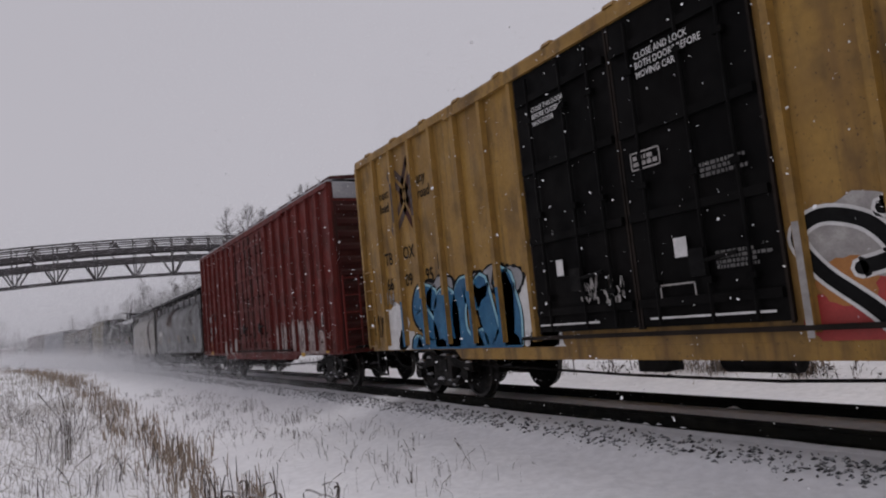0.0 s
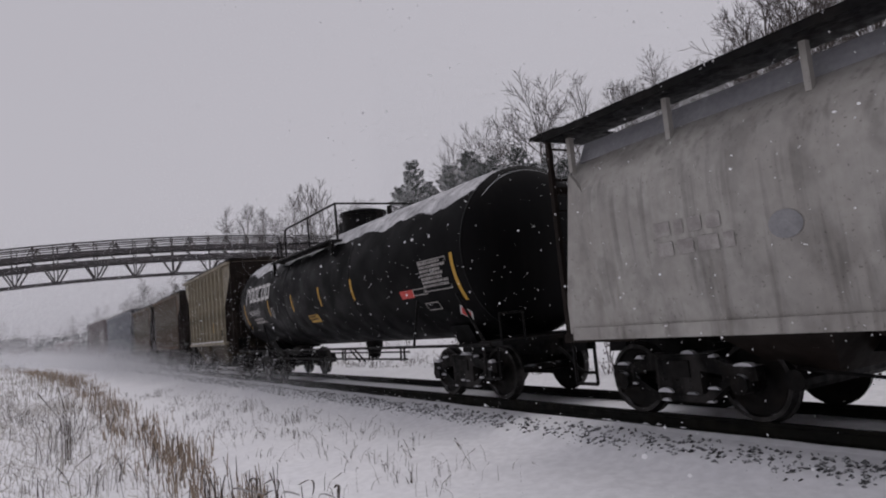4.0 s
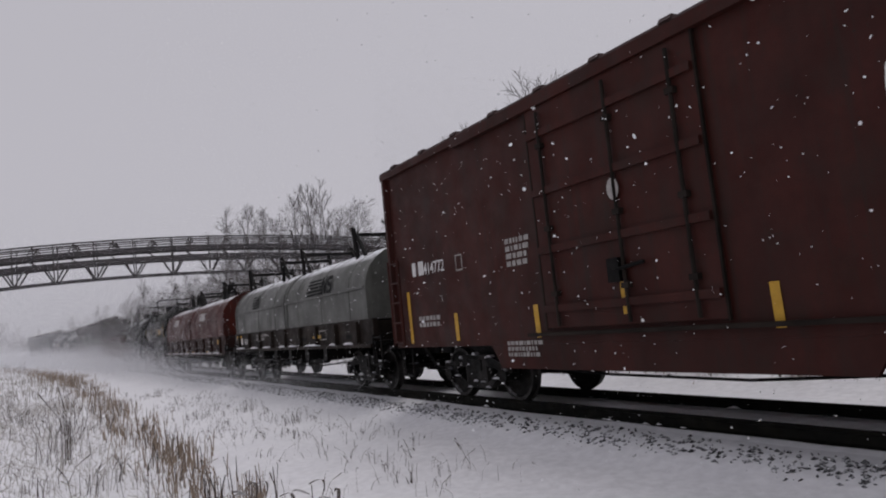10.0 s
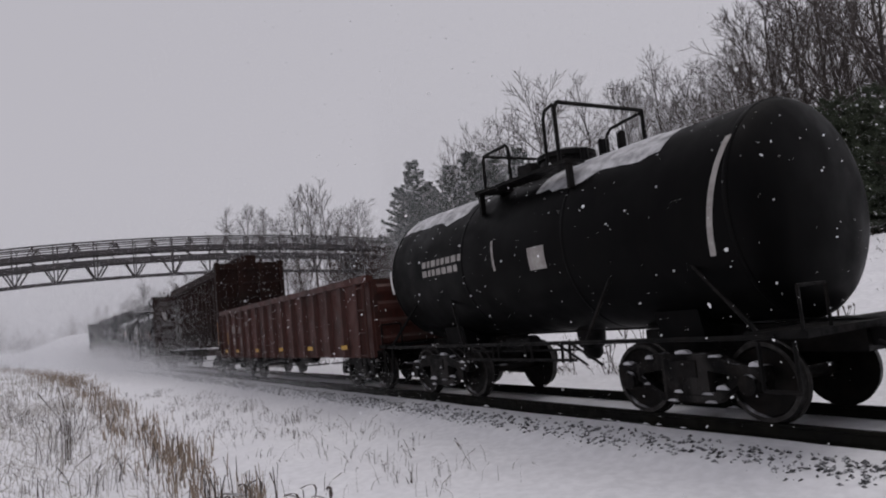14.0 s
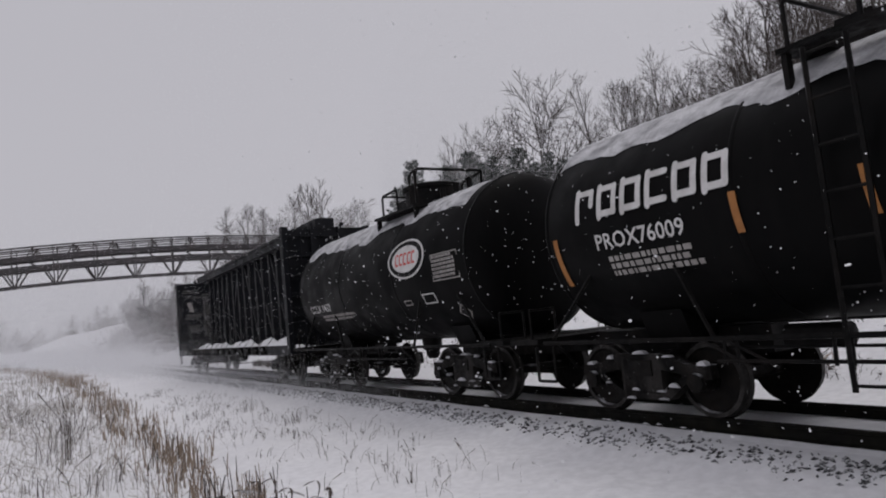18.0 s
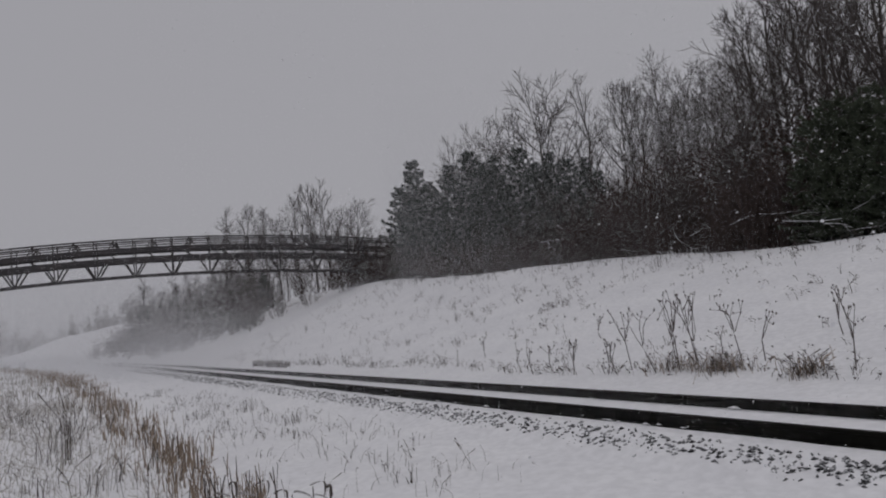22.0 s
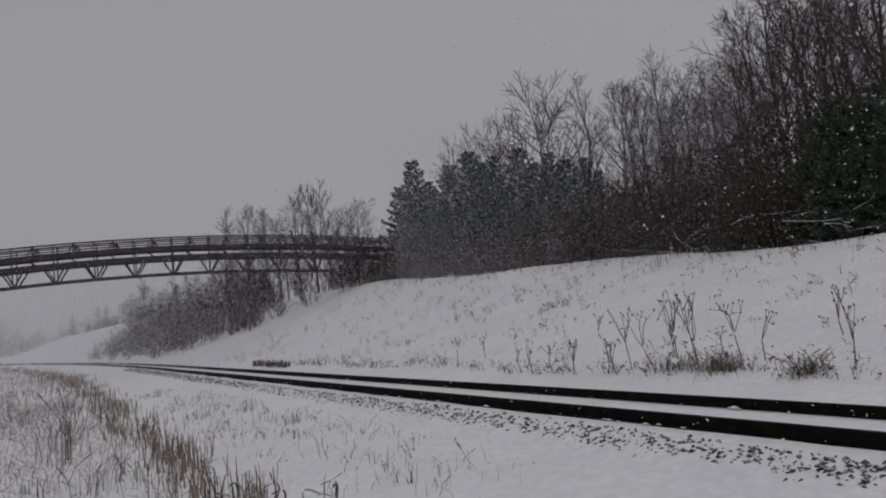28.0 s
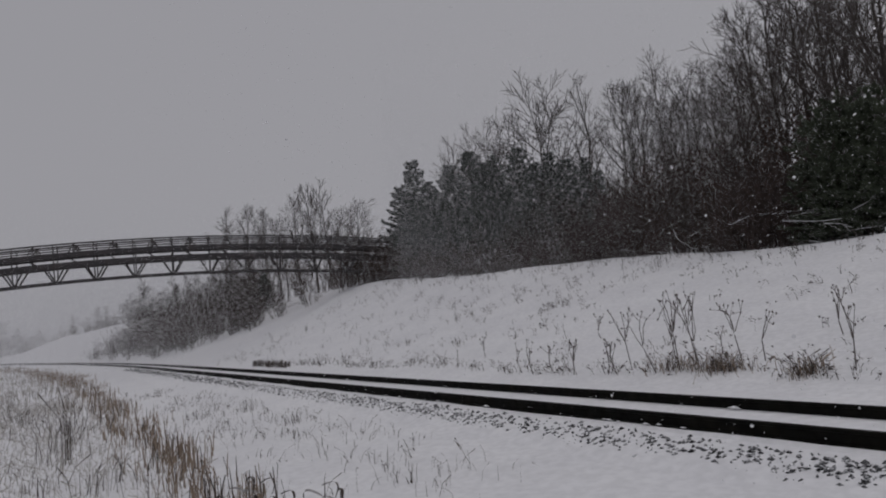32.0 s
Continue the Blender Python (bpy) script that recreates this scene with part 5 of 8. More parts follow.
    for y in (-hy, hy):
        part("low_railing", bent(bmesh.new(), [(x0, y, zp), (x0, y, zl - 0.06), (x0 + 0.06, y, zl), (x0 + low - 0.06, y, zl + 0.02), (x0 + low, y, zl - 0.06), (x0 + low, y, zp)], 0.028, 6), IRON, car)
    part("cross_rail", tube(bmesh.new(), (x0, -hy, zl), (x0, hy, zl), 0.028, 6), IRON, car)
    if x1 - xm > 1.5:
        # long deck: the tall rail runs on along both sides
        for y in (-hy, hy):
            bm = bent(bmesh.new(), [(xm, y, zp), (xm, y, zz - 0.12), (xm + 0.12, y, zz), (x1, y, zz), (x1, y, zp)], 0.03, 6)
            tube(bm, (xm + (x1 - xm) * 0.5, y, zp), (xm + (x1 - xm) * 0.5, y, zz), 0.028, 6)
            part("tall_railing", bm, IRON, car)
        part("cross_rail", tube(bmesh.new(), (x1, -hy, zz), (x1, hy, zz), 0.028, 6), IRON, car)
    else:
        # short deck: one tall hoop across, with a short return on each side
        part("hoop_rail", bent(bmesh.new(), [(xm, -hy, zp), (xm, -hy, zz - 0.08), (xm, -hy + 0.08, zz), (xm, hy, zz), (xm, hy, zp - 0.2)], 0.035, 6), IRON, car)
        part("return_rail", bent(bmesh.new(), [(xm - 0.02, hy, zz - 0.03), (xm - 0.75, hy, zz - 0.1), (xm - 0.85, hy, zz - 0.2), (xm - 0.85, hy, zp)], 0.028, 6), IRON, car)
        part("return_rail", bent(bmesh.new(), [(xm - 0.02, -hy, zz - 0.03), (xm - 0.22, -hy, zz - 0.08), (xm - 0.28, -hy, zz - 0.2), (xm - 0.28, -hy, zp)], 0.028, 6), IRON, car)
    bm = bmesh.new()
    lathe(bm, [(crown - 0.12, dome_r), (crown + dome_h, dome_r), (crown + dome_h + 0.02, dome_r + 0.05), (crown + dome_h + 0.1, dome_r + 0.05), (crown + dome_h + 0.18, dome_r * 0.6)], 24, dome_x, 0, "z")
    part("manway", bm, IRON, car, smooth=True)
    for i in range(3):
        part("valve", tube(bmesh.new(), (dome_x + dome_r + 0.2 + 0.22 * i, 0.2 * (i - 1), crown - 0.1), (dome_x + dome_r + 0.2 + 0.22 * i, 0.2 * (i - 1), crown + 0.25 + 0.08 * i), 0.07, 8), IRON, car)
    part("valve_box", box(bmesh.new(), dome_x - 0.55 - dome_r, dome_x - 0.15 - dome_r, -0.3, 0.2, crown - 0.08, crown + 0.32), IRON, car, bevel=0.015)
    if side_ladder is not None:
        ladder(car, "side_ladder", side_ladder, -r - 0.1, 0.5, zp - 0.2, 0.4, "x", IRON)
    running_gear(car, h + 0.25, 1.75, True)
    return car, h, round_on(r + 0.006, cz)


def coil_car(name, s0, s1, label, hood_mat, sill_mat, loops, zs):
    """Coil car: two rounded lift-off hoods on a trough frame, with lifting brackets on top."""
    car, h = car_of(name, s0, s1, label, "coil car")
    zb, w = 1.64, 1.45
    arc = [(-w, zb), (-w, zb + 0.75)]
    arc += [(-w * math.cos(a), zb + 0.75 + 1.02 * math.sin(a)) for a in [i * math.pi / 14 for i in range(1, 14)]]
    arc += [(w, zb + 0.75), (w, zb)]
    for x0, x1 in ((-h + 0.25, -0.06), (0.06, h - 0.25)):
        bm = bmesh.new()
        prism(bm, arc, "x", x0, x1)
        hood = part("hood", bm, hood_mat, car, "rounded steel coil hood", smooth=True)
        for x in (x0 + 0.05, x1 - 0.05):
            bm = bmesh.new()
            big = [(y * 1.02, zb + (z - zb) * 1.015) for y, z in arc]
            prism(bm, big, "x", x - 0.06, x + 0.06)
            part("hood_rim", bm, hood_mat, hood, smooth=True)
        for k in (0.18, 0.5, 0.82):
            x = x0 + (x1 - x0) * k
            bm = bmesh.new()
            prism(bm, [(y * 1.006, zb + (z - zb) * 1.006) for y, z in arc], "x", x - 0.035, x + 0.035)
            part("hood_rib", bm, hood_mat, hood, smooth=True)
        bm = bmesh.new()
        box(bm, x0 + 0.1, x1 - 0.1, -w - 0.05, -w + 0.02, zb + 0.72, zb + 0.78)
        part("hood_ledge", bm, hood_mat, hood)
        zt = zb + 1.77
        for x in (x0 + 0.12, x0 + 0.7 * (x1 - x0)):
            bm = bmesh.new()
            for y in (-0.75, 0.75):
                foot = zb + 0.75 + 1.02 * math.sqrt(1 - (0.85 / w) ** 2)
                tube(bm, (x + 0.2, y * 1.18, foot - 0.12), (x - 0.1, y * 1.1, zt + 0.6), 0.06, 5)
                tube(bm, (x + 0.55, y * 1.1, foot), (x - 0.05, y * 1.05, zt + 0.5), 0.05, 5)
            tube(bm, (x - 0.03, -0.85, zt + 0.42), (x - 0.03, 0.85, zt + 0.42), 0.055, 5)
            part("stacking_bracket", bm, IRON, hood)
        if loops:
            xm = (x0 + x1) / 2
            bm = bmesh.new()
            for dx in (-0.3, 0.32):
                pts = [(xm + dx + 0.27 * math.cos(a), -0.2, zt + 0.12 + 0.5 * math.sin(a)) for a in [i * math.pi / 10 for i in range(11)]]
                bent(bm, pts, 0.06, 6)
            box(bm, xm - 1.25, xm + 1.25, -0.35, 0.25, zt - 0.06, zt + 0.1)
            part("lifting_loop", bm, IRON, hood)
    for s in (-1, 1):
        part("side_sill", box(bmesh.new(), -h, h, s * 1.42 - 0.06, s * 1.42 + 0.06, zs, 1.66), sill_mat, car)
        part("sill_flange", box(bmesh.new(), -h, h, s * 1.5 - 0.08, s * 1.5 + 0.08, zs - 0.07, zs + 0.01), sill_mat, car)
    bm = bmesh.new()
    box(bm, -h + 0.2, h - 0.2, -1.355, 1.355, zs + 0.05, 1.6)
    part("trough", bm, sill_mat, car)
    stake = meshed("sill_stake", box(bmesh.new(), -0.05, 0.05, -1.57, -1.47, zs + 0.01, 1.62), sill_mat)
    rng = random.Random(int(-s0))
    x = -h + 0.4
    while x < h - 1.2:
        ln = rng.uniform(0.4, 1.3)
        bm = prism(bmesh.new(), [(x, zs + 0.01), (x + ln, zs + 0.01), (x + ln * 0.8, zs + 0.045), (x + ln * 0.4, zs + 0.06), (x + ln * 0.1, zs + 0.03)], "y", -1.575, -1.485)
        part("snow_ledge", bm, SNOW, car, "snow caught on the sill flange")
        x += ln + rng.uniform(0.2, 1.3)
    # flat black plates stand for the shade inside the sill's cut-outs
    for i in range(7):
        x = -h + 1.4 + i * (2 * h - 2.8) / 6
        part("sill_slot", box(bmesh.new(), x - 0.18, x + 0.18, -1.487, -1.4825, zs + 0.14, zs + 0.24), BLACK, car, "black plate painted as the shade in a sill slot")
    for i in range(9):
        put("sill_stake", stake, car, m=pose(-h + 0.8 + i * (2 * h - 1.6) / 8, 0, 0))
    for e in (-1, 1):
        bm = bmesh.new()
        box(bm, e * h - 0.35, e * h + 0.1, -1.5, 1.5, 1.08, 1.16)
        part("end_platform", bm, IRON, car)
        ladder(car, "end_ladder", e * h, -1.5, 0.6, 1.3, 0.4, "x", IRON)
        step_iron(car, e * (h - 0.1), -1.5, IRON)
    part("underframe", box(bmesh.new(), -h + 3, h - 3, -0.9, 0.9, 0.74, zs - 0.1), IRON, car)
    for i in range(5):
        x = -h + 3.3 + i * (2 * h - 6.6) / 4
        part("crossbearer", box(bmesh.new(), x - 0.12, x + 0.12, -1.4, 1.4, 0.7, zs - 0.075), IRON, car)
    running_gear(car, h, 1.6)
    return car, h, round_on(w + 0.01, zb + 0.75)


def gondola(name, s0, s1, label, mat):
    car, h = car_of(name, s0, s1, label, "gondola")
    zt, zb, w = 2.52, 0.8, 1.5
    bm = bmesh.new()
    box(bm, -h, h, -w, -w + 0.06, zb, zt)
    part("side_wall", bm, mat, car)
    part("side_wall", box(bmesh.new(), -h, h, w - 0.06, w, zb, zt), mat, car)
    for e in (-1, 1):
        part("end_wall", box(bmesh.new(), e * h - 0.05, e * h + 0.05, -w + 0.06, w - 0.06, zb + 0.15, zt), mat, car)
    bm = bmesh.new()
    box(bm, -h, h, -w + 0.06, w - 0.06, 1.0, 1.12)
    part("floor_plate", bm, mat, car)
    bm = bmesh.new()
    prism(bm, [(-w + 0.06, 1.12), (w - 0.06, 1.12), (w - 0.06, 1.35), (0.2, 1.75), (-w + 0.06, 1.4)], "x", -h + 0.2, h - 0.2)
    part("snow_load", bm, SNOW, car, "snow drifted in the open body")
    for s in (-1, 1):
        bm = bmesh.new()
        box(bm, -h - 0.05, h + 0.05, s * w - 0.09, s * w + 0.09, zt - 0.06, zt + 0.1)
        part("top_chord", bm, mat, car, bevel=0.01)
    post = meshed("side_post", prism(bmesh.new(), [(-0.1, 0), (-0.05, -0.11), (0.05, -0.11), (0.1, 0)], "z", zb, zt - 0.04), mat)
    n = 15
    for i in range(n):
        x = -h + 0.55 + i * (2 * h - 1.1) / (n - 1)
        put("side_post", post, car, m=pose(x, -w, 0))
        put("side_post", post, car, m=pose(x, w, 0, 0, 0, 180))
    corr = meshed("end_corrugation", prism(bmesh.new(), [(0, -0.12), (0.07, -0.05), (0.07, 0.05), (0, 0.12)], "y", -w + 0.15, w - 0.15), mat)
    for e in (-1, 1):
        for i in range(4):
            put("end_corrugation", corr, car, m=pose(e * (h + 0.05), 0, 1.15 + i * 0.38, 0, 0, 0 if e > 0 else 180))
        ladder(car, "side_ladder", e * (h - 0.08) - (0.42 if e > 0 else 0), -w - 0.1, zb, zt - 0.1, 0.42, "x", mat)
        step_iron(car, e * (h - 0.3), -w + 0.02, IRON)
    running_gear(car, h, 1.9)
    return car, h, flat_on(-w - 0.004)


def centerbeam(name, s0, s1, label, mat, shift=0.0):
    """Empty centre-beam flat: bulkhead ends, a post-and-brace spine, low side sills with winches."""
    car, h = car_of(name, s0, s1, label, "centre-beam flatcar")
    zt, zd = 4.68, 1.15
    bm = bmesh.new()
    for s in (-1, 1):
        box(bm, -h, h, s * 1.4 - 0.06, s * 1.4 + 0.06, 0.86, zd)
    part("side_sill", bm, mat, car)
    bm = bmesh.new()
    prism(bm, [(-1.34, zd - 0.28), (1.34, zd - 0.28), (1.34, zd - 0.24), (0.3, zd - 0.12), (-0.3, zd - 0.12), (-1.34, zd - 0.24)], "x", -h + 0.1, h - 0.1)
    part("deck", bm, mat, car)
    rng = random.Random(int(-s0))
    deep = 0.34 if shift == 0 else 0.16
    for i in range(7):
        x = -h + 1.6 + i * (2 * h - 3.2) / 7
        ln = rng.uniform(0.8, 2.4)
        bm = bmesh.new()
        rows = []
        for k in range(13):
            xx = x + ln * k / 12
            t = math.sin(math.pi * k / 12) * rng.uniform(0.7, 1.1)
            rows.append([bm.verts.new((xx, y, zd - 0.23 + 0.1 * (1.34 + y) / 1.04 + hgt * t)) for y, hgt in ((-1.32, 0.01), (-1.15, 0.12), (-0.8, deep), (-0.5, deep * 1.2), (-0.2, 0.05))])
        for a, b in zip(rows, rows[1:]):
            for j in range(4):
                bm.faces.new((a[j], a[j + 1], b[j + 1], b[j]))
        part("snow_drift", bm, SNOW, car, "snow drifted on the deck", smooth=True)
    # bulkheads
    for e in (-1, 1):
        bm = bmesh.new()
        box(bm, e * h - 0.1 - e * 0.12, e * h + 0.1 - e * 0.12, -1.38, 1.38, zd, zt)
        bulk_head = part("bulkhead", bm, mat, car, "tall riveted end bulkhead", bevel=0.015)
        for y in (-1.36, -0.45, 0.45, 1.36):
            bm = bmesh.new()
            box(bm, e * h - 0.13, e * h + 0.13, y - 0.09, y + 0.09, 0.9, zt + 0.03)
            part("bulkhead_post", bm, mat, bulk_head)
        for i in range(6):
            z = zd + 0.3 + i * 0.6
            bm = bmesh.new()
            box(bm, e * h - 0.05, e * h + 0.12, -1.3, 1.3, z - 0.05, z + 0.05)
            part("bulkhead_rib", bm, mat, bulk_head)
        ladder(car, "end_ladder", e * (h + 0.12), -1.3, 0.9, zt - 0.2, 0.42, "y", mat)
        bm = bmesh.new()
        for y in (-0.5, 0.5):
            prism(bm, [(e * h - 0.15, zt), (e * h + 0.15, zt), (e * h + 0.15, zt + 0.14)], "y", y - 0.05, y + 0.05)
        part("top_bracket", bm, mat, bulk_head)
        step_iron(car, e * (h - 0.25), -1.42, IRON)
    # spine
    zt = 5.0
    bm = bmesh.new()
    prism(bm, [(-0.32, zt - 0.37), (0.32, zt - 0.37), (0.32, zt - 0.03), (0.2, zt), (-0.2, zt), (-0.32, zt - 0.03)], "x", -h + 0.02, h - 0.02)
    part("top_chord", bm, mat, car)
    bm = bmesh.new()
    for y in (-0.34, 0.34):
        for z in (zt - 0.12,):
            box(bm, -h + 0.3, h - 0.3, y - 0.03, y + 0.03, z - 0.02, z + 0.02)
    part("chord_lip", bm, mat, car)
    n = 16
    xs = [shift - h + 2.0 + i * (2 * h - 4.0) / (n - 1) for i in range(n)]
    post = prism(bmesh.new(), [(-0.125, zd - 0.15), (0.125, zd - 0.15), (0.075, zt - 0.36), (-0.075, zt - 0.36)], "y", -0.13, 0.11)
    box(post, -0.16, 0.16, -0.3, -0.13, zd - 0.14, zd + 0.04)
    post = meshed("spine_post", post, mat)
    for x in xs:
        put("spine_post", post, car, m=pose(x, 0, 0))
    for i in (0, 2, 4, 7, 9, 11, 13):
        a, b = (xs[i + 2], xs[i]) if i > 5 else (xs[i], xs[i + 2])
        bm = bmesh.new()
        for y in (-0.02,):
            d = 0.075
            prism(bm, [(b - d, zt - 0.3), (b + d, zt - 0.3), (a + d, zd - 0.1), (a - d, zd - 0.1)], "y", y - 0.06, y + 0.06)
        part("diagonal_brace", bm, mat, car)
    cable = meshed("tie_down_cable", tube(bmesh.new(), (0, -1.4, zd), (0.5, -0.35, zd + 1.4), 0.012, 4), IRON)
    for i in range(n - 1):
        put("tie_down_cable", cable, car, m=pose((xs[i] + xs[i + 1]) / 2, 0, 0))
    winch = bmesh.new()
    tube(winch, (-0.12, -1.5, zd - 0.12), (0.12, -1.5, zd - 0.12), 0.07, 8)
    box(winch, -0.15, -0.11, -1.56, -1.44, zd - 0.25, zd + 0.02)
    box(winch, 0.11, 0.15, -1.56, -1.44, zd - 0.25, zd + 0.02)
    winch = meshed("winch", winch, IRON)
    for i in range(n - 1):
        put("winch", winch, car, m=pose((xs[i] + xs[i + 1]) / 2, 0, 0))
    running_gear(car, h, 2.1)
    return car, h, flat_on(-1.47)


# ---- the train, leading car first ----
def marks(car, h, on, spots, mat):
    for x, z0, z1, wd in spots:
        plate(car, x, x + wd, z0, z1, on, mat, name="reflector_stripe", label="yellow reflective stripe")


def even(a, b, n):
    return [a + (b - a) * i / (n - 1) for i in range(n)]


# yellow boxcar with black double door and graffiti
car, h, on = boxcar("boxcar", 2.2, -13.75, "yellow boxcar with black double doors and blue graffiti", YELLOW, YELLOW, YELLOW, YELLOW, 5.12, 0.95, 0.78,
                    even(-7.95, -2.15, 8) + even(2.0, 7.95, 8), [-2.05, -0.1, 1.85], DOORBLACK)
YB = (car, h, on)

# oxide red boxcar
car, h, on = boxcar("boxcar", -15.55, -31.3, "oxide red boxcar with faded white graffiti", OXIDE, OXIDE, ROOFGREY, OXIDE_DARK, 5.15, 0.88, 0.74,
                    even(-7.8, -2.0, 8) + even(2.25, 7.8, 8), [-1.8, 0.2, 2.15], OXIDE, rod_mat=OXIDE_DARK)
RB = (car, h, on)
part("raised_roof", prism(bmesh.new(), [(-1.5, 5.16), (1.5, 5.16), (1.46, 5.3), (0, 5.42), (-1.46, 5.3)], "x", -4.4, h - 0.1), OXIDE_DARK, car, "raised roof section")

C1 = round_hopper("covered_hopper", -32.6, -46.5, "long grey covered hopper with a rust stain", HOPGREY, 3.66, 1.14, 8)
C2 = round_hopper("covered_hopper", -48.0, -59.0, "short off-white covered hopper", HOPLIGHT, 3.66, 1.14, 4)
T1 = tank_car("tank_car", -61.0, -76.9, "long glossy black tank car with snow on top", TANKBLACK, 1.54, 2.62, 0.3, (-3.63, -2.78, 1.4, 1.26, 3.72, 4.66), [(-7.7, -4.0), (-3.4, 7.7)], 3, dome_r=0.6, dome_h=0.35)
H1 = rib_hopper("hopper_car", -78.0, -87.4, "beige ribbed hopper with a dark green maple patch", BEIGE, 4.45, 1.42, 1.33, 0.75, 2, DARKBROWN)
H2 = rib_hopper("hopper_car", -89.25, -98.7, "weathered grey hopper streaked with rust", WEATHERED, 4.15, 1.38, 1.05, 0.74, 2, DARKBROWN)
H3 = rib_hopper("hopper_car", -100.45, -109.9, "weathered grey hopper streaked with rust", WEATHERED, 4.15, 1.38, 1.05, 0.74, 2, DARKBROWN)
H4 = rib_hopper("hopper_car", -111.3, -127.45, "long blue-grey ribbed hopper", BLUEGREY, 4.5, 1.22, 0.95, 0.775, 3, ENDGREY)
K1 = boxcar("boxcar", -128.7, -141.55, "dark brown steel boxcar with yellow stripes", BROWN, BROWN, BROWNROOF, BROWN, 4.58, 1.0, 0.64, [-6.3, 6.3], [-1.55, 1.5], BROWN, rod_mat=DARKBROWN)
L1 = coil_car("coil_car", -142.8, -155.3, "coil car with grey rounded hoods", HOODGREY, SILLBROWN, False, 1.1)
L2 = coil_car("coil_car", -156.95, -171.85, "coil car with dark red rounded hoods", HOODRED, SILLRED, True, 0.96)
T2 = tank_car("tank_car", -173.55, -182.5, "dark green-black tank car with yellow stripes", TANKGREEN, 1.3, 2.43, -0.2, (-1.25, 0.85, 1.3, 1.1, 3.5, 4.46), [], 5, head=0.36)
T3 = tank_car("tank_car", -184.9, -193.9, "black tank car with a snowy top", TANKBLACK, 1.33, 2.42, 0.2, (-0.9, 1.1, 1.5, 0.95, 3.6, 4.62), [(-4.3, -1.6), (0.5, 3.0)], 7)
G1 = gondola("gondola", -194.4, -208.8, "brown-red open gondola half full of snow", GONRED)
B1 = centerbeam("centerbeam_car", -209.85, -228.6, "empty dark brown centre-beam lumber car", BEAMBROWN, 0.18)
T4 = tank_car("tank_car", -230.2, -240.2, "black tank car with snow along the top", TANKBLACK, 1.44, 2.53, 0.35, (-1.0, 0.9, 1.3, 0.9, 3.9, 4.85), [(-4.95, 4.3)], 9, dome_r=0.62, dome_h=0.42, side_ladder=-0.5)
T5 = tank_car("tank_car", -241.6, -251.1, "black tank car with a red and white oval sign", TANKBLACK, 1.48, 2.56, 0.95, (0.1, 1.75, 2.0, 0.85, 3.88, 4.72), [(-4.65, 4.05)], 11, dome_r=0.62, dome_h=0.35)
B2 = centerbeam("centerbeam_car", -252.2, -271.0, "empty dark navy centre-beam lumber car with drifted snow", BEAMNAVY)


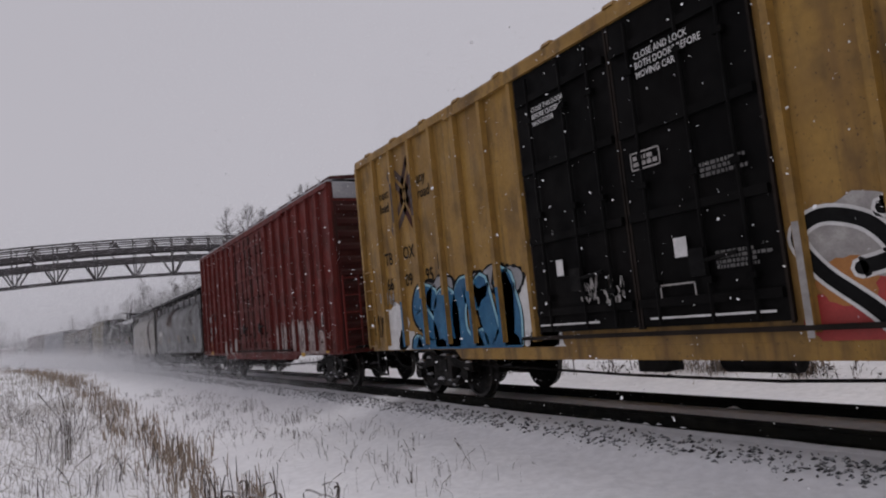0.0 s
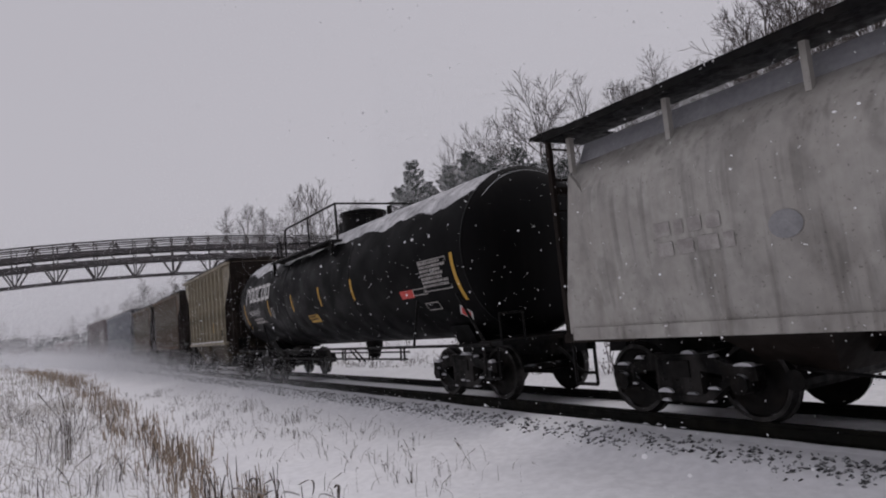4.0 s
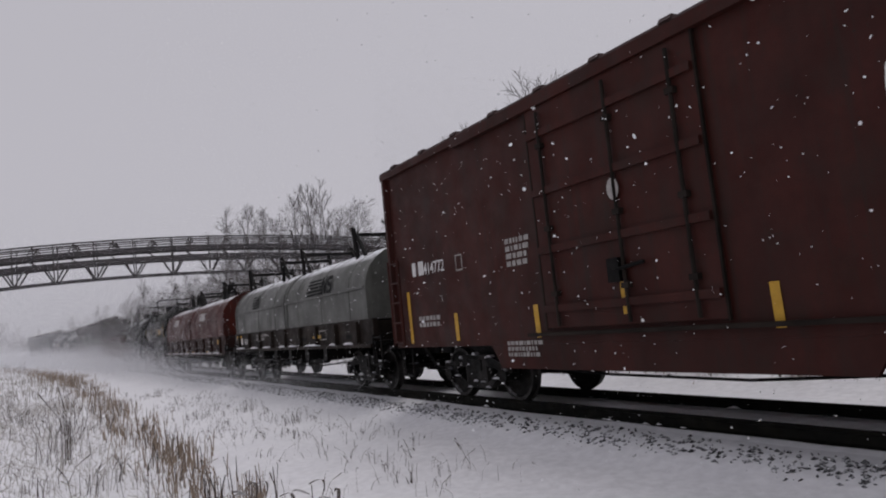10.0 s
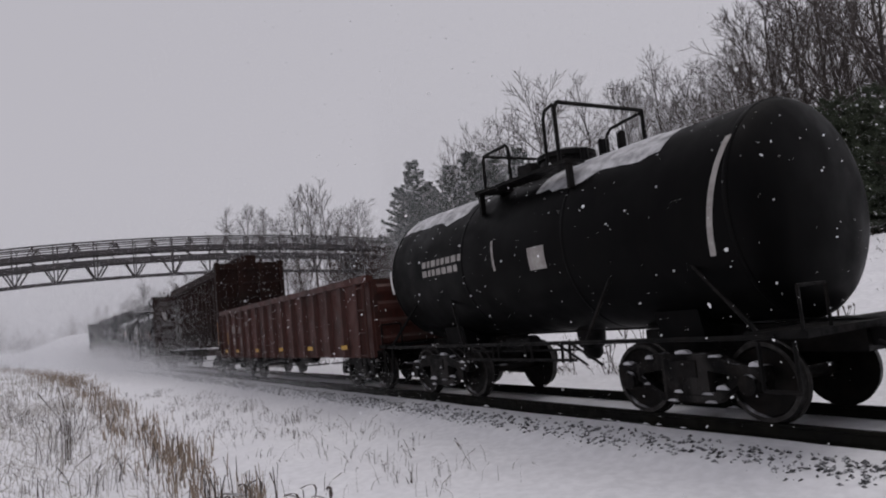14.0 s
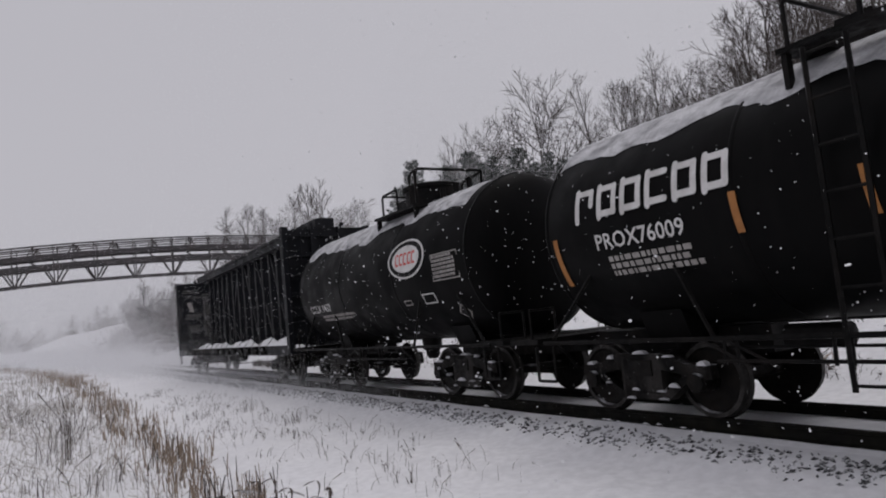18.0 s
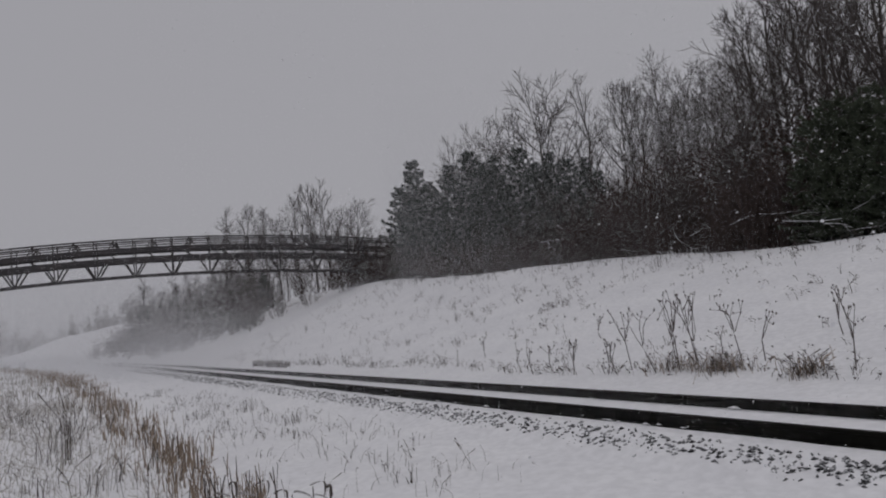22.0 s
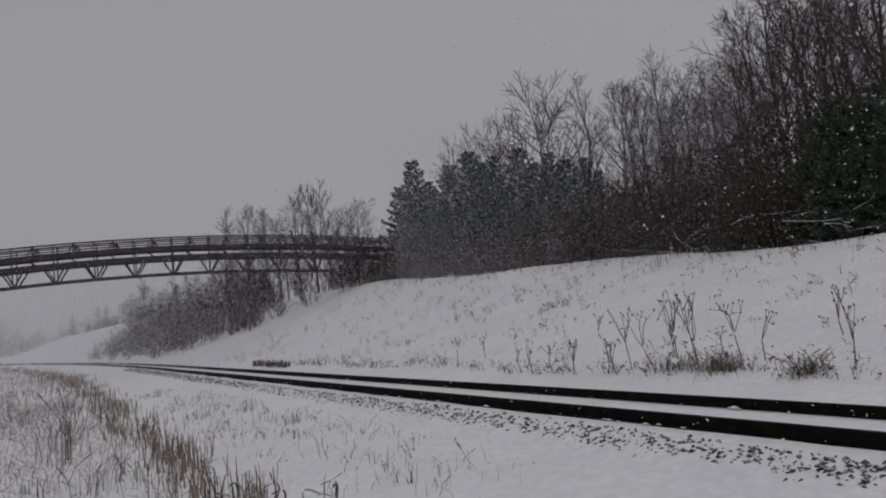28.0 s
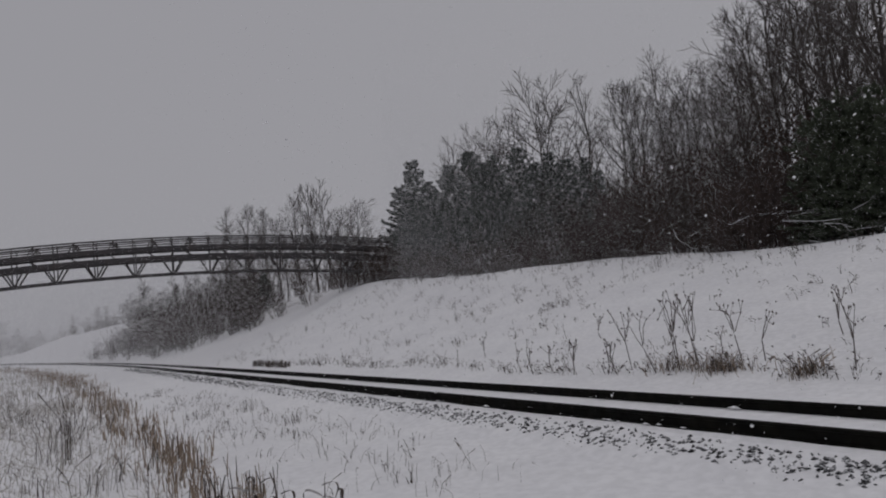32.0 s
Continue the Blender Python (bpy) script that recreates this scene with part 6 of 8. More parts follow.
# ---- paint, lettering and graffiti ----
def graffiti_yellow(car, side):
    """Blue bubble letters with dark outline, pale edge and grey cloud behind, none below the side sheet's edge."""
    def on(x, z, out=0.0):
        return side(x, max(z, 0.965), out)

    for x, z, rx, rz, k in ((-6.75, 1.35, 0.55, 0.55, 1), (-2.15, 1.42, 0.5, 0.62, 2), (-6.3, 1.0, 0.4, 0.4, 3), (-2.0, 1.0, 0.42, 0.35, 4)):
        blob(car, x, z, rx, rz, on, WHITE, 0.002, "graffiti_fill", "white sprayed ground", rough=0.14, seed=k)
    for i, x in enumerate((-5.3, -4.75, -3.6, -3.1, -2.75)):
        blob(car, x, 2.0 + 0.08 * (i % 2), 0.42, 0.25, on, BLACK, 0.003, "graffiti_cloud", "dark sprayed cloud", rough=0.1, seed=20 + i)
        blob(car, x, 2.0 + 0.08 * (i % 2), 0.36, 0.2, on, SPRAYGREY, 0.004, "graffiti_cloud", "grey sprayed cloud", rough=0.1, seed=30 + i)
    shapes = [
        [(-5.2, 1.88), (-5.6, 1.95), (-5.75, 1.65), (-5.45, 1.45), (-5.25, 1.15), (-5.55, 0.92), (-5.9, 1.0)],
        [(-4.95, 0.95), (-5.0, 1.4), (-4.85, 1.8), (-4.55, 1.75), (-4.5, 1.4), (-4.55, 0.95)],
        [(-3.75, 1.8), (-4.1, 1.95), (-4.3, 1.6), (-4.25, 1.15), (-3.95, 0.95), (-3.65, 1.05)],
        [(-3.55, 1.95), (-3.4, 1.4), (-3.25, 1.05), (-2.95, 1.2), (-2.85, 1.95)],
        [(-2.95, 2.0), (-2.75, 1.5), (-2.8, 1.0)],
    ]
    for pts in shapes:
        stroke(car, pts, 0.56, on, BLACK, 0.006, "graffiti_outline", "black sprayed outline")
    for pts in shapes:
        stroke(car, [(x + 0.03, z + 0.02) for x, z in pts], 0.46, on, PALEBLUE, 0.008, "graffiti_edge", "pale sprayed highlight")
    for pts in shapes:
        stroke(car, pts, 0.42, on, CYAN, 0.010, "graffiti_letter", "blue sprayed bubble letter")
    plate(car, -5.95, -2.55, 0.92, 1.0, on, CYAN, 0.011, "graffiti_base", "blue sprayed base line")
    # big tag over the leading half
    for x, z, rx, rz, m, k in ((2.7, 1.75, 0.75, 0.5, DULLWHITE, 5), (2.6, 1.15, 0.7, 0.35, SPRAYRED, 6), (4.2, 1.6, 1.0, 0.7, DULLWHITE, 7), (5.9, 1.5, 1.0, 0.75, SPRAYGREY, 8), (3.6, 1.05, 0.9, 0.3, SPRAYRED, 9), (2.35, 1.5, 0.28, 0.22, ORANGE, 10)):
        blob(car, x, z, rx, rz, on, m, 0.003 + 0.0004 * k, "graffiti_fill", "sprayed colour field", rough=0.12, seed=k)
    for pts in ([(2.95, 0.75), (2.6, 1.2), (2.15, 1.6), (1.95, 1.95), (2.2, 2.12), (2.6, 2.0), (2.8, 1.7), (2.5, 1.6)], [(2.75, 2.1), (3.4, 2.2), (3.2, 1.7), (3.9, 1.5)], [(4.3, 0.9), (4.2, 1.7), (4.9, 2.1), (5.3, 1.5)], [(5.7, 0.9), (6.2, 1.9), (6.7, 1.2)]):
        stroke(car, pts, 0.2, on, WHITE, 0.009, "graffiti_edge", "white sprayed edge")
        stroke(car, pts, 0.13, on, BLACK, 0.011, "graffiti_line", "black sprayed line")


def tag_scrawl(car, on, x, z, w, hgt, mat, seed, out=0.006, width=0.03):
    rng = random.Random(seed)
    for i in range(5):
        x0 = x + w * i / 5
        stroke(car, [(x0 + rng.uniform(0, w / 5), z + rng.uniform(0, hgt)) for _ in range(5)], width, on, mat, out, "graffiti_tag", "thin sprayed scrawl")


def swoosh_mark(car, on, x, z, w, hgt, mat, out=0.006):
    """A company mark, reduced to its speed lines and a slanted block pair."""
    for i in range(5):
        zz = z + hgt * (0.04 + 0.2 * i)
        plate(car, x + 0.06 * i * w / 2, x + w * 0.62, zz, zz + hgt * 0.11, on, mat, out, "company_mark", "speed-line company mark", n=2)
    stroke(car, [(x + w * 0.64, z + 0.05 * hgt), (x + w * 0.68, z + 0.95 * hgt), (x + w * 0.76, z + 0.1 * hgt), (x + w * 0.8, z + 0.95 * hgt)], w * 0.05, on, mat, out + 0.001, "company_mark", "company mark")
    stroke(car, [(x + w, z + 0.88 * hgt), (x + w * 0.88, z + 0.86 * hgt), (x + w * 0.86, z + 0.6 * hgt), (x + w * 0.97, z + 0.42 * hgt), (x + w * 0.94, z + 0.12 * hgt), (x + w * 0.84, z + 0.1 * hgt)], w * 0.05, on, mat, out + 0.001, "company_mark", "company mark")


def block_mark(car, on, x, z, w, hgt, mat, out=0.006):
    """Six rounded outlined blocks standing for a company name."""
    step = w / 6
    for i in range(6):
        a, b, t = x + i * step + step * 0.06, x + (i + 1) * step - step * 0.1, hgt * 0.2
        stroke(car, [(a + t / 2, z), (a + t / 2, z + hgt)], t, on, mat, out, "company_mark", "white company mark block")
        stroke(car, [(a + t / 2, z + hgt - t / 2), (b - t / 2, z + hgt - t / 2)], t, on, mat, out + 0.0005, "company_mark")
        if i != 0:
            stroke(car, [(a + t / 2, z + t / 2), (b - t / 2, z + t / 2)], t, on, mat, out + 0.001, "company_mark")
        if i != 3:
            stroke(car, [(b - t / 2, z + hgt * (0.45 if i == 0 else 0.1)), (b - t / 2, z + hgt * 0.92)], t, on, mat, out + 0.0015, "company_mark")


def stripe(car, on, x, z0, z1, w=0.1, mat=None, slant=0.05):
    plate(car, x, x + w, z0, z1, on, mat or SAFETY, 0.006, "reflector_stripe", "yellow reflective stripe", slant=-slant)


# yellow boxcar
car, h, on = YB
graffiti_yellow(car, on)
for pts, m in (([(-6.42, 4.5), (-6.0, 4.2), (-5.85, 3.95), (-6.12, 3.65), (-6.42, 3.4)], MUTED), ([(-5.6, 4.6), (-5.9, 4.1), (-5.88, 3.85), (-5.55, 3.4)], OXIDE_DARK)):
    stroke(car, pts, 0.34, on, m, 0.004, "emblem_arm", "curved emblem arm")
    stroke(car, pts, 0.07, on, YELLOW, 0.006, "emblem_arm", "yellow emblem stripe")
letters(car, "next\nload", -7.02, 4.08, 0.28, on, BLACK)
letters(car, "any\nroad", -5.36, 4.1, 0.29, on, BLACK)
for x, z, t in ((-7.0, 2.7, "TB"), (-6.17, 2.74, "OX"), (-7.0, 2.18, "66"), (-6.17, 2.2, "09"), (-5.34, 2.22, "95")):
    letters(car, t, x, z, 0.36, on, BLACK)
rib_on = flat_on(-1.53 - 0.097)
for x in even(-7.95, -2.15, 8)[2:7]:
    plate(car, x - 0.036, x + 0.036, 1.02, 1.92, rib_on, CYAN, 0.002, "graffiti_letter", "blue sprayed post")
for x in even(2.0, 7.95, 8)[:4]:
    plate(car, x - 0.036, x + 0.036, 1.0, 2.1, rib_on, DULLWHITE, 0.002, "graffiti_fill", "sprayed post")
for x in even(-7.95, -2.15, 8)[2:4]:
    plate(car, x - 0.036, x + 0.036, 3.5, 4.3, rib_on, MUTED, 0.002, "emblem_arm", "painted post")
outline(car, -4.85, -4.6, 2.4, 2.7, 0.03, on, BLACK)
dn = flat_on(-1.53 - 0.108)
letters(car, "CLOSE THIS DOOR\nBEFORE CLOSING\nMAIN DOOR", -1.6, 4.28, 0.1, dn, WHITE, 0.8, out=0.03)
letters(car, "CLOSE AND LOCK\nBOTH DOORS BEFORE\nMOVING CAR", 0.37, 4.3, 0.115, dn, WHITE, 0.8, out=0.03)
plate(car, -1.47, -1.33, 1.93, 2.15, dn, WHITE, name="placard", label="white placard")
plate(car, 0.57, 0.75, 1.93, 2.15, dn, WHITE, name="placard", label="white placard")
outline(car, 0.1, 0.55, 3.02, 3.24, 0.02, dn, DULLWHITE)
bars(car, 0.14, 3.14, 2, 0.38, 0.05, dn, DULLWHITE, 3)
bars(car, 1.05, 2.85, 3, 0.6, 0.04, dn, FADED, 4)
bars(car, 1.1, 1.9, 4, 0.6, 0.035, dn, FADED, 5)
outline(car, 0.3, 0.8, 1.48, 1.65, 0.02, dn, DULLWHITE)
tag_scrawl(car, dn, -1.05, 1.45, 0.35, 0.42, DULLWHITE, 6)
tag_scrawl(car, dn, -0.6, 1.45, 0.35, 0.42, DULLWHITE, 7)
for a, b in ((-1.95, -0.75), (0.1, 1.7)):
    plate(car, a, b, 1.26, 1.285, dn, WHITE, name="scuffed_edge", label="worn white door edge")
tag_scrawl(car, on, -7.8, 1.2, 0.5, 0.5, BLACK, 8)
tag_scrawl(car, on, -7.4, 1.85, 0.7, 0.35, SPRAYGREY, 9)

# oxide boxcar
car, h, on = RB
letters(car, "NS", -6.9, 2.28, 0.34, on, WHITE)
letters(car, "471", -6.85, 1.8, 0.34, on, WHITE)
letters(car, "327", -6.0, 1.8, 0.34, on, WHITE)
plate(car, -5.95, -5.5, 2.3, 2.56, on, BLACK, name="patch", label="black repair patch")
bars(car, -7.0, 1.6, 2, 0.75, 0.08, on, DULLWHITE, 11)
outline(car, -6.98, -6.32, 1.25, 1.36, 0.025, on, ORANGE)
plate(car, -6.95, -6.55, 0.9, 1.05, on, SAFETY, name="reflector_panel", label="yellow reflective panel")
plate(car, 6.6, 6.98, 0.92, 1.1, on, SAFETY, name="reflector_panel", label="yellow reflective panel")
outline(car, 6.62, 7.0, 1.6, 1.95, 0.03, on, WHITE)
plate(car, 6.65, 6.97, 1.63, 1.92, on, BLACK, 0.004, name="patch", label="black data panel")
outline(car, 6.55, 7.12, 1.27, 1.38, 0.025, on, WHITE)
letters(car, "CLOSE DOORS\nBEFORE MOVING", 0.75, 4.6, 0.12, flat_on(-1.53 - 0.065), DULLWHITE, 0.8)
SCUFF = surf("scuffed_white_spray", (0.45, 0.41, 0.39), (0.24, 0.16, 0.15), 3.5, 0.7, bump=0.05, dirt=(0.11, 0.035, 0.03), dirt_scale=5, dirt_amount=0.75)
LINE = surf("dark_spray", (0.025, 0.014, 0.013), (0.015, 0.01, 0.01), 5, 0.6, bump=0.05)
for i, (a, b, z0, z1) in enumerate(((2.6, 3.23, 0.94, 1.86), (3.35, 3.93, 0.96, 1.86), (4.14, 4.82, 0.98, 1.93), (4.78, 5.25, 0.88, 1.81), (5.25, 5.73, 0.88, 1.79), (5.6, 6.28, 0.9, 1.83), (6.3, 6.75, 0.9, 1.5))):
    m, w2, k = (a + b) / 2, (b - a) / 2, 0.0012 * i
    rng = random.Random(60 + i)
    blob(car, m, z1 - w2 * 0.9, w2 + 0.03, w2 * 0.95 + 0.03, on, LINE, 0.004 + k, "graffiti_outline", "dark sprayed outline", rough=0.04, seed=70 + i)
    plate(car, a - 0.025, b + 0.025, z0, z1 - w2 * 0.8, on, LINE, 0.0042 + k, "graffiti_outline", "dark sprayed outline", n=2)
    blob(car, m, z1 - w2 * 0.9, w2, w2 * 0.95, on, SCUFF, 0.0046 + k, "graffiti_letter", "faded white sprayed letter", rough=0.05, seed=80 + i)
    plate(car, a, b, z0 + 0.01, z1 - w2 * 0.8, on, SCUFF, 0.0047 + k, "graffiti_letter", "faded white sprayed letter", n=2)
    pts = [(m - w2 * 0.45, z0 + 0.05), (m - w2 * rng.uniform(0.3, 0.5), z1 - 0.4), (m + w2 * 0.1, z1 - 0.22), (m + w2 * 0.4, z1 - 0.42), (m + w2 * rng.uniform(0.0, 0.4), z0 + 0.2)]
    stroke(car, pts, 0.035, on, LINE, 0.0052 + k, "graffiti_line", "dark sprayed line")
    stroke(car, [(m - w2 * 0.2, z0 + 0.3), (m + w2 * 0.5, z0 + rng.uniform(0.25, 0.45))], 0.05, on, OXIDE_DARK, 0.0054 + k, "graffiti_line", "dark sprayed line")
plate(car, 4.35, 4.62, 1.55, 1.72, on, BLACK, 0.012, "patch", "black stencil block")
plate(car, 4.3, 4.72, 0.95, 1.22, on, OXIDE, 0.012, "patch", "bare oxide patch")
plate(car, 2.72, 3.0, 1.2, 1.3, on, SAFETY, 0.012, "reflector_panel", "yellow reflective panel")
plate(car, 4.85, 5.15, 0.83, 0.94, on, SAFETY, 0.014, "reflector_panel", "yellow reflective panel")
for i in range(4):
    x = -4.1 + i * 0.5
    blob(car, x, 1.15 + 0.1 * (i % 2), 0.3, 0.26, on, DULLWHITE, 0.004 + 0.0005 * i, "graffiti_fill", "faded white sprayed patch", rough=0.25, seed=40 + i)
plate(car, -3.75, -3.3, 1.15, 1.45, on, OXIDE_DARK, 0.008, name="patch", label="dark vent panel")
for x in even(2.25, 7.8, 8)[1:6]:
    plate(car, x - 0.036, x + 0.036, 1.0, 1.7, rib_on, SCUFF, 0.002, "graffiti_fill", "faded sprayed post")
bars(car, 4.4, 2.6, 8, 0.16, 0.05, on, FAINTRED, 12)
bars(car, 6.6, 3.0, 6, 0.16, 0.05, on, FAINTRED, 13)
tag_scrawl(car, on, -7.1, 2.9, 0.6, 0.35, FAINTRED, 14, width=0.02)
tag_scrawl(car, on, -6.0, 1.25, 0.6, 0.3, FAINTRED, 15, width=0.02)
part("end_fascia", box(bmesh.new(), h + 0.013, h + 0.03, -1.46, 1.46, 4.72, 5.2), ROOFGREY, car, "pale galvanised end fascia")
for x, t in ((-6.88, 2.26), (-6.9, 1.77), (-6.05, 1.77)):
    plate(car, x, x + 0.66, t - 0.01, t + 0.27, on, BLACK, 0.003, "patch", "black number patch")

# grey covered hopper
car, h, on = C1
STAIN = surf("rust_stain", (0.04, 0.015, 0.011), (0.022, 0.011, 0.009), 5, 0.85)
FAINT = surf("orange_rust_run", (0.13, 0.062, 0.036), (0.1, 0.07, 0.055), 7, 0.85, dirt=(0.17, 0.165, 0.16), dirt_scale=6, dirt_amount=0.8)
# a broad stain below the roof, its lower edge running out in streaks
rng = random.Random(88)
for i in range(22):
    k = i / 21
    x = -2.3 + 1.55 * k
    low = 2.62 + 0.3 * abs(k - 0.45) + rng.uniform(-0.1, 0.12)
    plate(car, x, x + 0.09, low - rng.uniform(0.1, 0.32), low + 0.2, on, FAINT, 0.002 + 0.0001 * i, "rust_run", "orange rust run", slant=0.5, n=5)
    plate(car, x, x + 0.1, low, 3.56, on, STAIN, 0.003 + 0.0002 * i, "rust_stain", "dark rust below the roof", slant=0.5, n=8)
for i in range(34):
    # drips and chips near the leading end and under the board brackets
    x = rng.uniform(4.5, 5.55) if i < 26 else rng.uniform(-5.5, 4.0)
    z = rng.uniform(2.35, 3.4) if i < 26 else rng.uniform(3.2, 3.5)
    blob(car, x, z, rng.uniform(0.02, 0.06), rng.uniform(0.05, 0.16), on, STAIN, 0.003 + 0.0001 * i, "rust_chip", "dark rust chip", n=9, rough=0.25, seed=100 + i)
for z in (1.52, 2.02):
    plate(car, -5.9, 5.7, z, z + 0.014, on, bpy.data.materials["dark_end_grey"], 0.003, "weld_seam", "dark lengthwise seam", n=1)
plate(car, -5.35, -3.45, 2.02, 2.3, on, WHITE, 0.003, "patch", "white repainted number patch")
letters(car, "AEX  7271  893"[5:9], -5.2, 2.06, 0.24, on, BLACK)
bars(car, -4.3, 2.06, 1, 0.8, 0.22, on, BLACK, 15)
for x, z in ((-5.05, 1.6), (-2.0, 1.6), (1.3, 1.58), (5.6, 1.5)):
    stripe(car, on, x, z, z + 0.38, 0.09, slant=0.5)
plate(car, 3.6, 3.93, 1.55, 1.85, on, BLACK, 0.005, "patch", "black data panel")
plate(car, 3.97, 4.3, 1.55, 1.85, on, BLACK, 0.005, "patch", "black data panel")
plate(car, 4.34, 4.48, 1.68, 1.84, on, DULLWHITE, 0.005, "placard", "white placard")
bars(car, 1.9, 1.8, 1, 0.5, 0.08, on, BLACK, 17)

# light covered hopper
car, h, on = C2
blob(car, -2.0, 2.1, 0.18, 0.14, on, SPRAYGREY, 0.004, "patch", "grey smudge")
bars(car, -3.6, 2.2, 2, 1.1, 0.16, on, DULLWHITE, 18)
stripe(car, on, 2.0, 1.55, 1.95)
for i in range(12):
    blob(car, 3.55 + 0.05 * math.sin(i), 1.5 + i * 0.17, 0.42, 0.2, on, bpy.data.materials["rust_stain"], 0.003 + 0.0003 * i, "rust_stain", "brown stain on the body end", rough=0.1, seed=60 + i)

# long black tank car
car, h, on = T1
block_mark(car, on, -6.8, 2.66, 2.85, 0.5, WHITE)
letters(car, "PROX 92117", -6.45, 2.2, 0.26, on, WHITE)
bars(car, -6.1, 2.02, 2, 1.3, 0.08, on, DULLWHITE, 19)
for x, z0, z1 in ((-7.05, 1.75, 2.65), (-4.2, 2.1, 2.6), (-1.85, 2.1, 2.6), (0.42, 2.12, 2.62), (2.6, 2.12, 2.62), (7.2, 1.75, 2.65)):
    stripe(car, on, x, z0, z1, 0.1)
plate(car, -0.85, -0.1, 1.68, 1.92, on, SAFETY, 0.005, "placard", "yellow panel")
bars(car, -0.8, 1.84, 2, 0.6, 0.06, on, BLACK, 20, out=0.007)
outline(car, 5.95, 7.0, 2.02, 2.62, 0.02, on, DULLWHITE)
bars(car, 6.0, 2.54, 7, 0.95, 0.05, on, DULLWHITE, 21)
plate(car, 4.95, 5.5, 1.95, 2.12, on, SIGNRED, 0.005, "placard", "faded red placard")
outline(car, 5.5, 6.05, 1.98, 2.12, 0.02, on, DULLWHITE)
outline(car, 5.75, 6.25, 1.62, 1.8, 0.02, on, DULLWHITE)
outline(car, -3.95, -3.75, 2.1, 2.35, 0.025, on, WHITE)
blob(car, 6.9, 1.47, 0.2, 0.2, on, WHITE, 0.005, "hazard_placard", "white diamond hazard placard", n=4)
blob(car, 6.9, 1.47, 0.15, 0.15, on, SIGNRED, 0.006, "hazard_placard", "red diamond hazard placard", n=4)

# beige hopper
car, h, on = H1
plate(car, -3.15, -2.85, 2.7, 2.98, on, WHITE, name="patch", label="white stencil patch")
letters(car, "IT", -3.12, 2.74, 0.26, on, BLACK)
plate(car, -2.55, -2.25, 2.7, 2.98, on, WHITE, name="patch", label="white stencil patch")
letters(car, "LX", -2.52, 2.74, 0.26, on, BLACK)
letters(car, "441", -3.3, 2.33, 0.26, on, BLACK)
letters(car, "210", -2.6, 2.33, 0.26, on, BLACK)
for i, (x, z, r) in enumerate(((-0.75, 2.2, 0.2), (-0.92, 2.1, 0.13), (-0.58, 2.08, 0.14), (-0.75, 2.38, 0.11), (-0.85, 2.28, 0.12), (-0.62, 2.28, 0.11))):
    blob(car, x, z, r, r, on, GREENPAINT, 0.004 + 0.0005 * i, "emblem", "dark green leaf emblem", n=9, rough=0.3, seed=70 + i)
for x in (-1.4, -0.05, 1.22, 2.6):
    stripe(car, on, x, 1.8, 2.25, 0.08)
stripe(car, on, 3.25, 1.5, 2.5, 0.1)
bars(car, 1.35, 2.18, 4, 0.45, 0.06, on, FADED, 22)
bars(car, -3.0, 1.95, 2, 0.4, 0.07, on, FADED, 23)
plate(car, 2.65, 2.95, 1.65, 1.9, on, BLACK, name="patch", label="black data panel")

for i in range(9):
    x = -3.37 + i * 0.749
    bm = prism(bmesh.new(), [(-1.62, 1.421), (-1.503, 1.421), (-1.503, 1.475), (-1.59, 1.45)], "x", x + 0.05, x + 0.7)
    part("snow_ledge", bm, SNOW, car, "snow caught on the lower chord")

# two weathered hoppers
RUSTRUN = surf("brown_rust_run", (0.1, 0.048, 0.024), (0.15, 0.115, 0.085), 3, 0.85, dirt=(0.19, 0.17, 0.14), dirt_scale=2.5, dirt_amount=0.8)
for (car, h, on), last in ((H2, "54"), (H3, "55")):
    for a, b in ((-3.61, -3.02), (-2.87, -2.27), (-2.12, -1.53)):
        plate(car, a, b, 1.78, 2.6, on, PATCHGREY, 0.003, "patch", "grey repainted number patch")
    letters(car, "MW", -3.56, 2.14, 0.3, on, BLACK)
    letters(car, "30", -3.5, 1.82, 0.3, on, BLACK)
    letters(car, "CX", -2.8, 2.16, 0.3, on, BLACK)
    letters(car, "06", -2.75, 1.84, 0.3, on, BLACK)
    letters(car, last, -1.98, 1.98, 0.32, on, BLACK)
    stripe(car, on, -3.62, 1.45, 1.95, 0.08, ORANGE)
    stripe(car, on, -1.5, 1.45, 1.9, 0.08, ORANGE)
    plate(car, -3.53, -3.1, 1.42, 1.7, on, DULLWHITE, 0.004, "patch", "white weight stencil")
    bars(car, -3.49, 1.58, 2, 0.32, 0.07, on, BLACK, 24, out=0.007)
    if last == "55":
        plate(car, -2.84, -2.42, 1.42, 1.72, on, WHITE, 0.004, "patch", "white weight stencil")
        bars(car, -2.8, 1.6, 2, 0.3, 0.07, on, BLACK, 25, out=0.007)
    rng = random.Random(int(last))
    for i in range(40):
        x = rng.uniform(-3.3, 3.5)
        if min(abs((x + 3.67) % 0.735), abs((x + 3.67) % 0.735 - 0.735)) < 0.12:
            continue
        top_z = rng.choice((4.02, 4.02, rng.uniform(2.6, 3.8)))
        plate(car, x, x + rng.uniform(0.02, 0.09), top_z - rng.uniform(0.5, 1.9), top_z, on, RUSTRUN if rng.random() < 0.85 else STAIN, 0.001 + 0.00004 * i, "rust_run", "rust run down the side", n=2)
    outline(car, -0.85, -0.55, 1.5, 1.72, 0.02, on, BLACK)
    plate(car, 3.1, 3.3, 1.75, 1.9, on, WHITE, 0.004, "patch", "white placard")

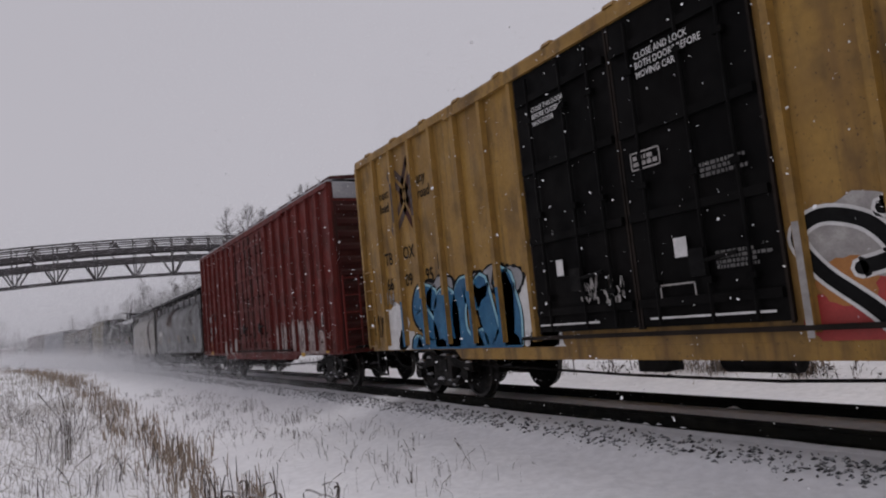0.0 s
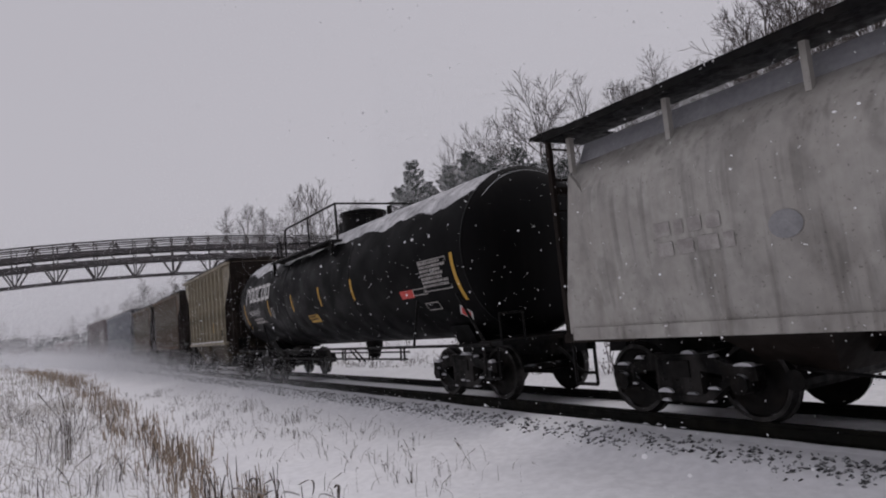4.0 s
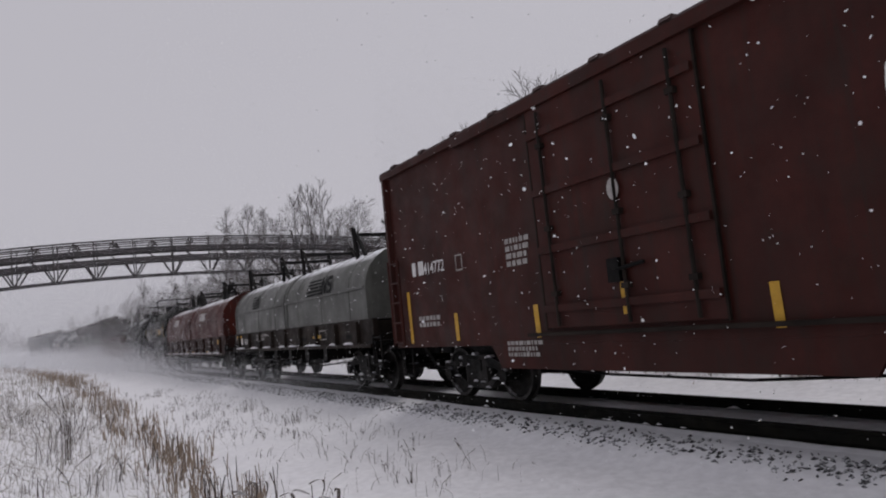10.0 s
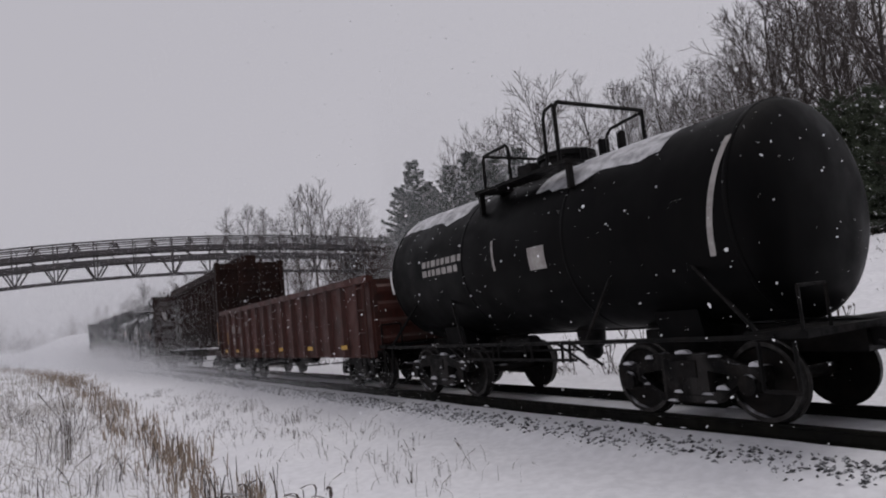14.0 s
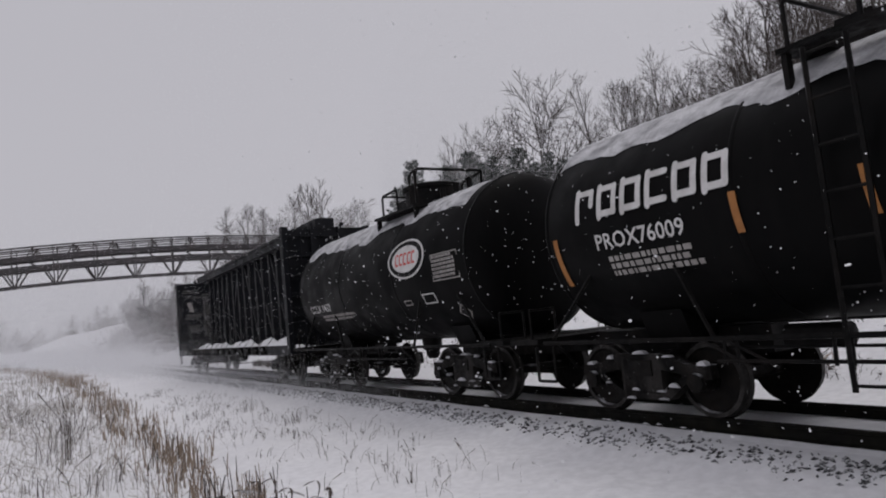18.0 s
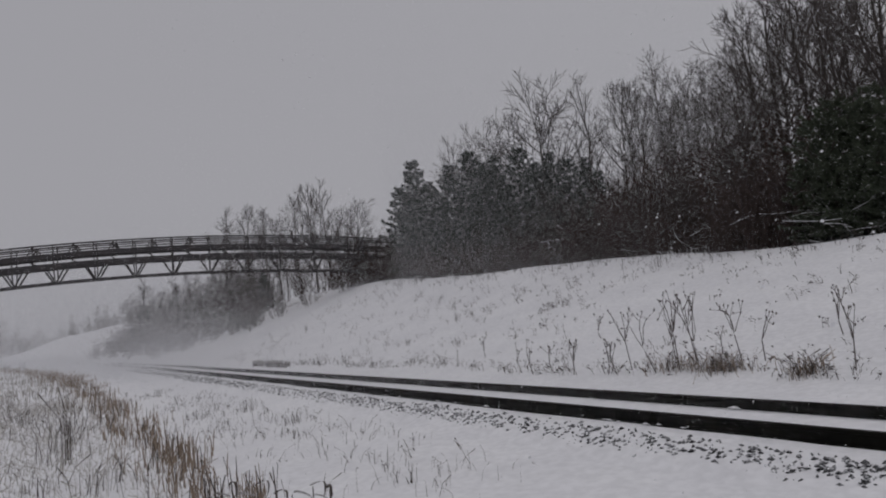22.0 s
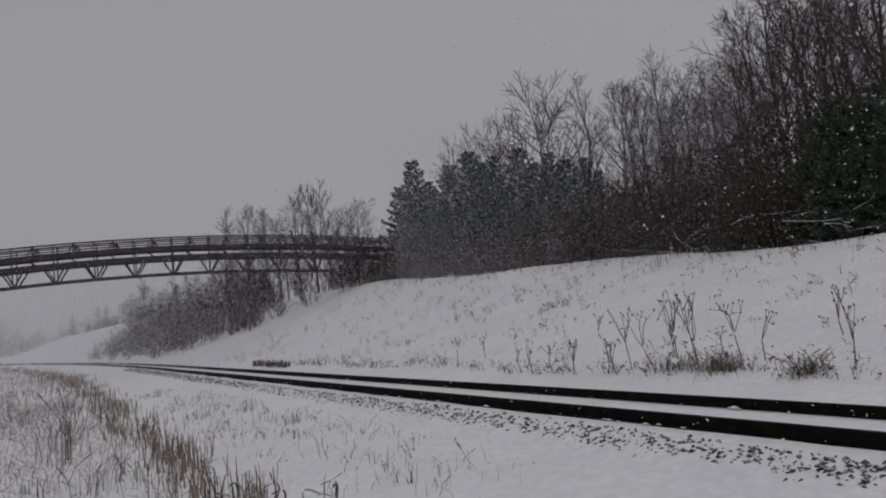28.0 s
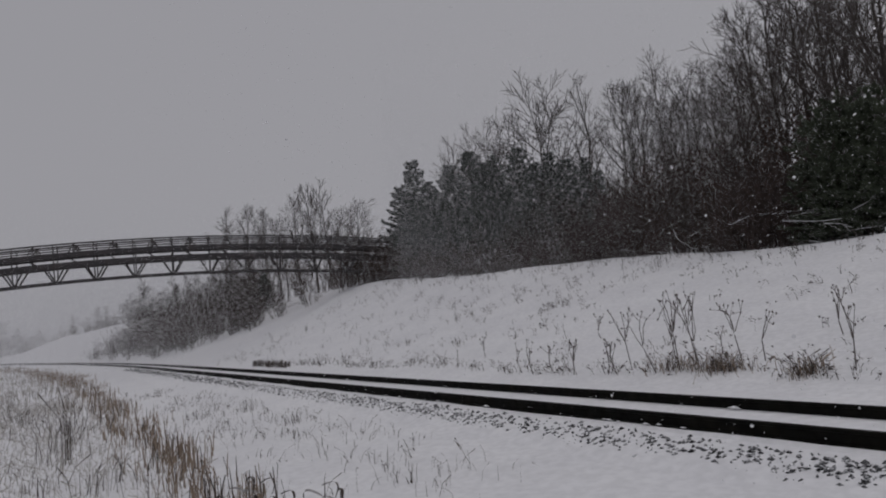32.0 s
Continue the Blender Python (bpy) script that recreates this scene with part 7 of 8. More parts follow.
# blue-grey hopper
car, h, on = H4
letters(car, "PL", -6.55, 1.82, 0.3, on, BLACK)
letters(car, "CX", -5.95, 1.82, 0.3, on, BLACK)
letters(car, "43", -5.15, 1.82, 0.3, on, BLACK)
letters(car, "938", -4.6, 1.82, 0.3, on, BLACK)
for x in (-6.55, -5.7, -5.0, -4.3):
    bars(car, x, 1.62, 2, 0.4, 0.06, on, BLACK, int(30 + x))
outline(car, -3.74, -3.5, 1.84, 2.06, 0.02, on, BLACK)
for x in (-2.55, -0.05, 2.5, 6.6):
    stripe(car, on, x, 1.26, 1.72, 0.1, ORANGE)
plate(car, -0.6, -0.3, 1.6, 1.64, on, SIGNRED, name="marking", label="faint red stencil")
plate(car, 4.35, 4.62, 1.5, 1.85, on, WHITE, name="placard", label="white routing card")
bars(car, 4.38, 1.75, 3, 0.2, 0.06, on, BLACK, 33, out=0.007)
bars(car, 3.6, 1.65, 4, 0.5, 0.05, on, BLACK, 34)

# brown boxcar
car, h, on = K1
stroke(car, [(4.1, 3.36), (3.45, 3.3), (3.35, 3.2), (3.35, 2.85), (3.45, 2.75), (4.0, 2.78), (4.12, 2.9), (4.15, 3.3), (4.25, 3.4), (4.4, 3.3), (4.85, 2.85), (5.0, 2.8), (5.08, 2.95), (5.08, 3.55)], 0.13, on, WHITE, 0.006, "company_mark", "white looping company mark")
bars(car, 3.45, 2.4, 1, 1.55, 0.2, on, WHITE, 41, "text_line", "white painted text line")
letters(car, "414772", -5.05, 2.36, 0.3, on, WHITE)
bars(car, -5.5, 2.36, 1, 0.3, 0.26, on, WHITE, 42)
outline(car, -3.9, -3.68, 2.3, 2.58, 0.025, on, DULLWHITE)
for x, z0, z1 in ((-5.8, 1.08, 2.08), (-4.1, 1.1, 1.58), (-1.85, 1.1, 1.58), (1.95, 1.1, 1.56), (3.85, 1.1, 1.58), (5.75, 1.08, 2.08)):
    stripe(car, on, x, z0, z1, 0.11, slant=0.02)
stripe(car, flat_on(-1.6), 0.0, 1.35, 1.75, 0.08, slant=0.02)
bars(car, -5.4, 1.5, 2, 0.8, 0.08, on, DULLWHITE, 43)
bars(car, -2.4, 2.55, 4, 0.6, 0.08, on, DULLWHITE, 44)
bars(car, 4.9, 2.05, 6, 0.75, 0.06, on, DULLWHITE, 45)
outline(car, 4.65, 5.12, 1.35, 1.75, 0.03, on, WHITE)
bars(car, -2.6, 1.0, 3, 0.9, 0.06, on, DULLWHITE, 46)
plate(car, 4.3, 4.42, 1.08, 1.2, on, SIGNRED, name="marking", label="small red stencil")
blob(car, 0.1, 2.9, 0.1, 0.14, flat_on(-1.64), DULLWHITE, 0.002, "marking", "white ring mark", n=14)

# coil cars
car, h, on = L1
swoosh_mark(car, on, 1.95, 2.42, 1.95, 0.45, BLACK)
swoosh_mark(car, on, -3.7, 2.42, 0.95, 0.45, BLACK)
sill = flat_on(-1.5)
plate(car, 0.2, 0.62, 1.76, 1.88, on, SAFETY, 0.006, "placard", "yellow panel")
letters(car, "169783", -4.9, 1.26, 0.26, sill, WHITE)
bars(car, -5.3, 1.26, 1, 0.3, 0.22, sill, WHITE, 51)
plate(car, -5.9, -5.2, 1.5, 1.58, sill, SAFETY, name="reflector_panel", label="yellow reflective panel")
plate(car, 2.4, 3.0, 1.3, 1.38, sill, SAFETY, name="reflector_panel", label="yellow reflective panel")
bars(car, -3.2, 1.48, 2, 1.2, 0.08, sill, DULLWHITE, 52)
outline(car, 2.9, 3.4, 1.25, 1.5, 0.025, sill, DULLWHITE)
car, h, on = L2
swoosh_mark(car, on, 2.3, 2.36, 1.4, 0.42, WHITE)
swoosh_mark(car, on, -4.5, 2.36, 1.4, 0.42, WHITE)
letters(car, "628263", -4.2, 1.28, 0.3, sill, WHITE)
letters(car, "CR", -4.85, 1.28, 0.3, sill, WHITE)
for x in (-6.7, -4.3, -1.3, 0.25, 3.6):
    plate(car, x + 0.2, x + 0.55, 0.98, 1.07, sill, SAFETY, name="reflector_panel", label="yellow reflective panel")
plate(car, -0.3, 0.25, 1.74, 1.86, on, SAFETY, 0.006, "placard", "yellow panel")
plate(car, 6.09, 6.42, 1.34, 1.53, sill, SAFETY, 0.006, "placard", "yellow panel")
outline(car, 4.32, 4.72, 1.25, 1.5, 0.02, sill, WHITE)
letters(car, "G52A", 5.02, 1.37, 0.17, sill, DULLWHITE)
bars(car, -2.4, 1.5, 2, 1.0, 0.07, sill, DULLWHITE, 53)
bars(car, -0.9, 1.7, 2, 0.4, 0.07, on, DULLWHITE, 54)
bars(car, 5.75, 2.0, 2, 0.75, 0.07, on, DULLWHITE, 55)
blob(car, 0.1, 1.43, 0.12, 0.12, sill, DULLWHITE, 0.004, "marking", "white ring mark", n=16)

# dark green tank car
car, h, on = T2
letters(car, "GATX 223", -3.6, 2.3, 0.26, on, WHITE)
bars(car, -3.5, 2.1, 2, 1.7, 0.07, on, DULLWHITE, 56)
for x, z0, z1 in ((-4.05, 1.9, 2.8), (-2.85, 2.2, 2.6), (-1.5, 2.2, 2.62), (0.92, 2.15, 2.6), (1.85, 2.17, 2.6), (3.66, 1.9, 2.82)):
    stripe(car, on, x, z0, z1, 0.1)
plate(car, 2.0, 2.55, 2.2, 2.5, on, SAFETY, 0.005, "placard", "yellow panel")
bars(car, 1.05, 2.52, 4, 0.5, 0.06, on, DULLWHITE, 57)
bars(car, 2.65, 2.55, 5, 0.95, 0.05, on, DULLWHITE, 58)
tag_scrawl(car, on, 0.85, 1.55, 0.55, 0.3, WHITE, 59, width=0.045)
tag_scrawl(car, on, 1.5, 1.5, 0.65, 0.25, WHITE, 60, width=0.045)
outline(car, 2.5, 2.95, 1.68, 1.95, 0.025, on, DULLWHITE)
plate(car, 3.0, 3.2, 1.72, 1.9, on, DULLWHITE, 0.005, "placard", "white placard")


def head_on(h, head, r, cz):
    """Maps (y, z) onto the leading dished head."""
    def at(y, z, out=0.0):
        q = min(0.98, math.hypot(y, z - cz) / r)
        return (h - head + head * math.sqrt(1 - q * q) + out, y, z)
    return at


front = head_on(h, 0.36, 1.3, 2.43)
letters(car, "GATX 221", -0.5, 3.0, 0.2, front, DULLWHITE, 0.9, out=0.02)
bars(car, -0.5, 2.85, 2, 1.0, 0.06, front, DULLWHITE, 90, out=0.02)
bars(car, -0.45, 2.6, 1, 0.75, 0.06, front, DULLWHITE, 91, out=0.02)
blob(car, -0.55, 2.2, 0.08, 0.055, front, SNOW, 0.02, "snow_patch", "snow stuck to the tank head", n=14, rough=0.3, seed=92)
# second black tank car
car, h, on = T3
plate(car, 0.55, 0.95, 2.1, 2.45, on, DULLWHITE, 0.005, "placard", "pale green placard")
stripe(car, on, -4.2, 2.1, 2.6, 0.08, WHITE)
stripe(car, on, -0.4, 2.2, 2.7, 0.06, DULLWHITE)
bars(car, -2.8, 2.5, 2, 1.6, 0.12, on, DULLWHITE, 61)
plate(car, 3.75, 3.83, 1.9, 3.3, on, DULLWHITE, 0.006, "white_band", "slanting white line", slant=0.2)

# gondola
car, h, on = G1
letters(car, "5451", -4.8, 1.7, 0.3, on, DULLWHITE)
bars(car, -5.65, 1.7, 1, 0.55, 0.28, on, DULLWHITE, 62)
for x in (-6.4, -4.68, -2.05, 0.6, 3.2, 5.6):
    plate(car, x, x + 0.38, 1.0, 1.1, flat_on(-1.62), SAFETY, name="reflector_panel", label="yellow reflective panel")
stripe(car, on, -6.38, 1.32, 1.76, 0.07)
bars(car, -5.5, 1.4, 2, 0.3, 0.08, on, DULLWHITE, 63)
bars(car, -4.4, 1.45, 3, 0.35, 0.07, on, DULLWHITE, 64)
bars(car, -3.8, 2.0, 2, 0.6, 0.05, on, DULLWHITE, 65)


def beam_print(c, number, words):
    """Lettering on the sill and on the inner face of the trailing bulkhead."""
    car, h, on = c
    for x, t in number:
        plate(car, x - 0.06, x + 0.52, 0.88, 1.12, on, BLACK, 0.003, "patch", "black number panel")
        letters(car, t, x, 0.91, 0.22, on, WHITE)
    bars(car, -3.6, 1.04, 2, 0.9, 0.07, on, DULLWHITE, 66)
    xf = -h + 0.12 + 0.1

    def face(y, z, out=0.0):
        return (xf + out, y, z)
    for (y, z, rows, w, hh), k in zip(((-1.15, 4.25, 2, 0.75, 0.08), (-1.05, 2.95, 3, 0.85, 0.07), (-0.95, 2.35, 4, 0.6, 0.07), (0.5, 4.25, 2, 0.6, 0.07), (0.55, 3.2, 5, 0.5, 0.06), (0.6, 2.3, 3, 0.4, 0.06), (-0.15, 4.0, 18, 0.3, 0.09)), range(70, 80)):
        bars(car, y, z, rows, w, hh, face, FADED, k, label="rows of stencilled loading instructions")
    letters(car, words, -1.0, 3.85, 0.2, face, FADED)
    plate(car, -0.85, -0.62, 3.15, 3.65, face, DULLWHITE, 0.005, "pictogram", "white loading pictogram", slant=-0.25)
    if c is B1:
        plate(car, 9.3, 9.37, 1.25, 2.24, flat_on(-1.452), ORANGE, 0.004, "marking", "yellow stripe on the end post")


beam_print(B1, ((-6.45, "UCRY"), (-5.4, "873"), (-4.45, "809")), "WARNING")
beam_print(B2, ((-7.25, "NOKL"), (-6.1, "732"), (-5.45, "339")), "WARNING")

# last two tank cars
car, h, on = T4
block_mark(car, on, -4.0, 2.62, 2.5, 0.42, WHITE)
letters(car, "PROX76009", -3.66, 2.2, 0.29, on, WHITE, 0.98)
bars(car, -3.5, 2.02, 3, 1.5, 0.07, on, DULLWHITE, 81)
for x, z0, z1 in ((-4.45, 1.75, 2.45), (-1.55, 2.1, 2.55), (-0.2, 2.05, 2.52), (3.9, 1.75, 2.6)):
    stripe(car, on, x, z0, z1, 0.09, ORANGE)
bars(car, 2.2, 2.6, 8, 0.95, 0.05, on, DULLWHITE, 82)
front = head_on(h, 0.4, 1.44, 2.53)
bars(car, -0.1, 3.15, 1, 0.8, 0.14, front, WHITE, 92, out=0.02)
bars(car, 0.15, 2.95, 3, 0.5, 0.06, front, DULLWHITE, 93, out=0.02)
outline(car, 2.5, 2.95, 1.6, 2.0, 0.02, on, DULLWHITE)
car, h, on = T5
blob(car, 2.14, 2.76, 0.78, 0.4, on, WHITE, 0.005, "sign_oval", "white oval rim", n=36)
blob(car, 2.14, 2.76, 0.72, 0.36, on, BLACK, 0.006, "sign_oval", "black oval band", n=36)
blob(car, 2.14, 2.76, 0.58, 0.27, on, WHITE, 0.007, "sign_oval", "white oval", n=36)
for i in range(5):
    x = 1.72 + i * 0.175
    stroke(car, [(x + 0.11, 2.86), (x + 0.02, 2.85), (x + 0.02, 2.67), (x + 0.11, 2.66)], 0.045, on, SIGNRED, 0.009, "sign_mark", "red sign mark")
letters(car, "CCLX 1437", -3.78, 1.95, 0.29, on, WHITE, 1.04)
bars(car, -3.1, 1.78, 2, 2.2, 0.07, on, DULLWHITE, 83)
outline(car, 3.15, 4.1, 2.2, 2.7, 0.02, on, DULLWHITE)
bars(car, 3.2, 2.62, 6, 0.85, 0.05, on, DULLWHITE, 84)
outline(car, 2.52, 3.0, 1.78, 2.0, 0.025, on, WHITE)
outline(car, 1.7, 2.0, 1.8, 1.92, 0.02, on, DULLWHITE)
blob(car, 3.67, 1.5, 0.2, 0.2, on, DULLWHITE, 0.005, "hazard_placard", "white diamond hazard placard", n=4)
blob(car, 3.67, 1.5, 0.16, 0.16, on, BLACK, 0.006, "hazard_placard", "black diamond", n=4)


# ---- weeds, grass and ballast ----
rw = random.Random(77)


def seedhead_weed(x, y, height, heads, lean=0.0):
    """Tall dead weed: a forked stem with dark cone-shaped seed heads."""
    rng = random.Random(int(x * 100) + int(y * 1000))
    top = thing("dried_weed", "tall dead brown weed with dark seed heads", "weed", "weeds on the slope", m=pose(x, y, ground_z(x, y) - 0.05, 0, 0, 0))
    bm = bmesh.new()
    tips = []
    lean += rng.uniform(-0.22, 0.06)
    fork = Vector((lean * height * 0.5, rng.uniform(-0.1, 0.1), height * rng.uniform(0.28, 0.5)))
    tube(bm, (0, 0, -0.05), fork, 0.013, 5, 0.01)
    part("stem", bm, DEADWEED, top)
    for i in range(int(heads * 0.5) + 1):
        bm = bmesh.new()
        a = rng.uniform(0, 6.28)
        r = height * rng.uniform(0.04, 0.26)
        mid = fork + Vector((math.cos(a) * r * 0.45, math.sin(a) * r * 0.45, (height - fork.z) * rng.uniform(0.25, 0.55)))
        bend = mid + Vector((math.cos(a + 0.6) * r * 0.35, math.sin(a + 0.6) * r * 0.35, (height - mid.z) * rng.uniform(0.3, 0.5)))
        tip = Vector((lean * height + math.cos(a) * r, math.sin(a) * r, height * rng.uniform(0.6, 1.0)))
        tube(bm, fork.lerp(mid, rng.uniform(0.0, 0.3)), mid, 0.009, 4, 0.007)
        tube(bm, mid, bend, 0.007, 4, 0.006)
        tube(bm, bend, tip, 0.006, 4, 0.004)
        tips.append(tip)
        for q in range(rng.randint(0, 2)):
            side = bend + Vector((rng.gauss(0, 0.09), rng.gauss(0, 0.09), rng.uniform(0.05, 0.22)))
            tube(bm, mid.lerp(bend, rng.uniform(0.4, 1.0)), side, 0.005, 4, 0.004)
            tips.append(side)
        part("branch", bm, DEADWEED, top)
    head = shared("seed_head", lambda: meshed("seed_head", lathe(bmesh.new(), [(0, 0.008), (0.012, 0.02), (0.04, 0.022), (0.065, 0.014), (0.085, 0.004)], 7, axis="z"), DEADWEED, True))
    for tip in tips:
        put("seed_head", head, top, m=pose(*tip, rng.uniform(-25, 25), rng.uniform(-25, 25)) @ Matrix.Diagonal((0.75, 0.75, rng.uniform(0.45, 0.8), 1)))
    return top


for x, y, hg, n, ln in ((-9.41, 3.61, 1.56, 7, 0.05), (-9.88, 4.12, 1.54, 8, 0.0), (-9.74, 3.41, 1.73, 8, -0.06), (-10.16, 3.2, 1.48, 5, -0.12), (-11.16, 3.51, 1.39, 8, -0.05), (-11.3, 3.21, 0.92, 5, -0.2),
                        (-12.8, 3.21, 0.89, 4, -0.1), (-8.81, 4.15, 1.25, 6, -0.12), (-8.32, 4.16, 1.01, 5, 0.06), (-6.35, 3.62, 1.1, 5, 0.05), (-7.5, 5.48, 0.95, 4, -0.08), (-14.97, 3.32, 0.84, 5, -0.05),
                        (-14.35, 3.21, 0.86, 4, 0.03), (-11.72, 3.28, 0.75, 5, 0.08), (-9.52, 4.49, 0.6, 3, -0.02), (-13.74, 3.38, 0.65, 3, -0.08), (-14.74, 6.08, 0.73, 4, -0.03), (-25.3, 7.76, 0.98, 1, -0.02),
                        (-13.2, 3.6, 0.7, 3, 0.1), (-10.6, 4.3, 0.9, 4, 0.1), (-5.6, 4.6, 0.9, 3, 0.0), (-18.0, 4.2, 0.7, 2, 0.0), (-8.0, 6.6, 0.8, 4, 0.0)):
    seedhead_weed(x, y, hg, n, ln)


def blades(name, label, category, mat, spots, height, width, lean=0.25, group="", parent=None):
    """Grass: thin bent blades, three faces each, in one mesh."""
    rng = random.Random(len(spots))
    verts, faces = [], []
    for x, y, k in spots:
        z = ground_z(x, y)
        hgt = height * k * rng.uniform(0.6, 1.15)
        a = rng.uniform(0, 6.28)
        dx, dy = math.cos(a), math.sin(a)
        b = rng.uniform(0, lean) * hgt
        ba = rng.uniform(0, 6.28)
        bx, by = math.cos(ba) * b, math.sin(ba) * b
        w = width * rng.uniform(0.6, 1.3)
        i = len(verts)
        verts += [(x - dx * w, y - dy * w, z - 0.03), (x + dx * w, y + dy * w, z - 0.03), (x + bx * 0.35 + dx * w * 0.8, y + by * 0.35 + dy * w * 0.8, z + hgt * 0.6),
                  (x + bx * 0.35 - dx * w * 0.8, y + by * 0.35 - dy * w * 0.8, z + hgt * 0.6), (x + bx + dx * w * 0.5, y + by + dy * w * 0.5, z + hgt), (x + bx - dx * w * 0.5, y + by - dy * w * 0.5, z + hgt * 0.96)]
        faces += [(i, i + 1, i + 2, i + 3), (i + 3, i + 2, i + 4, i + 5)]
    return tagged(bulk(name, verts, faces, mat), label, category, group, "stuff")


def line_spots(n, x0, x1, d, spread, k0=1.0, k1=1.0, power=1.6):
    out = []
    for i in range(n):
        f = rw.random() ** power
        x = x0 + (x1 - x0) * f
        out.append((x, track_y(x) + d + rw.gauss(0, spread), k0 + (k1 - k0) * f))
    return out


def clumped(n, x0, x1, y0, y1, clumps, r):
    out = []
    centres = [(rw.uniform(x0, x1), rw.uniform(y0, y1)) for _ in range(clumps)]
    for i in range(n):
        cx, cy = rw.choice(centres)
        x = cx + rw.gauss(0, r)
        out.append((x, cy + rw.gauss(0, r), rw.uniform(0.6, 1.2)))
    return out


ditch = []
for i in range(150):
    f = rw.random() ** 1.5
    cx = -8.5 - 62 * f
    cy = track_y(cx) - 5.85 + rw.gauss(0, 0.26 + 0.5 * f)
    for j in range(int(8 + 13 * f)):
        ditch.append((cx + rw.gauss(0, 0.25 + f * 0.8), cy + rw.gauss(0, 0.12 + f * 0.2), rw.uniform(0.7, 1.1)))
blades("ditch_reeds", "tan dead reeds along the snowy ditch", "reeds", STRAW, ditch, 0.4, 0.011, 0.4)
blades("ditch_reeds", "grey-brown broken reed stalks along the ditch", "reeds", DEADWEED, line_spots(300, -8.5, -60, -5.85, 0.35), 0.46, 0.009, 0.3)
blades("ditch_reeds", "distant tan reeds on the curve", "reeds", STRAW, line_spots(1000, -55, -190, -6.5, 0.9, power=1.0), 0.6, 0.03, 0.3)
blades("verge_grass", "sparse pale dead grass poking through snow", "grass", PALEGRASS, clumped(6500, -34, -3.4, -13.5, -6.5, 640, 0.45), 0.3, 0.0045, 2.0)
blades("verge_grass", "thin brown dead stalks in the snow", "grass", DEADWEED, clumped(450, -45, -5, -12, -6.3, 90, 0.4), 0.5, 0.005, 0.9)
blades("verge_grass", "distant dead grass in snow", "grass", PALEGRASS, clumped(3600, -110, -34, -26, -6.8, 200, 1.0), 0.45, 0.016, 0.8)
blades("verge_grass", "fine dead stalks on the snow beside the track", "grass", DEADWEED, clumped(480, -26, -5.5, -4.9, -2.6, 66, 0.2), 0.22, 0.0042, 1.2)
def forbs(name, label, spots, seed, mat):
    """Small withered plants: leaning stems that fork, with scraps of leaf, in one mesh."""
    rng = random.Random(seed)
    verts, faces = [], []

    def stalk(p, q, w):
        a = rng.uniform(0, 3.14)
        dx, dy = math.cos(a) * w, math.sin(a) * w
        i = len(verts)
        verts.extend([(p[0] - dx, p[1] - dy, p[2]), (p[0] + dx, p[1] + dy, p[2]), (q[0] + dx * 0.6, q[1] + dy * 0.6, q[2]), (q[0] - dx * 0.6, q[1] - dy * 0.6, q[2])])
        faces.append((i, i + 1, i + 2, i + 3))

    for x, y, hgt in spots:
        z = ground_z(x, y) - 0.03
        for k in range(rng.randint(1, 4)):
            h = hgt * rng.uniform(0.4, 1.1)
            lx, ly = rng.gauss(-0.12, 0.35) * h, rng.gauss(0, 0.3) * h
            b = (x + rng.gauss(0, 0.06), y + rng.gauss(0, 0.06), z)
            m = (b[0] + lx * 0.4, b[1] + ly * 0.4, z + h * 0.55)
            t = (b[0] + lx, b[1] + ly, z + h * rng.uniform(0.75, 1.0))
            w = 0.006 + 0.004 * rng.random()
            stalk(b, m, w)
            stalk(m, t, w * 0.8)
            for e in range(rng.randint(0, 3)):
                f = rng.random()
                o = tuple(m[c] + (t[c] - m[c]) * f for c in range(3))
                e2 = (o[0] + rng.gauss(0, 0.3) * h, o[1] + rng.gauss(0, 0.3) * h, o[2] + rng.uniform(-0.05, 0.3) * h)
                stalk(o, e2, w * 0.7)
                if rng.random() < 0.6:
                    i = len(verts)
                    r = rng.uniform(0.012, 0.034)
                    verts.extend([(e2[0] - r, e2[1], e2[2]), (e2[0], e2[1] + r * 0.5, e2[2] - r * 0.6), (e2[0] + r, e2[1], e2[2] + r * 0.4), (e2[0], e2[1] - r * 0.5, e2[2] + r * 0.7)])
                    faces.append((i, i + 1, i + 2, i + 3))
    return tagged(bulk(name, verts, faces, mat), label, "weeds", kind="stuff")


def scattered(n, x0, x1, y0, y1, clumps, r, h0, h1):
    """Spots that gather round a few centres, some alone."""
    centres = [(rw.uniform(x0, x1), rw.uniform(y0, y1)) for _ in range(clumps)]
    out = []
    for i in range(n):
        if rw.random() < 0.3:
            out.append((rw.uniform(x0, x1), rw.uniform(y0, y1), rw.uniform(h0, h1) * 0.8))
        else:
            cx, cy = rw.choice(centres)
            out.append((cx + rw.gauss(0, r * 1.6), cy + rw.gauss(0, r), rw.uniform(h0, h1)))
    return out


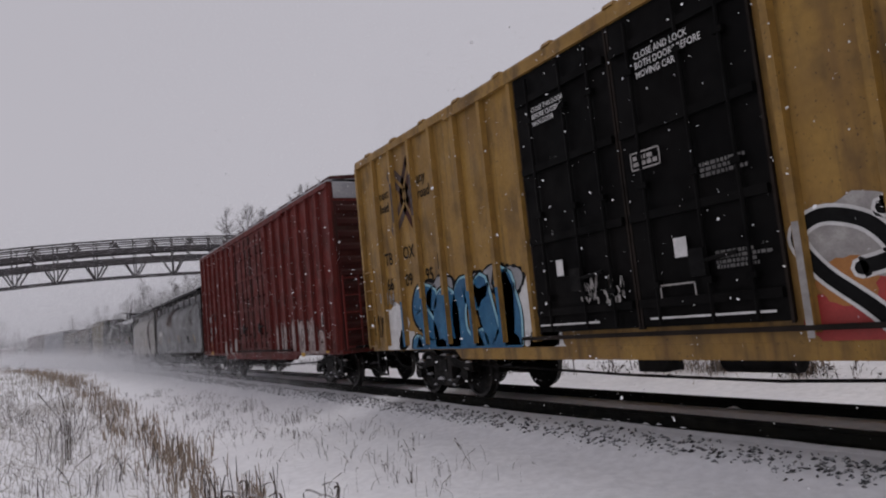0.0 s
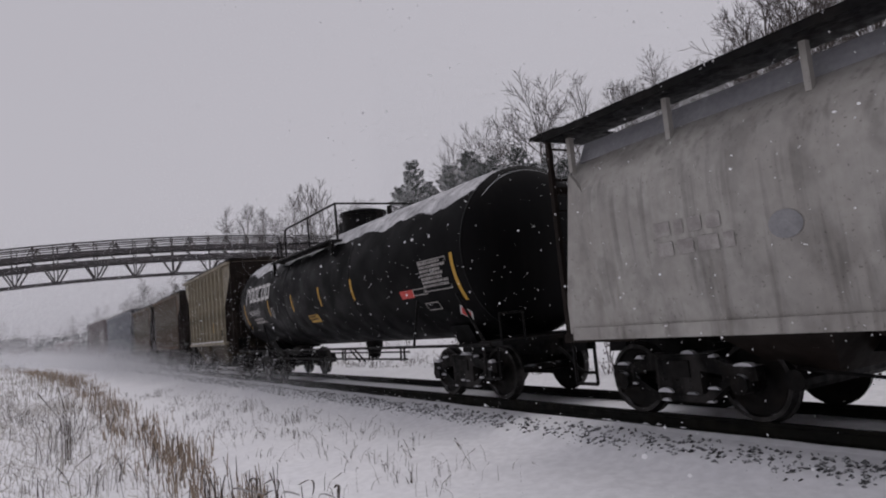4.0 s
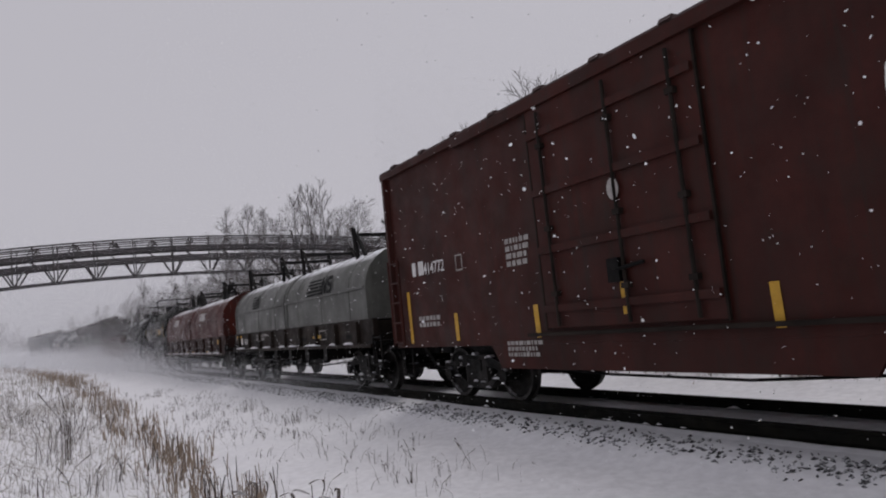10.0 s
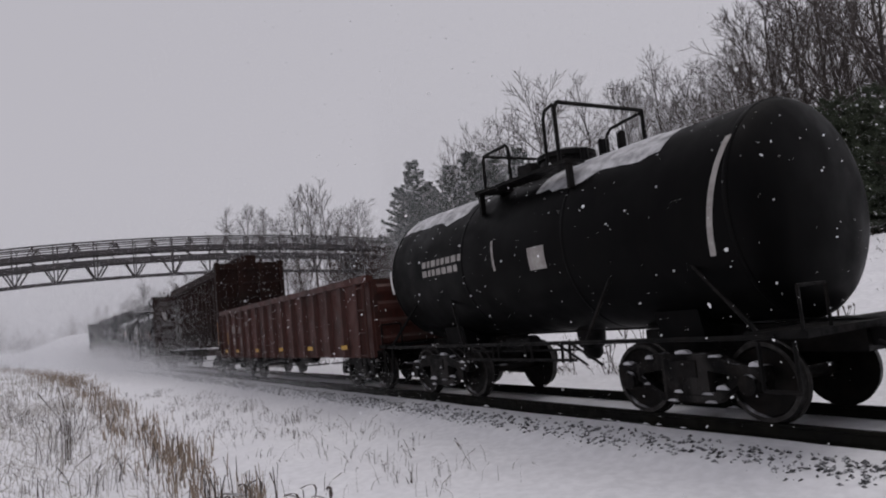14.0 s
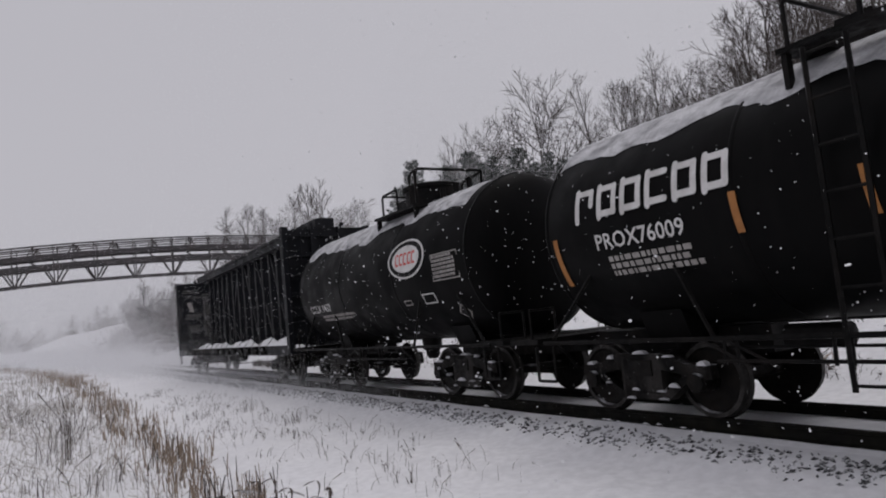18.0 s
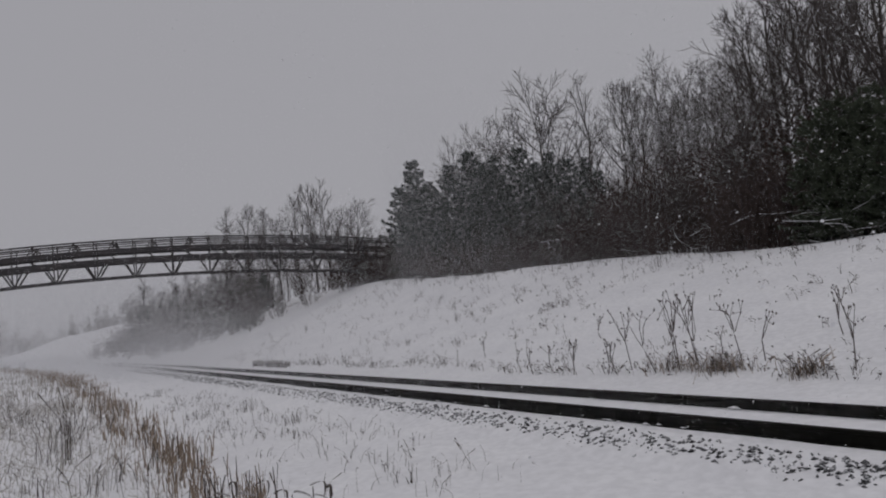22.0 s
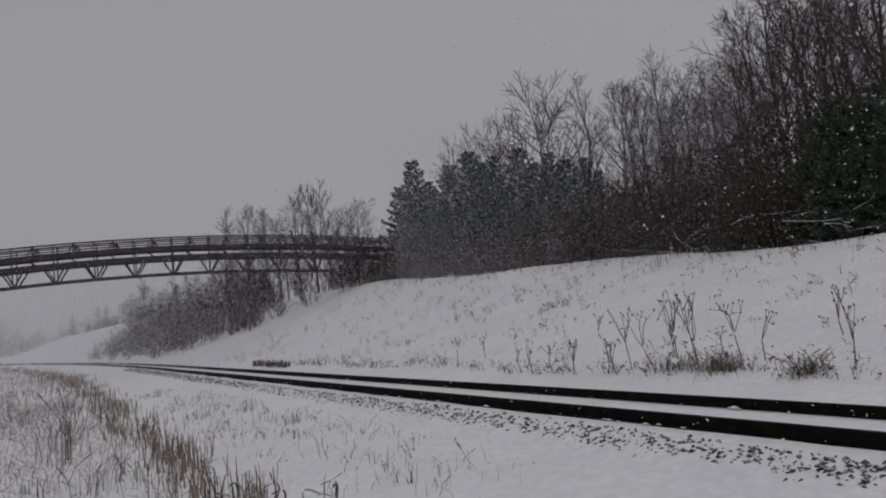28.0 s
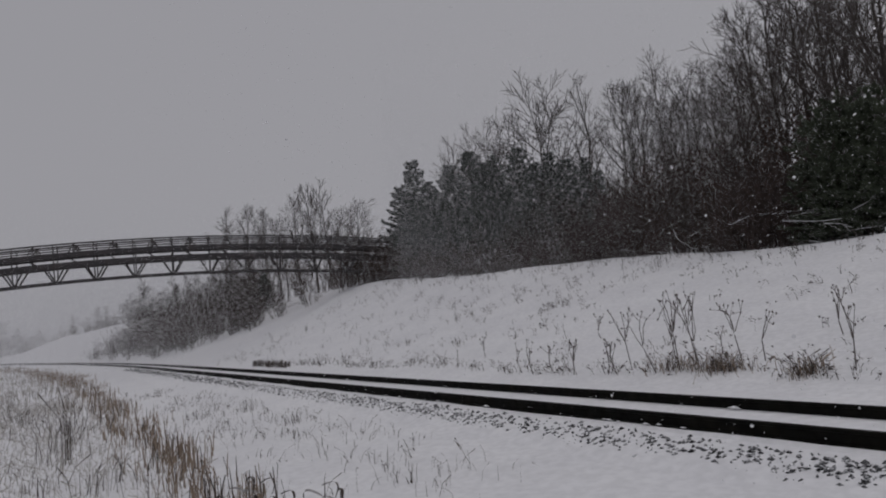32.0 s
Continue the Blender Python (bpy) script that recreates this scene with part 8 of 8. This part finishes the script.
forbs("slope_weeds", "small withered weeds on the snowy slope", scattered(420, -26, -4, 3.3, 14.5, 60, 0.35, 0.12, 0.42), 41, DEADWEED)
forbs("slope_weeds", "withered weeds on the upper slope", scattered(300, -50, -24, 3.4, 15, 50, 0.6, 0.2, 0.6), 42, DEADWEED)
forbs("slope_weeds", "withered weeds along the slope foot", [(rw.uniform(-34, -3.5), 3.1 + abs(rw.gauss(0, 0.35)), rw.uniform(0.12, 0.4)) for _ in range(300)], 43, DEADWEED)
forbs("slope_weeds", "dead stalks under the wood's edge", [(x, crest(x)[0] - abs(rw.gauss(0, 0.7)), rw.uniform(0.2, 0.7)) for x in [rw.uniform(-48, -6) for _ in range(230)]], 44, DEADWEED)
forbs("verge_weeds", "thin dead weeds in the snow beside the track", scattered(120, -34, -6, -5.0, -2.4, 22, 0.3, 0.1, 0.34), 45, DEADWEED)
forbs("verge_weeds", "thin leaning dead stalks on the snowy verge", scattered(170, -34, -5, -12, -6.4, 40, 0.5, 0.25, 0.75), 46, DEADWEED)
for cx, sp, n in ((-9.9, 0.35, 70), (-8.75, 0.3, 120), (-7.05, 0.12, 60)):
    blades("dead_grass_clump", "patchy brown dead grass tuft at the slope foot", "grass", DEADWEED, [(rw.gauss(cx, sp), rw.gauss(3.4, 0.16), rw.uniform(0.5, 1.2)) for _ in range(n)], 0.36, 0.008, 1.3)
    blades("dead_grass_clump", "patchy tan dead grass tuft at the slope foot", "grass", STRAW, [(rw.gauss(cx, sp * 1.2), rw.gauss(3.4, 0.2), rw.uniform(0.5, 1.2)) for _ in range(n)], 0.3, 0.007, 1.4)
blades("dead_grass_clump", "reddish dead grass by the far rail", "grass", DEADWEED, [(rw.uniform(-40, -33.5), rw.gauss(2.75, 0.1), 1) for _ in range(420)], 0.32, 0.012, 0.4)


for k, (cx, cy, hg, n) in enumerate(((-15.6, -7.42, 1.3, 13), (-14.7, -7.36, 1.15, 10), (-16.6, -7.5, 0.8, 14), (-15.4, -7.7, 0.5, 14), (-11.4, -7.2, 0.42, 16), (-11.8, -7.9, 0.4, 14), (-24.0, -8.2, 0.6, 20), (-19.0, -3.05, 0.32, 26), (-15.1, -2.95, 0.26, 22), (-30.4, -3.7, 0.34, 26), (-13.0, -3.6, 0.24, 14))):
    blades("dead_weed_clump", "thin dark dead weed stalks in the snow", "weed", DEADWEED, [(rw.gauss(cx, 0.22), rw.gauss(cy, 0.14), 1) for _ in range(n)], hg, 0.006, 0.45)


def curled_weed(x, y, z_top, seed):
    """Roadside weed whose drooping leaves curl at the tip."""
    rng = random.Random(seed)
    z0 = ground_z(x, y)
    top = thing("curled_weed", "dark withered weed with curled drooping leaves", "weed", "weeds before the camera", m=pose(x, y, z0 - 0.03))
    hgt = z_top - z0
    part("stem", tube(bmesh.new(), (0, 0, 0), (0.02, 0.01, hgt), 0.006, 5, 0.003), DEADWEED, top)
    for i in range(9):
        a = i * 2.4 + rng.uniform(-0.4, 0.4)
        zz = hgt * (0.62 + 0.38 * i / 8)
        ln = rng.uniform(0.09, 0.15)
        bm = bmesh.new()
        rows = []
        for k in range(7):
            t = k / 6
            r = ln * (math.sin(t * 2.2) / math.sin(1.57)) * 0.8
            up = 0.05 * math.sin(t * 2.6) - 0.09 * t * t
            wd = 0.011 * math.sin(math.pi * min(0.95, 0.12 + t * 0.85))
            rows.append((bm.verts.new((math.cos(a) * r - math.sin(a) * wd, math.sin(a) * r + math.cos(a) * wd, zz + up)), bm.verts.new((math.cos(a) * r + math.sin(a) * wd, math.sin(a) * r - math.cos(a) * wd, zz + up + 0.006))))
        for p, q in zip(rows, rows[1:]):
            bm.faces.new((p[0], p[1], q[1], q[0]))
        part("leaf", bm, DEADWEED, top, smooth=True)
    return top


SWAYING = [curled_weed(*a) for a in ((-4.1, -6.8, 0.72, 1), (-4.12, -6.72, 0.69, 2), (-4.05, -6.62, 0.63, 3), (-4.0, -6.45, 0.66, 4), (-4.0, -6.33, 0.6, 5), (-4.3, -6.9, 0.62, 6))]


def build_ballast():
    """Stones showing through the snow on the shoulder of the track."""
    top = thing("ballast", "dark ballast stones poking through the snow", "ballast", kind="structure")
    forms = []
    for i in range(8):
        rng = random.Random(200 + i)
        bm = bmesh.new()
        bmesh.ops.create_icosphere(bm, subdivisions=1, radius=1.0)
        for v in bm.verts:
            v.co = Vector((v.co.x * 1.0, v.co.y * 0.75, v.co.z * 0.55)) * rng.uniform(0.75, 1.2)
        forms.append(meshed("stone", bm, STONE))
    for i in range(300):
        x = -2.6 - 15.5 * rw.random() ** 1.05
        d = rw.triangular(-1.7, -1.0, -1.38)
        r = rw.uniform(0.015, 0.04)
        put("stone", rw.choice(forms), top, m=pose(x, d, ground_z(x, d) + 0.004, rw.uniform(-30, 30), rw.uniform(-30, 30), rw.uniform(0, 360)) @ Matrix.Diagonal((r * 1.3, r * 0.85, r * 0.7, 1)))
    verts, faces = [], []
    for i in range(3000):
        x = -3.5 - 62 * rw.random() ** 1.25
        d = rw.triangular(-1.74, -0.98, -1.38)
        y = track_y(x) + d
        r = rw.uniform(0.012, 0.034) * (1.0 if x > -25 else 1.3)
        z = ground_z(x, y) + rw.uniform(-0.4, 0.35) * r
        a = rw.uniform(0, 6.28)
        c, s = math.cos(a) * r, math.sin(a) * r
        k = len(verts)
        verts += [(x + c * 1.5, y + s * 1.5, z), (x - s * 0.55, y + c * 0.55, z), (x - c * 1.3, y - s * 1.3, z), (x + s * 0.6, y - c * 0.6, z), (x + c * 0.2, y + s * 0.3, z + r * 0.8), (x, y, z - r)]
        for p, q in ((0, 1), (1, 2), (2, 3), (3, 0)):
            faces += [(k + p, k + q, k + 4), (k + q, k + p, k + 5)]
    tagged(bulk("stone_scatter", verts, faces, STONE, top, "small ballast stones"), kind="stuff")


# ---- snow in the air ----
def flake_cloud(name, label, pts, sizes, seed, sides=3):
    """Many small flakes, each one randomly turned flat shape."""
    rg = np.random.default_rng(seed)
    n = len(pts)
    a = rg.normal(size=(n, 3))
    a /= np.linalg.norm(a, axis=1)[:, None]
    b = np.cross(a, rg.normal(size=(n, 3)))
    b /= np.linalg.norm(b, axis=1)[:, None]
    s = np.asarray(sizes)[:, None]
    turn = [2 * math.pi * q / sides for q in range(sides)]
    tri = np.stack([pts + s * (math.cos(q) * a + math.sin(q) * b) for q in turn], 1).reshape(-1, 3)
    me = bpy.data.meshes.new(name)
    me.vertices.add(sides * n)
    me.vertices.foreach_set("co", tri.ravel())
    me.loops.add(sides * n)
    me.loops.foreach_set("vertex_index", np.arange(sides * n))
    me.polygons.add(n)
    me.polygons.foreach_set("loop_start", np.arange(0, sides * n, sides))
    me.update()
    me.materials.append(FLAKE)
    return tagged(new(name, me), label, "falling snow", kind="stuff")


FALLING = []


def snowfall():
    rg = np.random.default_rng(3)
    for i, (vx, vy, vz, n) in enumerate(((1.3, 0.0, -1.1, 95000), (1.8, 0.0, -1.4, 95000), (0.9, 0.0, -0.9, 95000))):
        span = np.array([32 * vx, 32 * vy, 32 * vz])
        lo = np.array([-30 - span[0], -6.0 - max(0, span[1]), -0.5])
        hi = np.array([2.0, 8.0 - min(0, span[1]), 11.0 - span[2]])
        pts = lo + (hi - lo) * rg.random((n, 3))
        FALLING.append((flake_cloud("falling_snow", "scattered white snowflakes in the air", pts, 0.0035 + 0.0095 * rg.random(n) ** 2, i, 5), (vx, vy, vz)))
    # thick snowfall farther off, added as haze; flake size grows with distance
    n = 820000
    far = rg.uniform(36, 230, n)
    way = rg.uniform(radians(-6), radians(26), n)
    up = np.abs(rg.normal(0, 0.068, n)) - 0.012
    pts = np.stack([-far * np.cos(way), -7.8 + far * np.sin(way), 1.5 + far * up], 1)
    HAZE.append(flake_cloud("falling_snow", "oversized flakes added as snow haze over the far view", pts, far * rg.uniform(0.00022, 0.00046, n), 9))
    # and the same flake haze between the cutting's edge and the wood behind it
    n = 820000
    far = rg.uniform(28, 62, n)
    way = rg.uniform(radians(26.5), radians(67), n) - np.abs(rg.normal(0, radians(0.8), n))
    up = 0.05 + np.abs(rg.normal(0, 0.17, n))
    pts = np.stack([-far * np.cos(way), -7.8 + far * np.sin(way), 1.5 + far * up], 1)
    HAZE.append(flake_cloud("falling_snow", "flakes added as snow haze before the wood behind the cutting", pts, far * rg.uniform(0.0002, 0.00034, n), 10))


HAZE = []
DUST = []


def snow_dust():
    """Loose snow whirled up along the train and behind its last car."""
    rg = np.random.default_rng(8)
    for i in range(3):
        n = 110000
        far = rg.uniform(16, 170, n)
        x = -far
        lift = np.abs(rg.normal(0, 1.0, n)) * np.minimum(1.0, 0.16 + far / 75)
        y = np.array([track_y(float(q)) for q in x]) + rg.normal(-1.6, 1.3, n)
        pts = np.stack([x, y, lift - 0.2 + 0.00006 * np.maximum(0.0, -50 - x) ** 2], 1)
        DUST.append((flake_cloud("blowing_snow", "loose snow whirled up along the train", pts, far * rg.uniform(0.00024, 0.0005, n), 20 + i), i))
    n = 330000
    u = rg.random(n) ** 1.1
    pts = np.stack([-u * 60 + 1.0, rg.normal(0, 1.3 + 1.2 * u), np.abs(rg.normal(0, 0.4 + 2.2 * np.sqrt(u))) - 0.15], 1)
    DUST.append((flake_cloud("blowing_snow", "snow plume trailing behind the last car", pts, (0.003 + 0.017 * u) * rg.uniform(0.7, 1.2, n), 40), None))


build_ballast()
snowfall()
snow_dust()


def motions():
    times = [0.5 * i for i in range(65)]
    for car, s in TRAIN:
        rows = []
        for t in times:
            x, y, z, a = track(s + SPEED * t)
            rows.append((t, pose(x, y, z, 0, 0, math.degrees(a))))
        walk(car, rows)
    for ob, k in DUST:
        if k is None:
            rows = []
            for t in times:
                # it follows the last car, then falls behind
                late = max(0.0, t - 19.5)
                x, y, z, a = track(SPEED * (t - late + 1.2 * (1 - math.exp(-late))) - 271.0)
                rows.append((t, pose(x, y, z - 0.16 * max(0.0, t - 20.5) ** 2, 0, 0, math.degrees(a))))
            walk(ob, rows)
        else:
            # drifts beside the passing train, then settles
            walk(ob, [(0, pose(0, 0, 0)), (19.5 - k, pose(2.5 + k, -0.4, 0)), (22.5 - k, pose(3.5 + k, -0.7, -0.9)), (26, pose(4 + k, -0.8, -3.0)), (32, pose(4 + k, -0.8, -3.2))])
    for ob, (vx, vy, vz) in FALLING:
        walk(ob, [(0, pose(0, 0, 0)), (32, pose(32 * vx, 32 * vy, 32 * vz))])
    for ob in HAZE:
        walk(ob, [(0, pose(0, 0, 0)), (32, pose(2.5, -0.5, -1.5))])
    for k, ob in enumerate(SWAYING):
        at = ob.matrix_basis.copy()
        rng = random.Random(300 + k)
        walk(ob, [(0.8 * i, at @ pose(0, 0, 0, rng.uniform(-3, 3), rng.uniform(-4, 4), 0)) for i in range(41)])
    step = math.degrees(SPEED / 0.457) / FPS
    walk(SPINNING[0], [(i / FPS, pose(0, 0, 0, 0, step * i, 0)) for i in range(32 * FPS + 1)])
    roll = SPINNING[0].animation_data
    for w in SPINNING[1:]:
        w.rotation_mode = "QUATERNION"
        keys = w.animation_data_create()
        keys.action = roll.action
        keys.action_slot = roll.action_slot


motions()
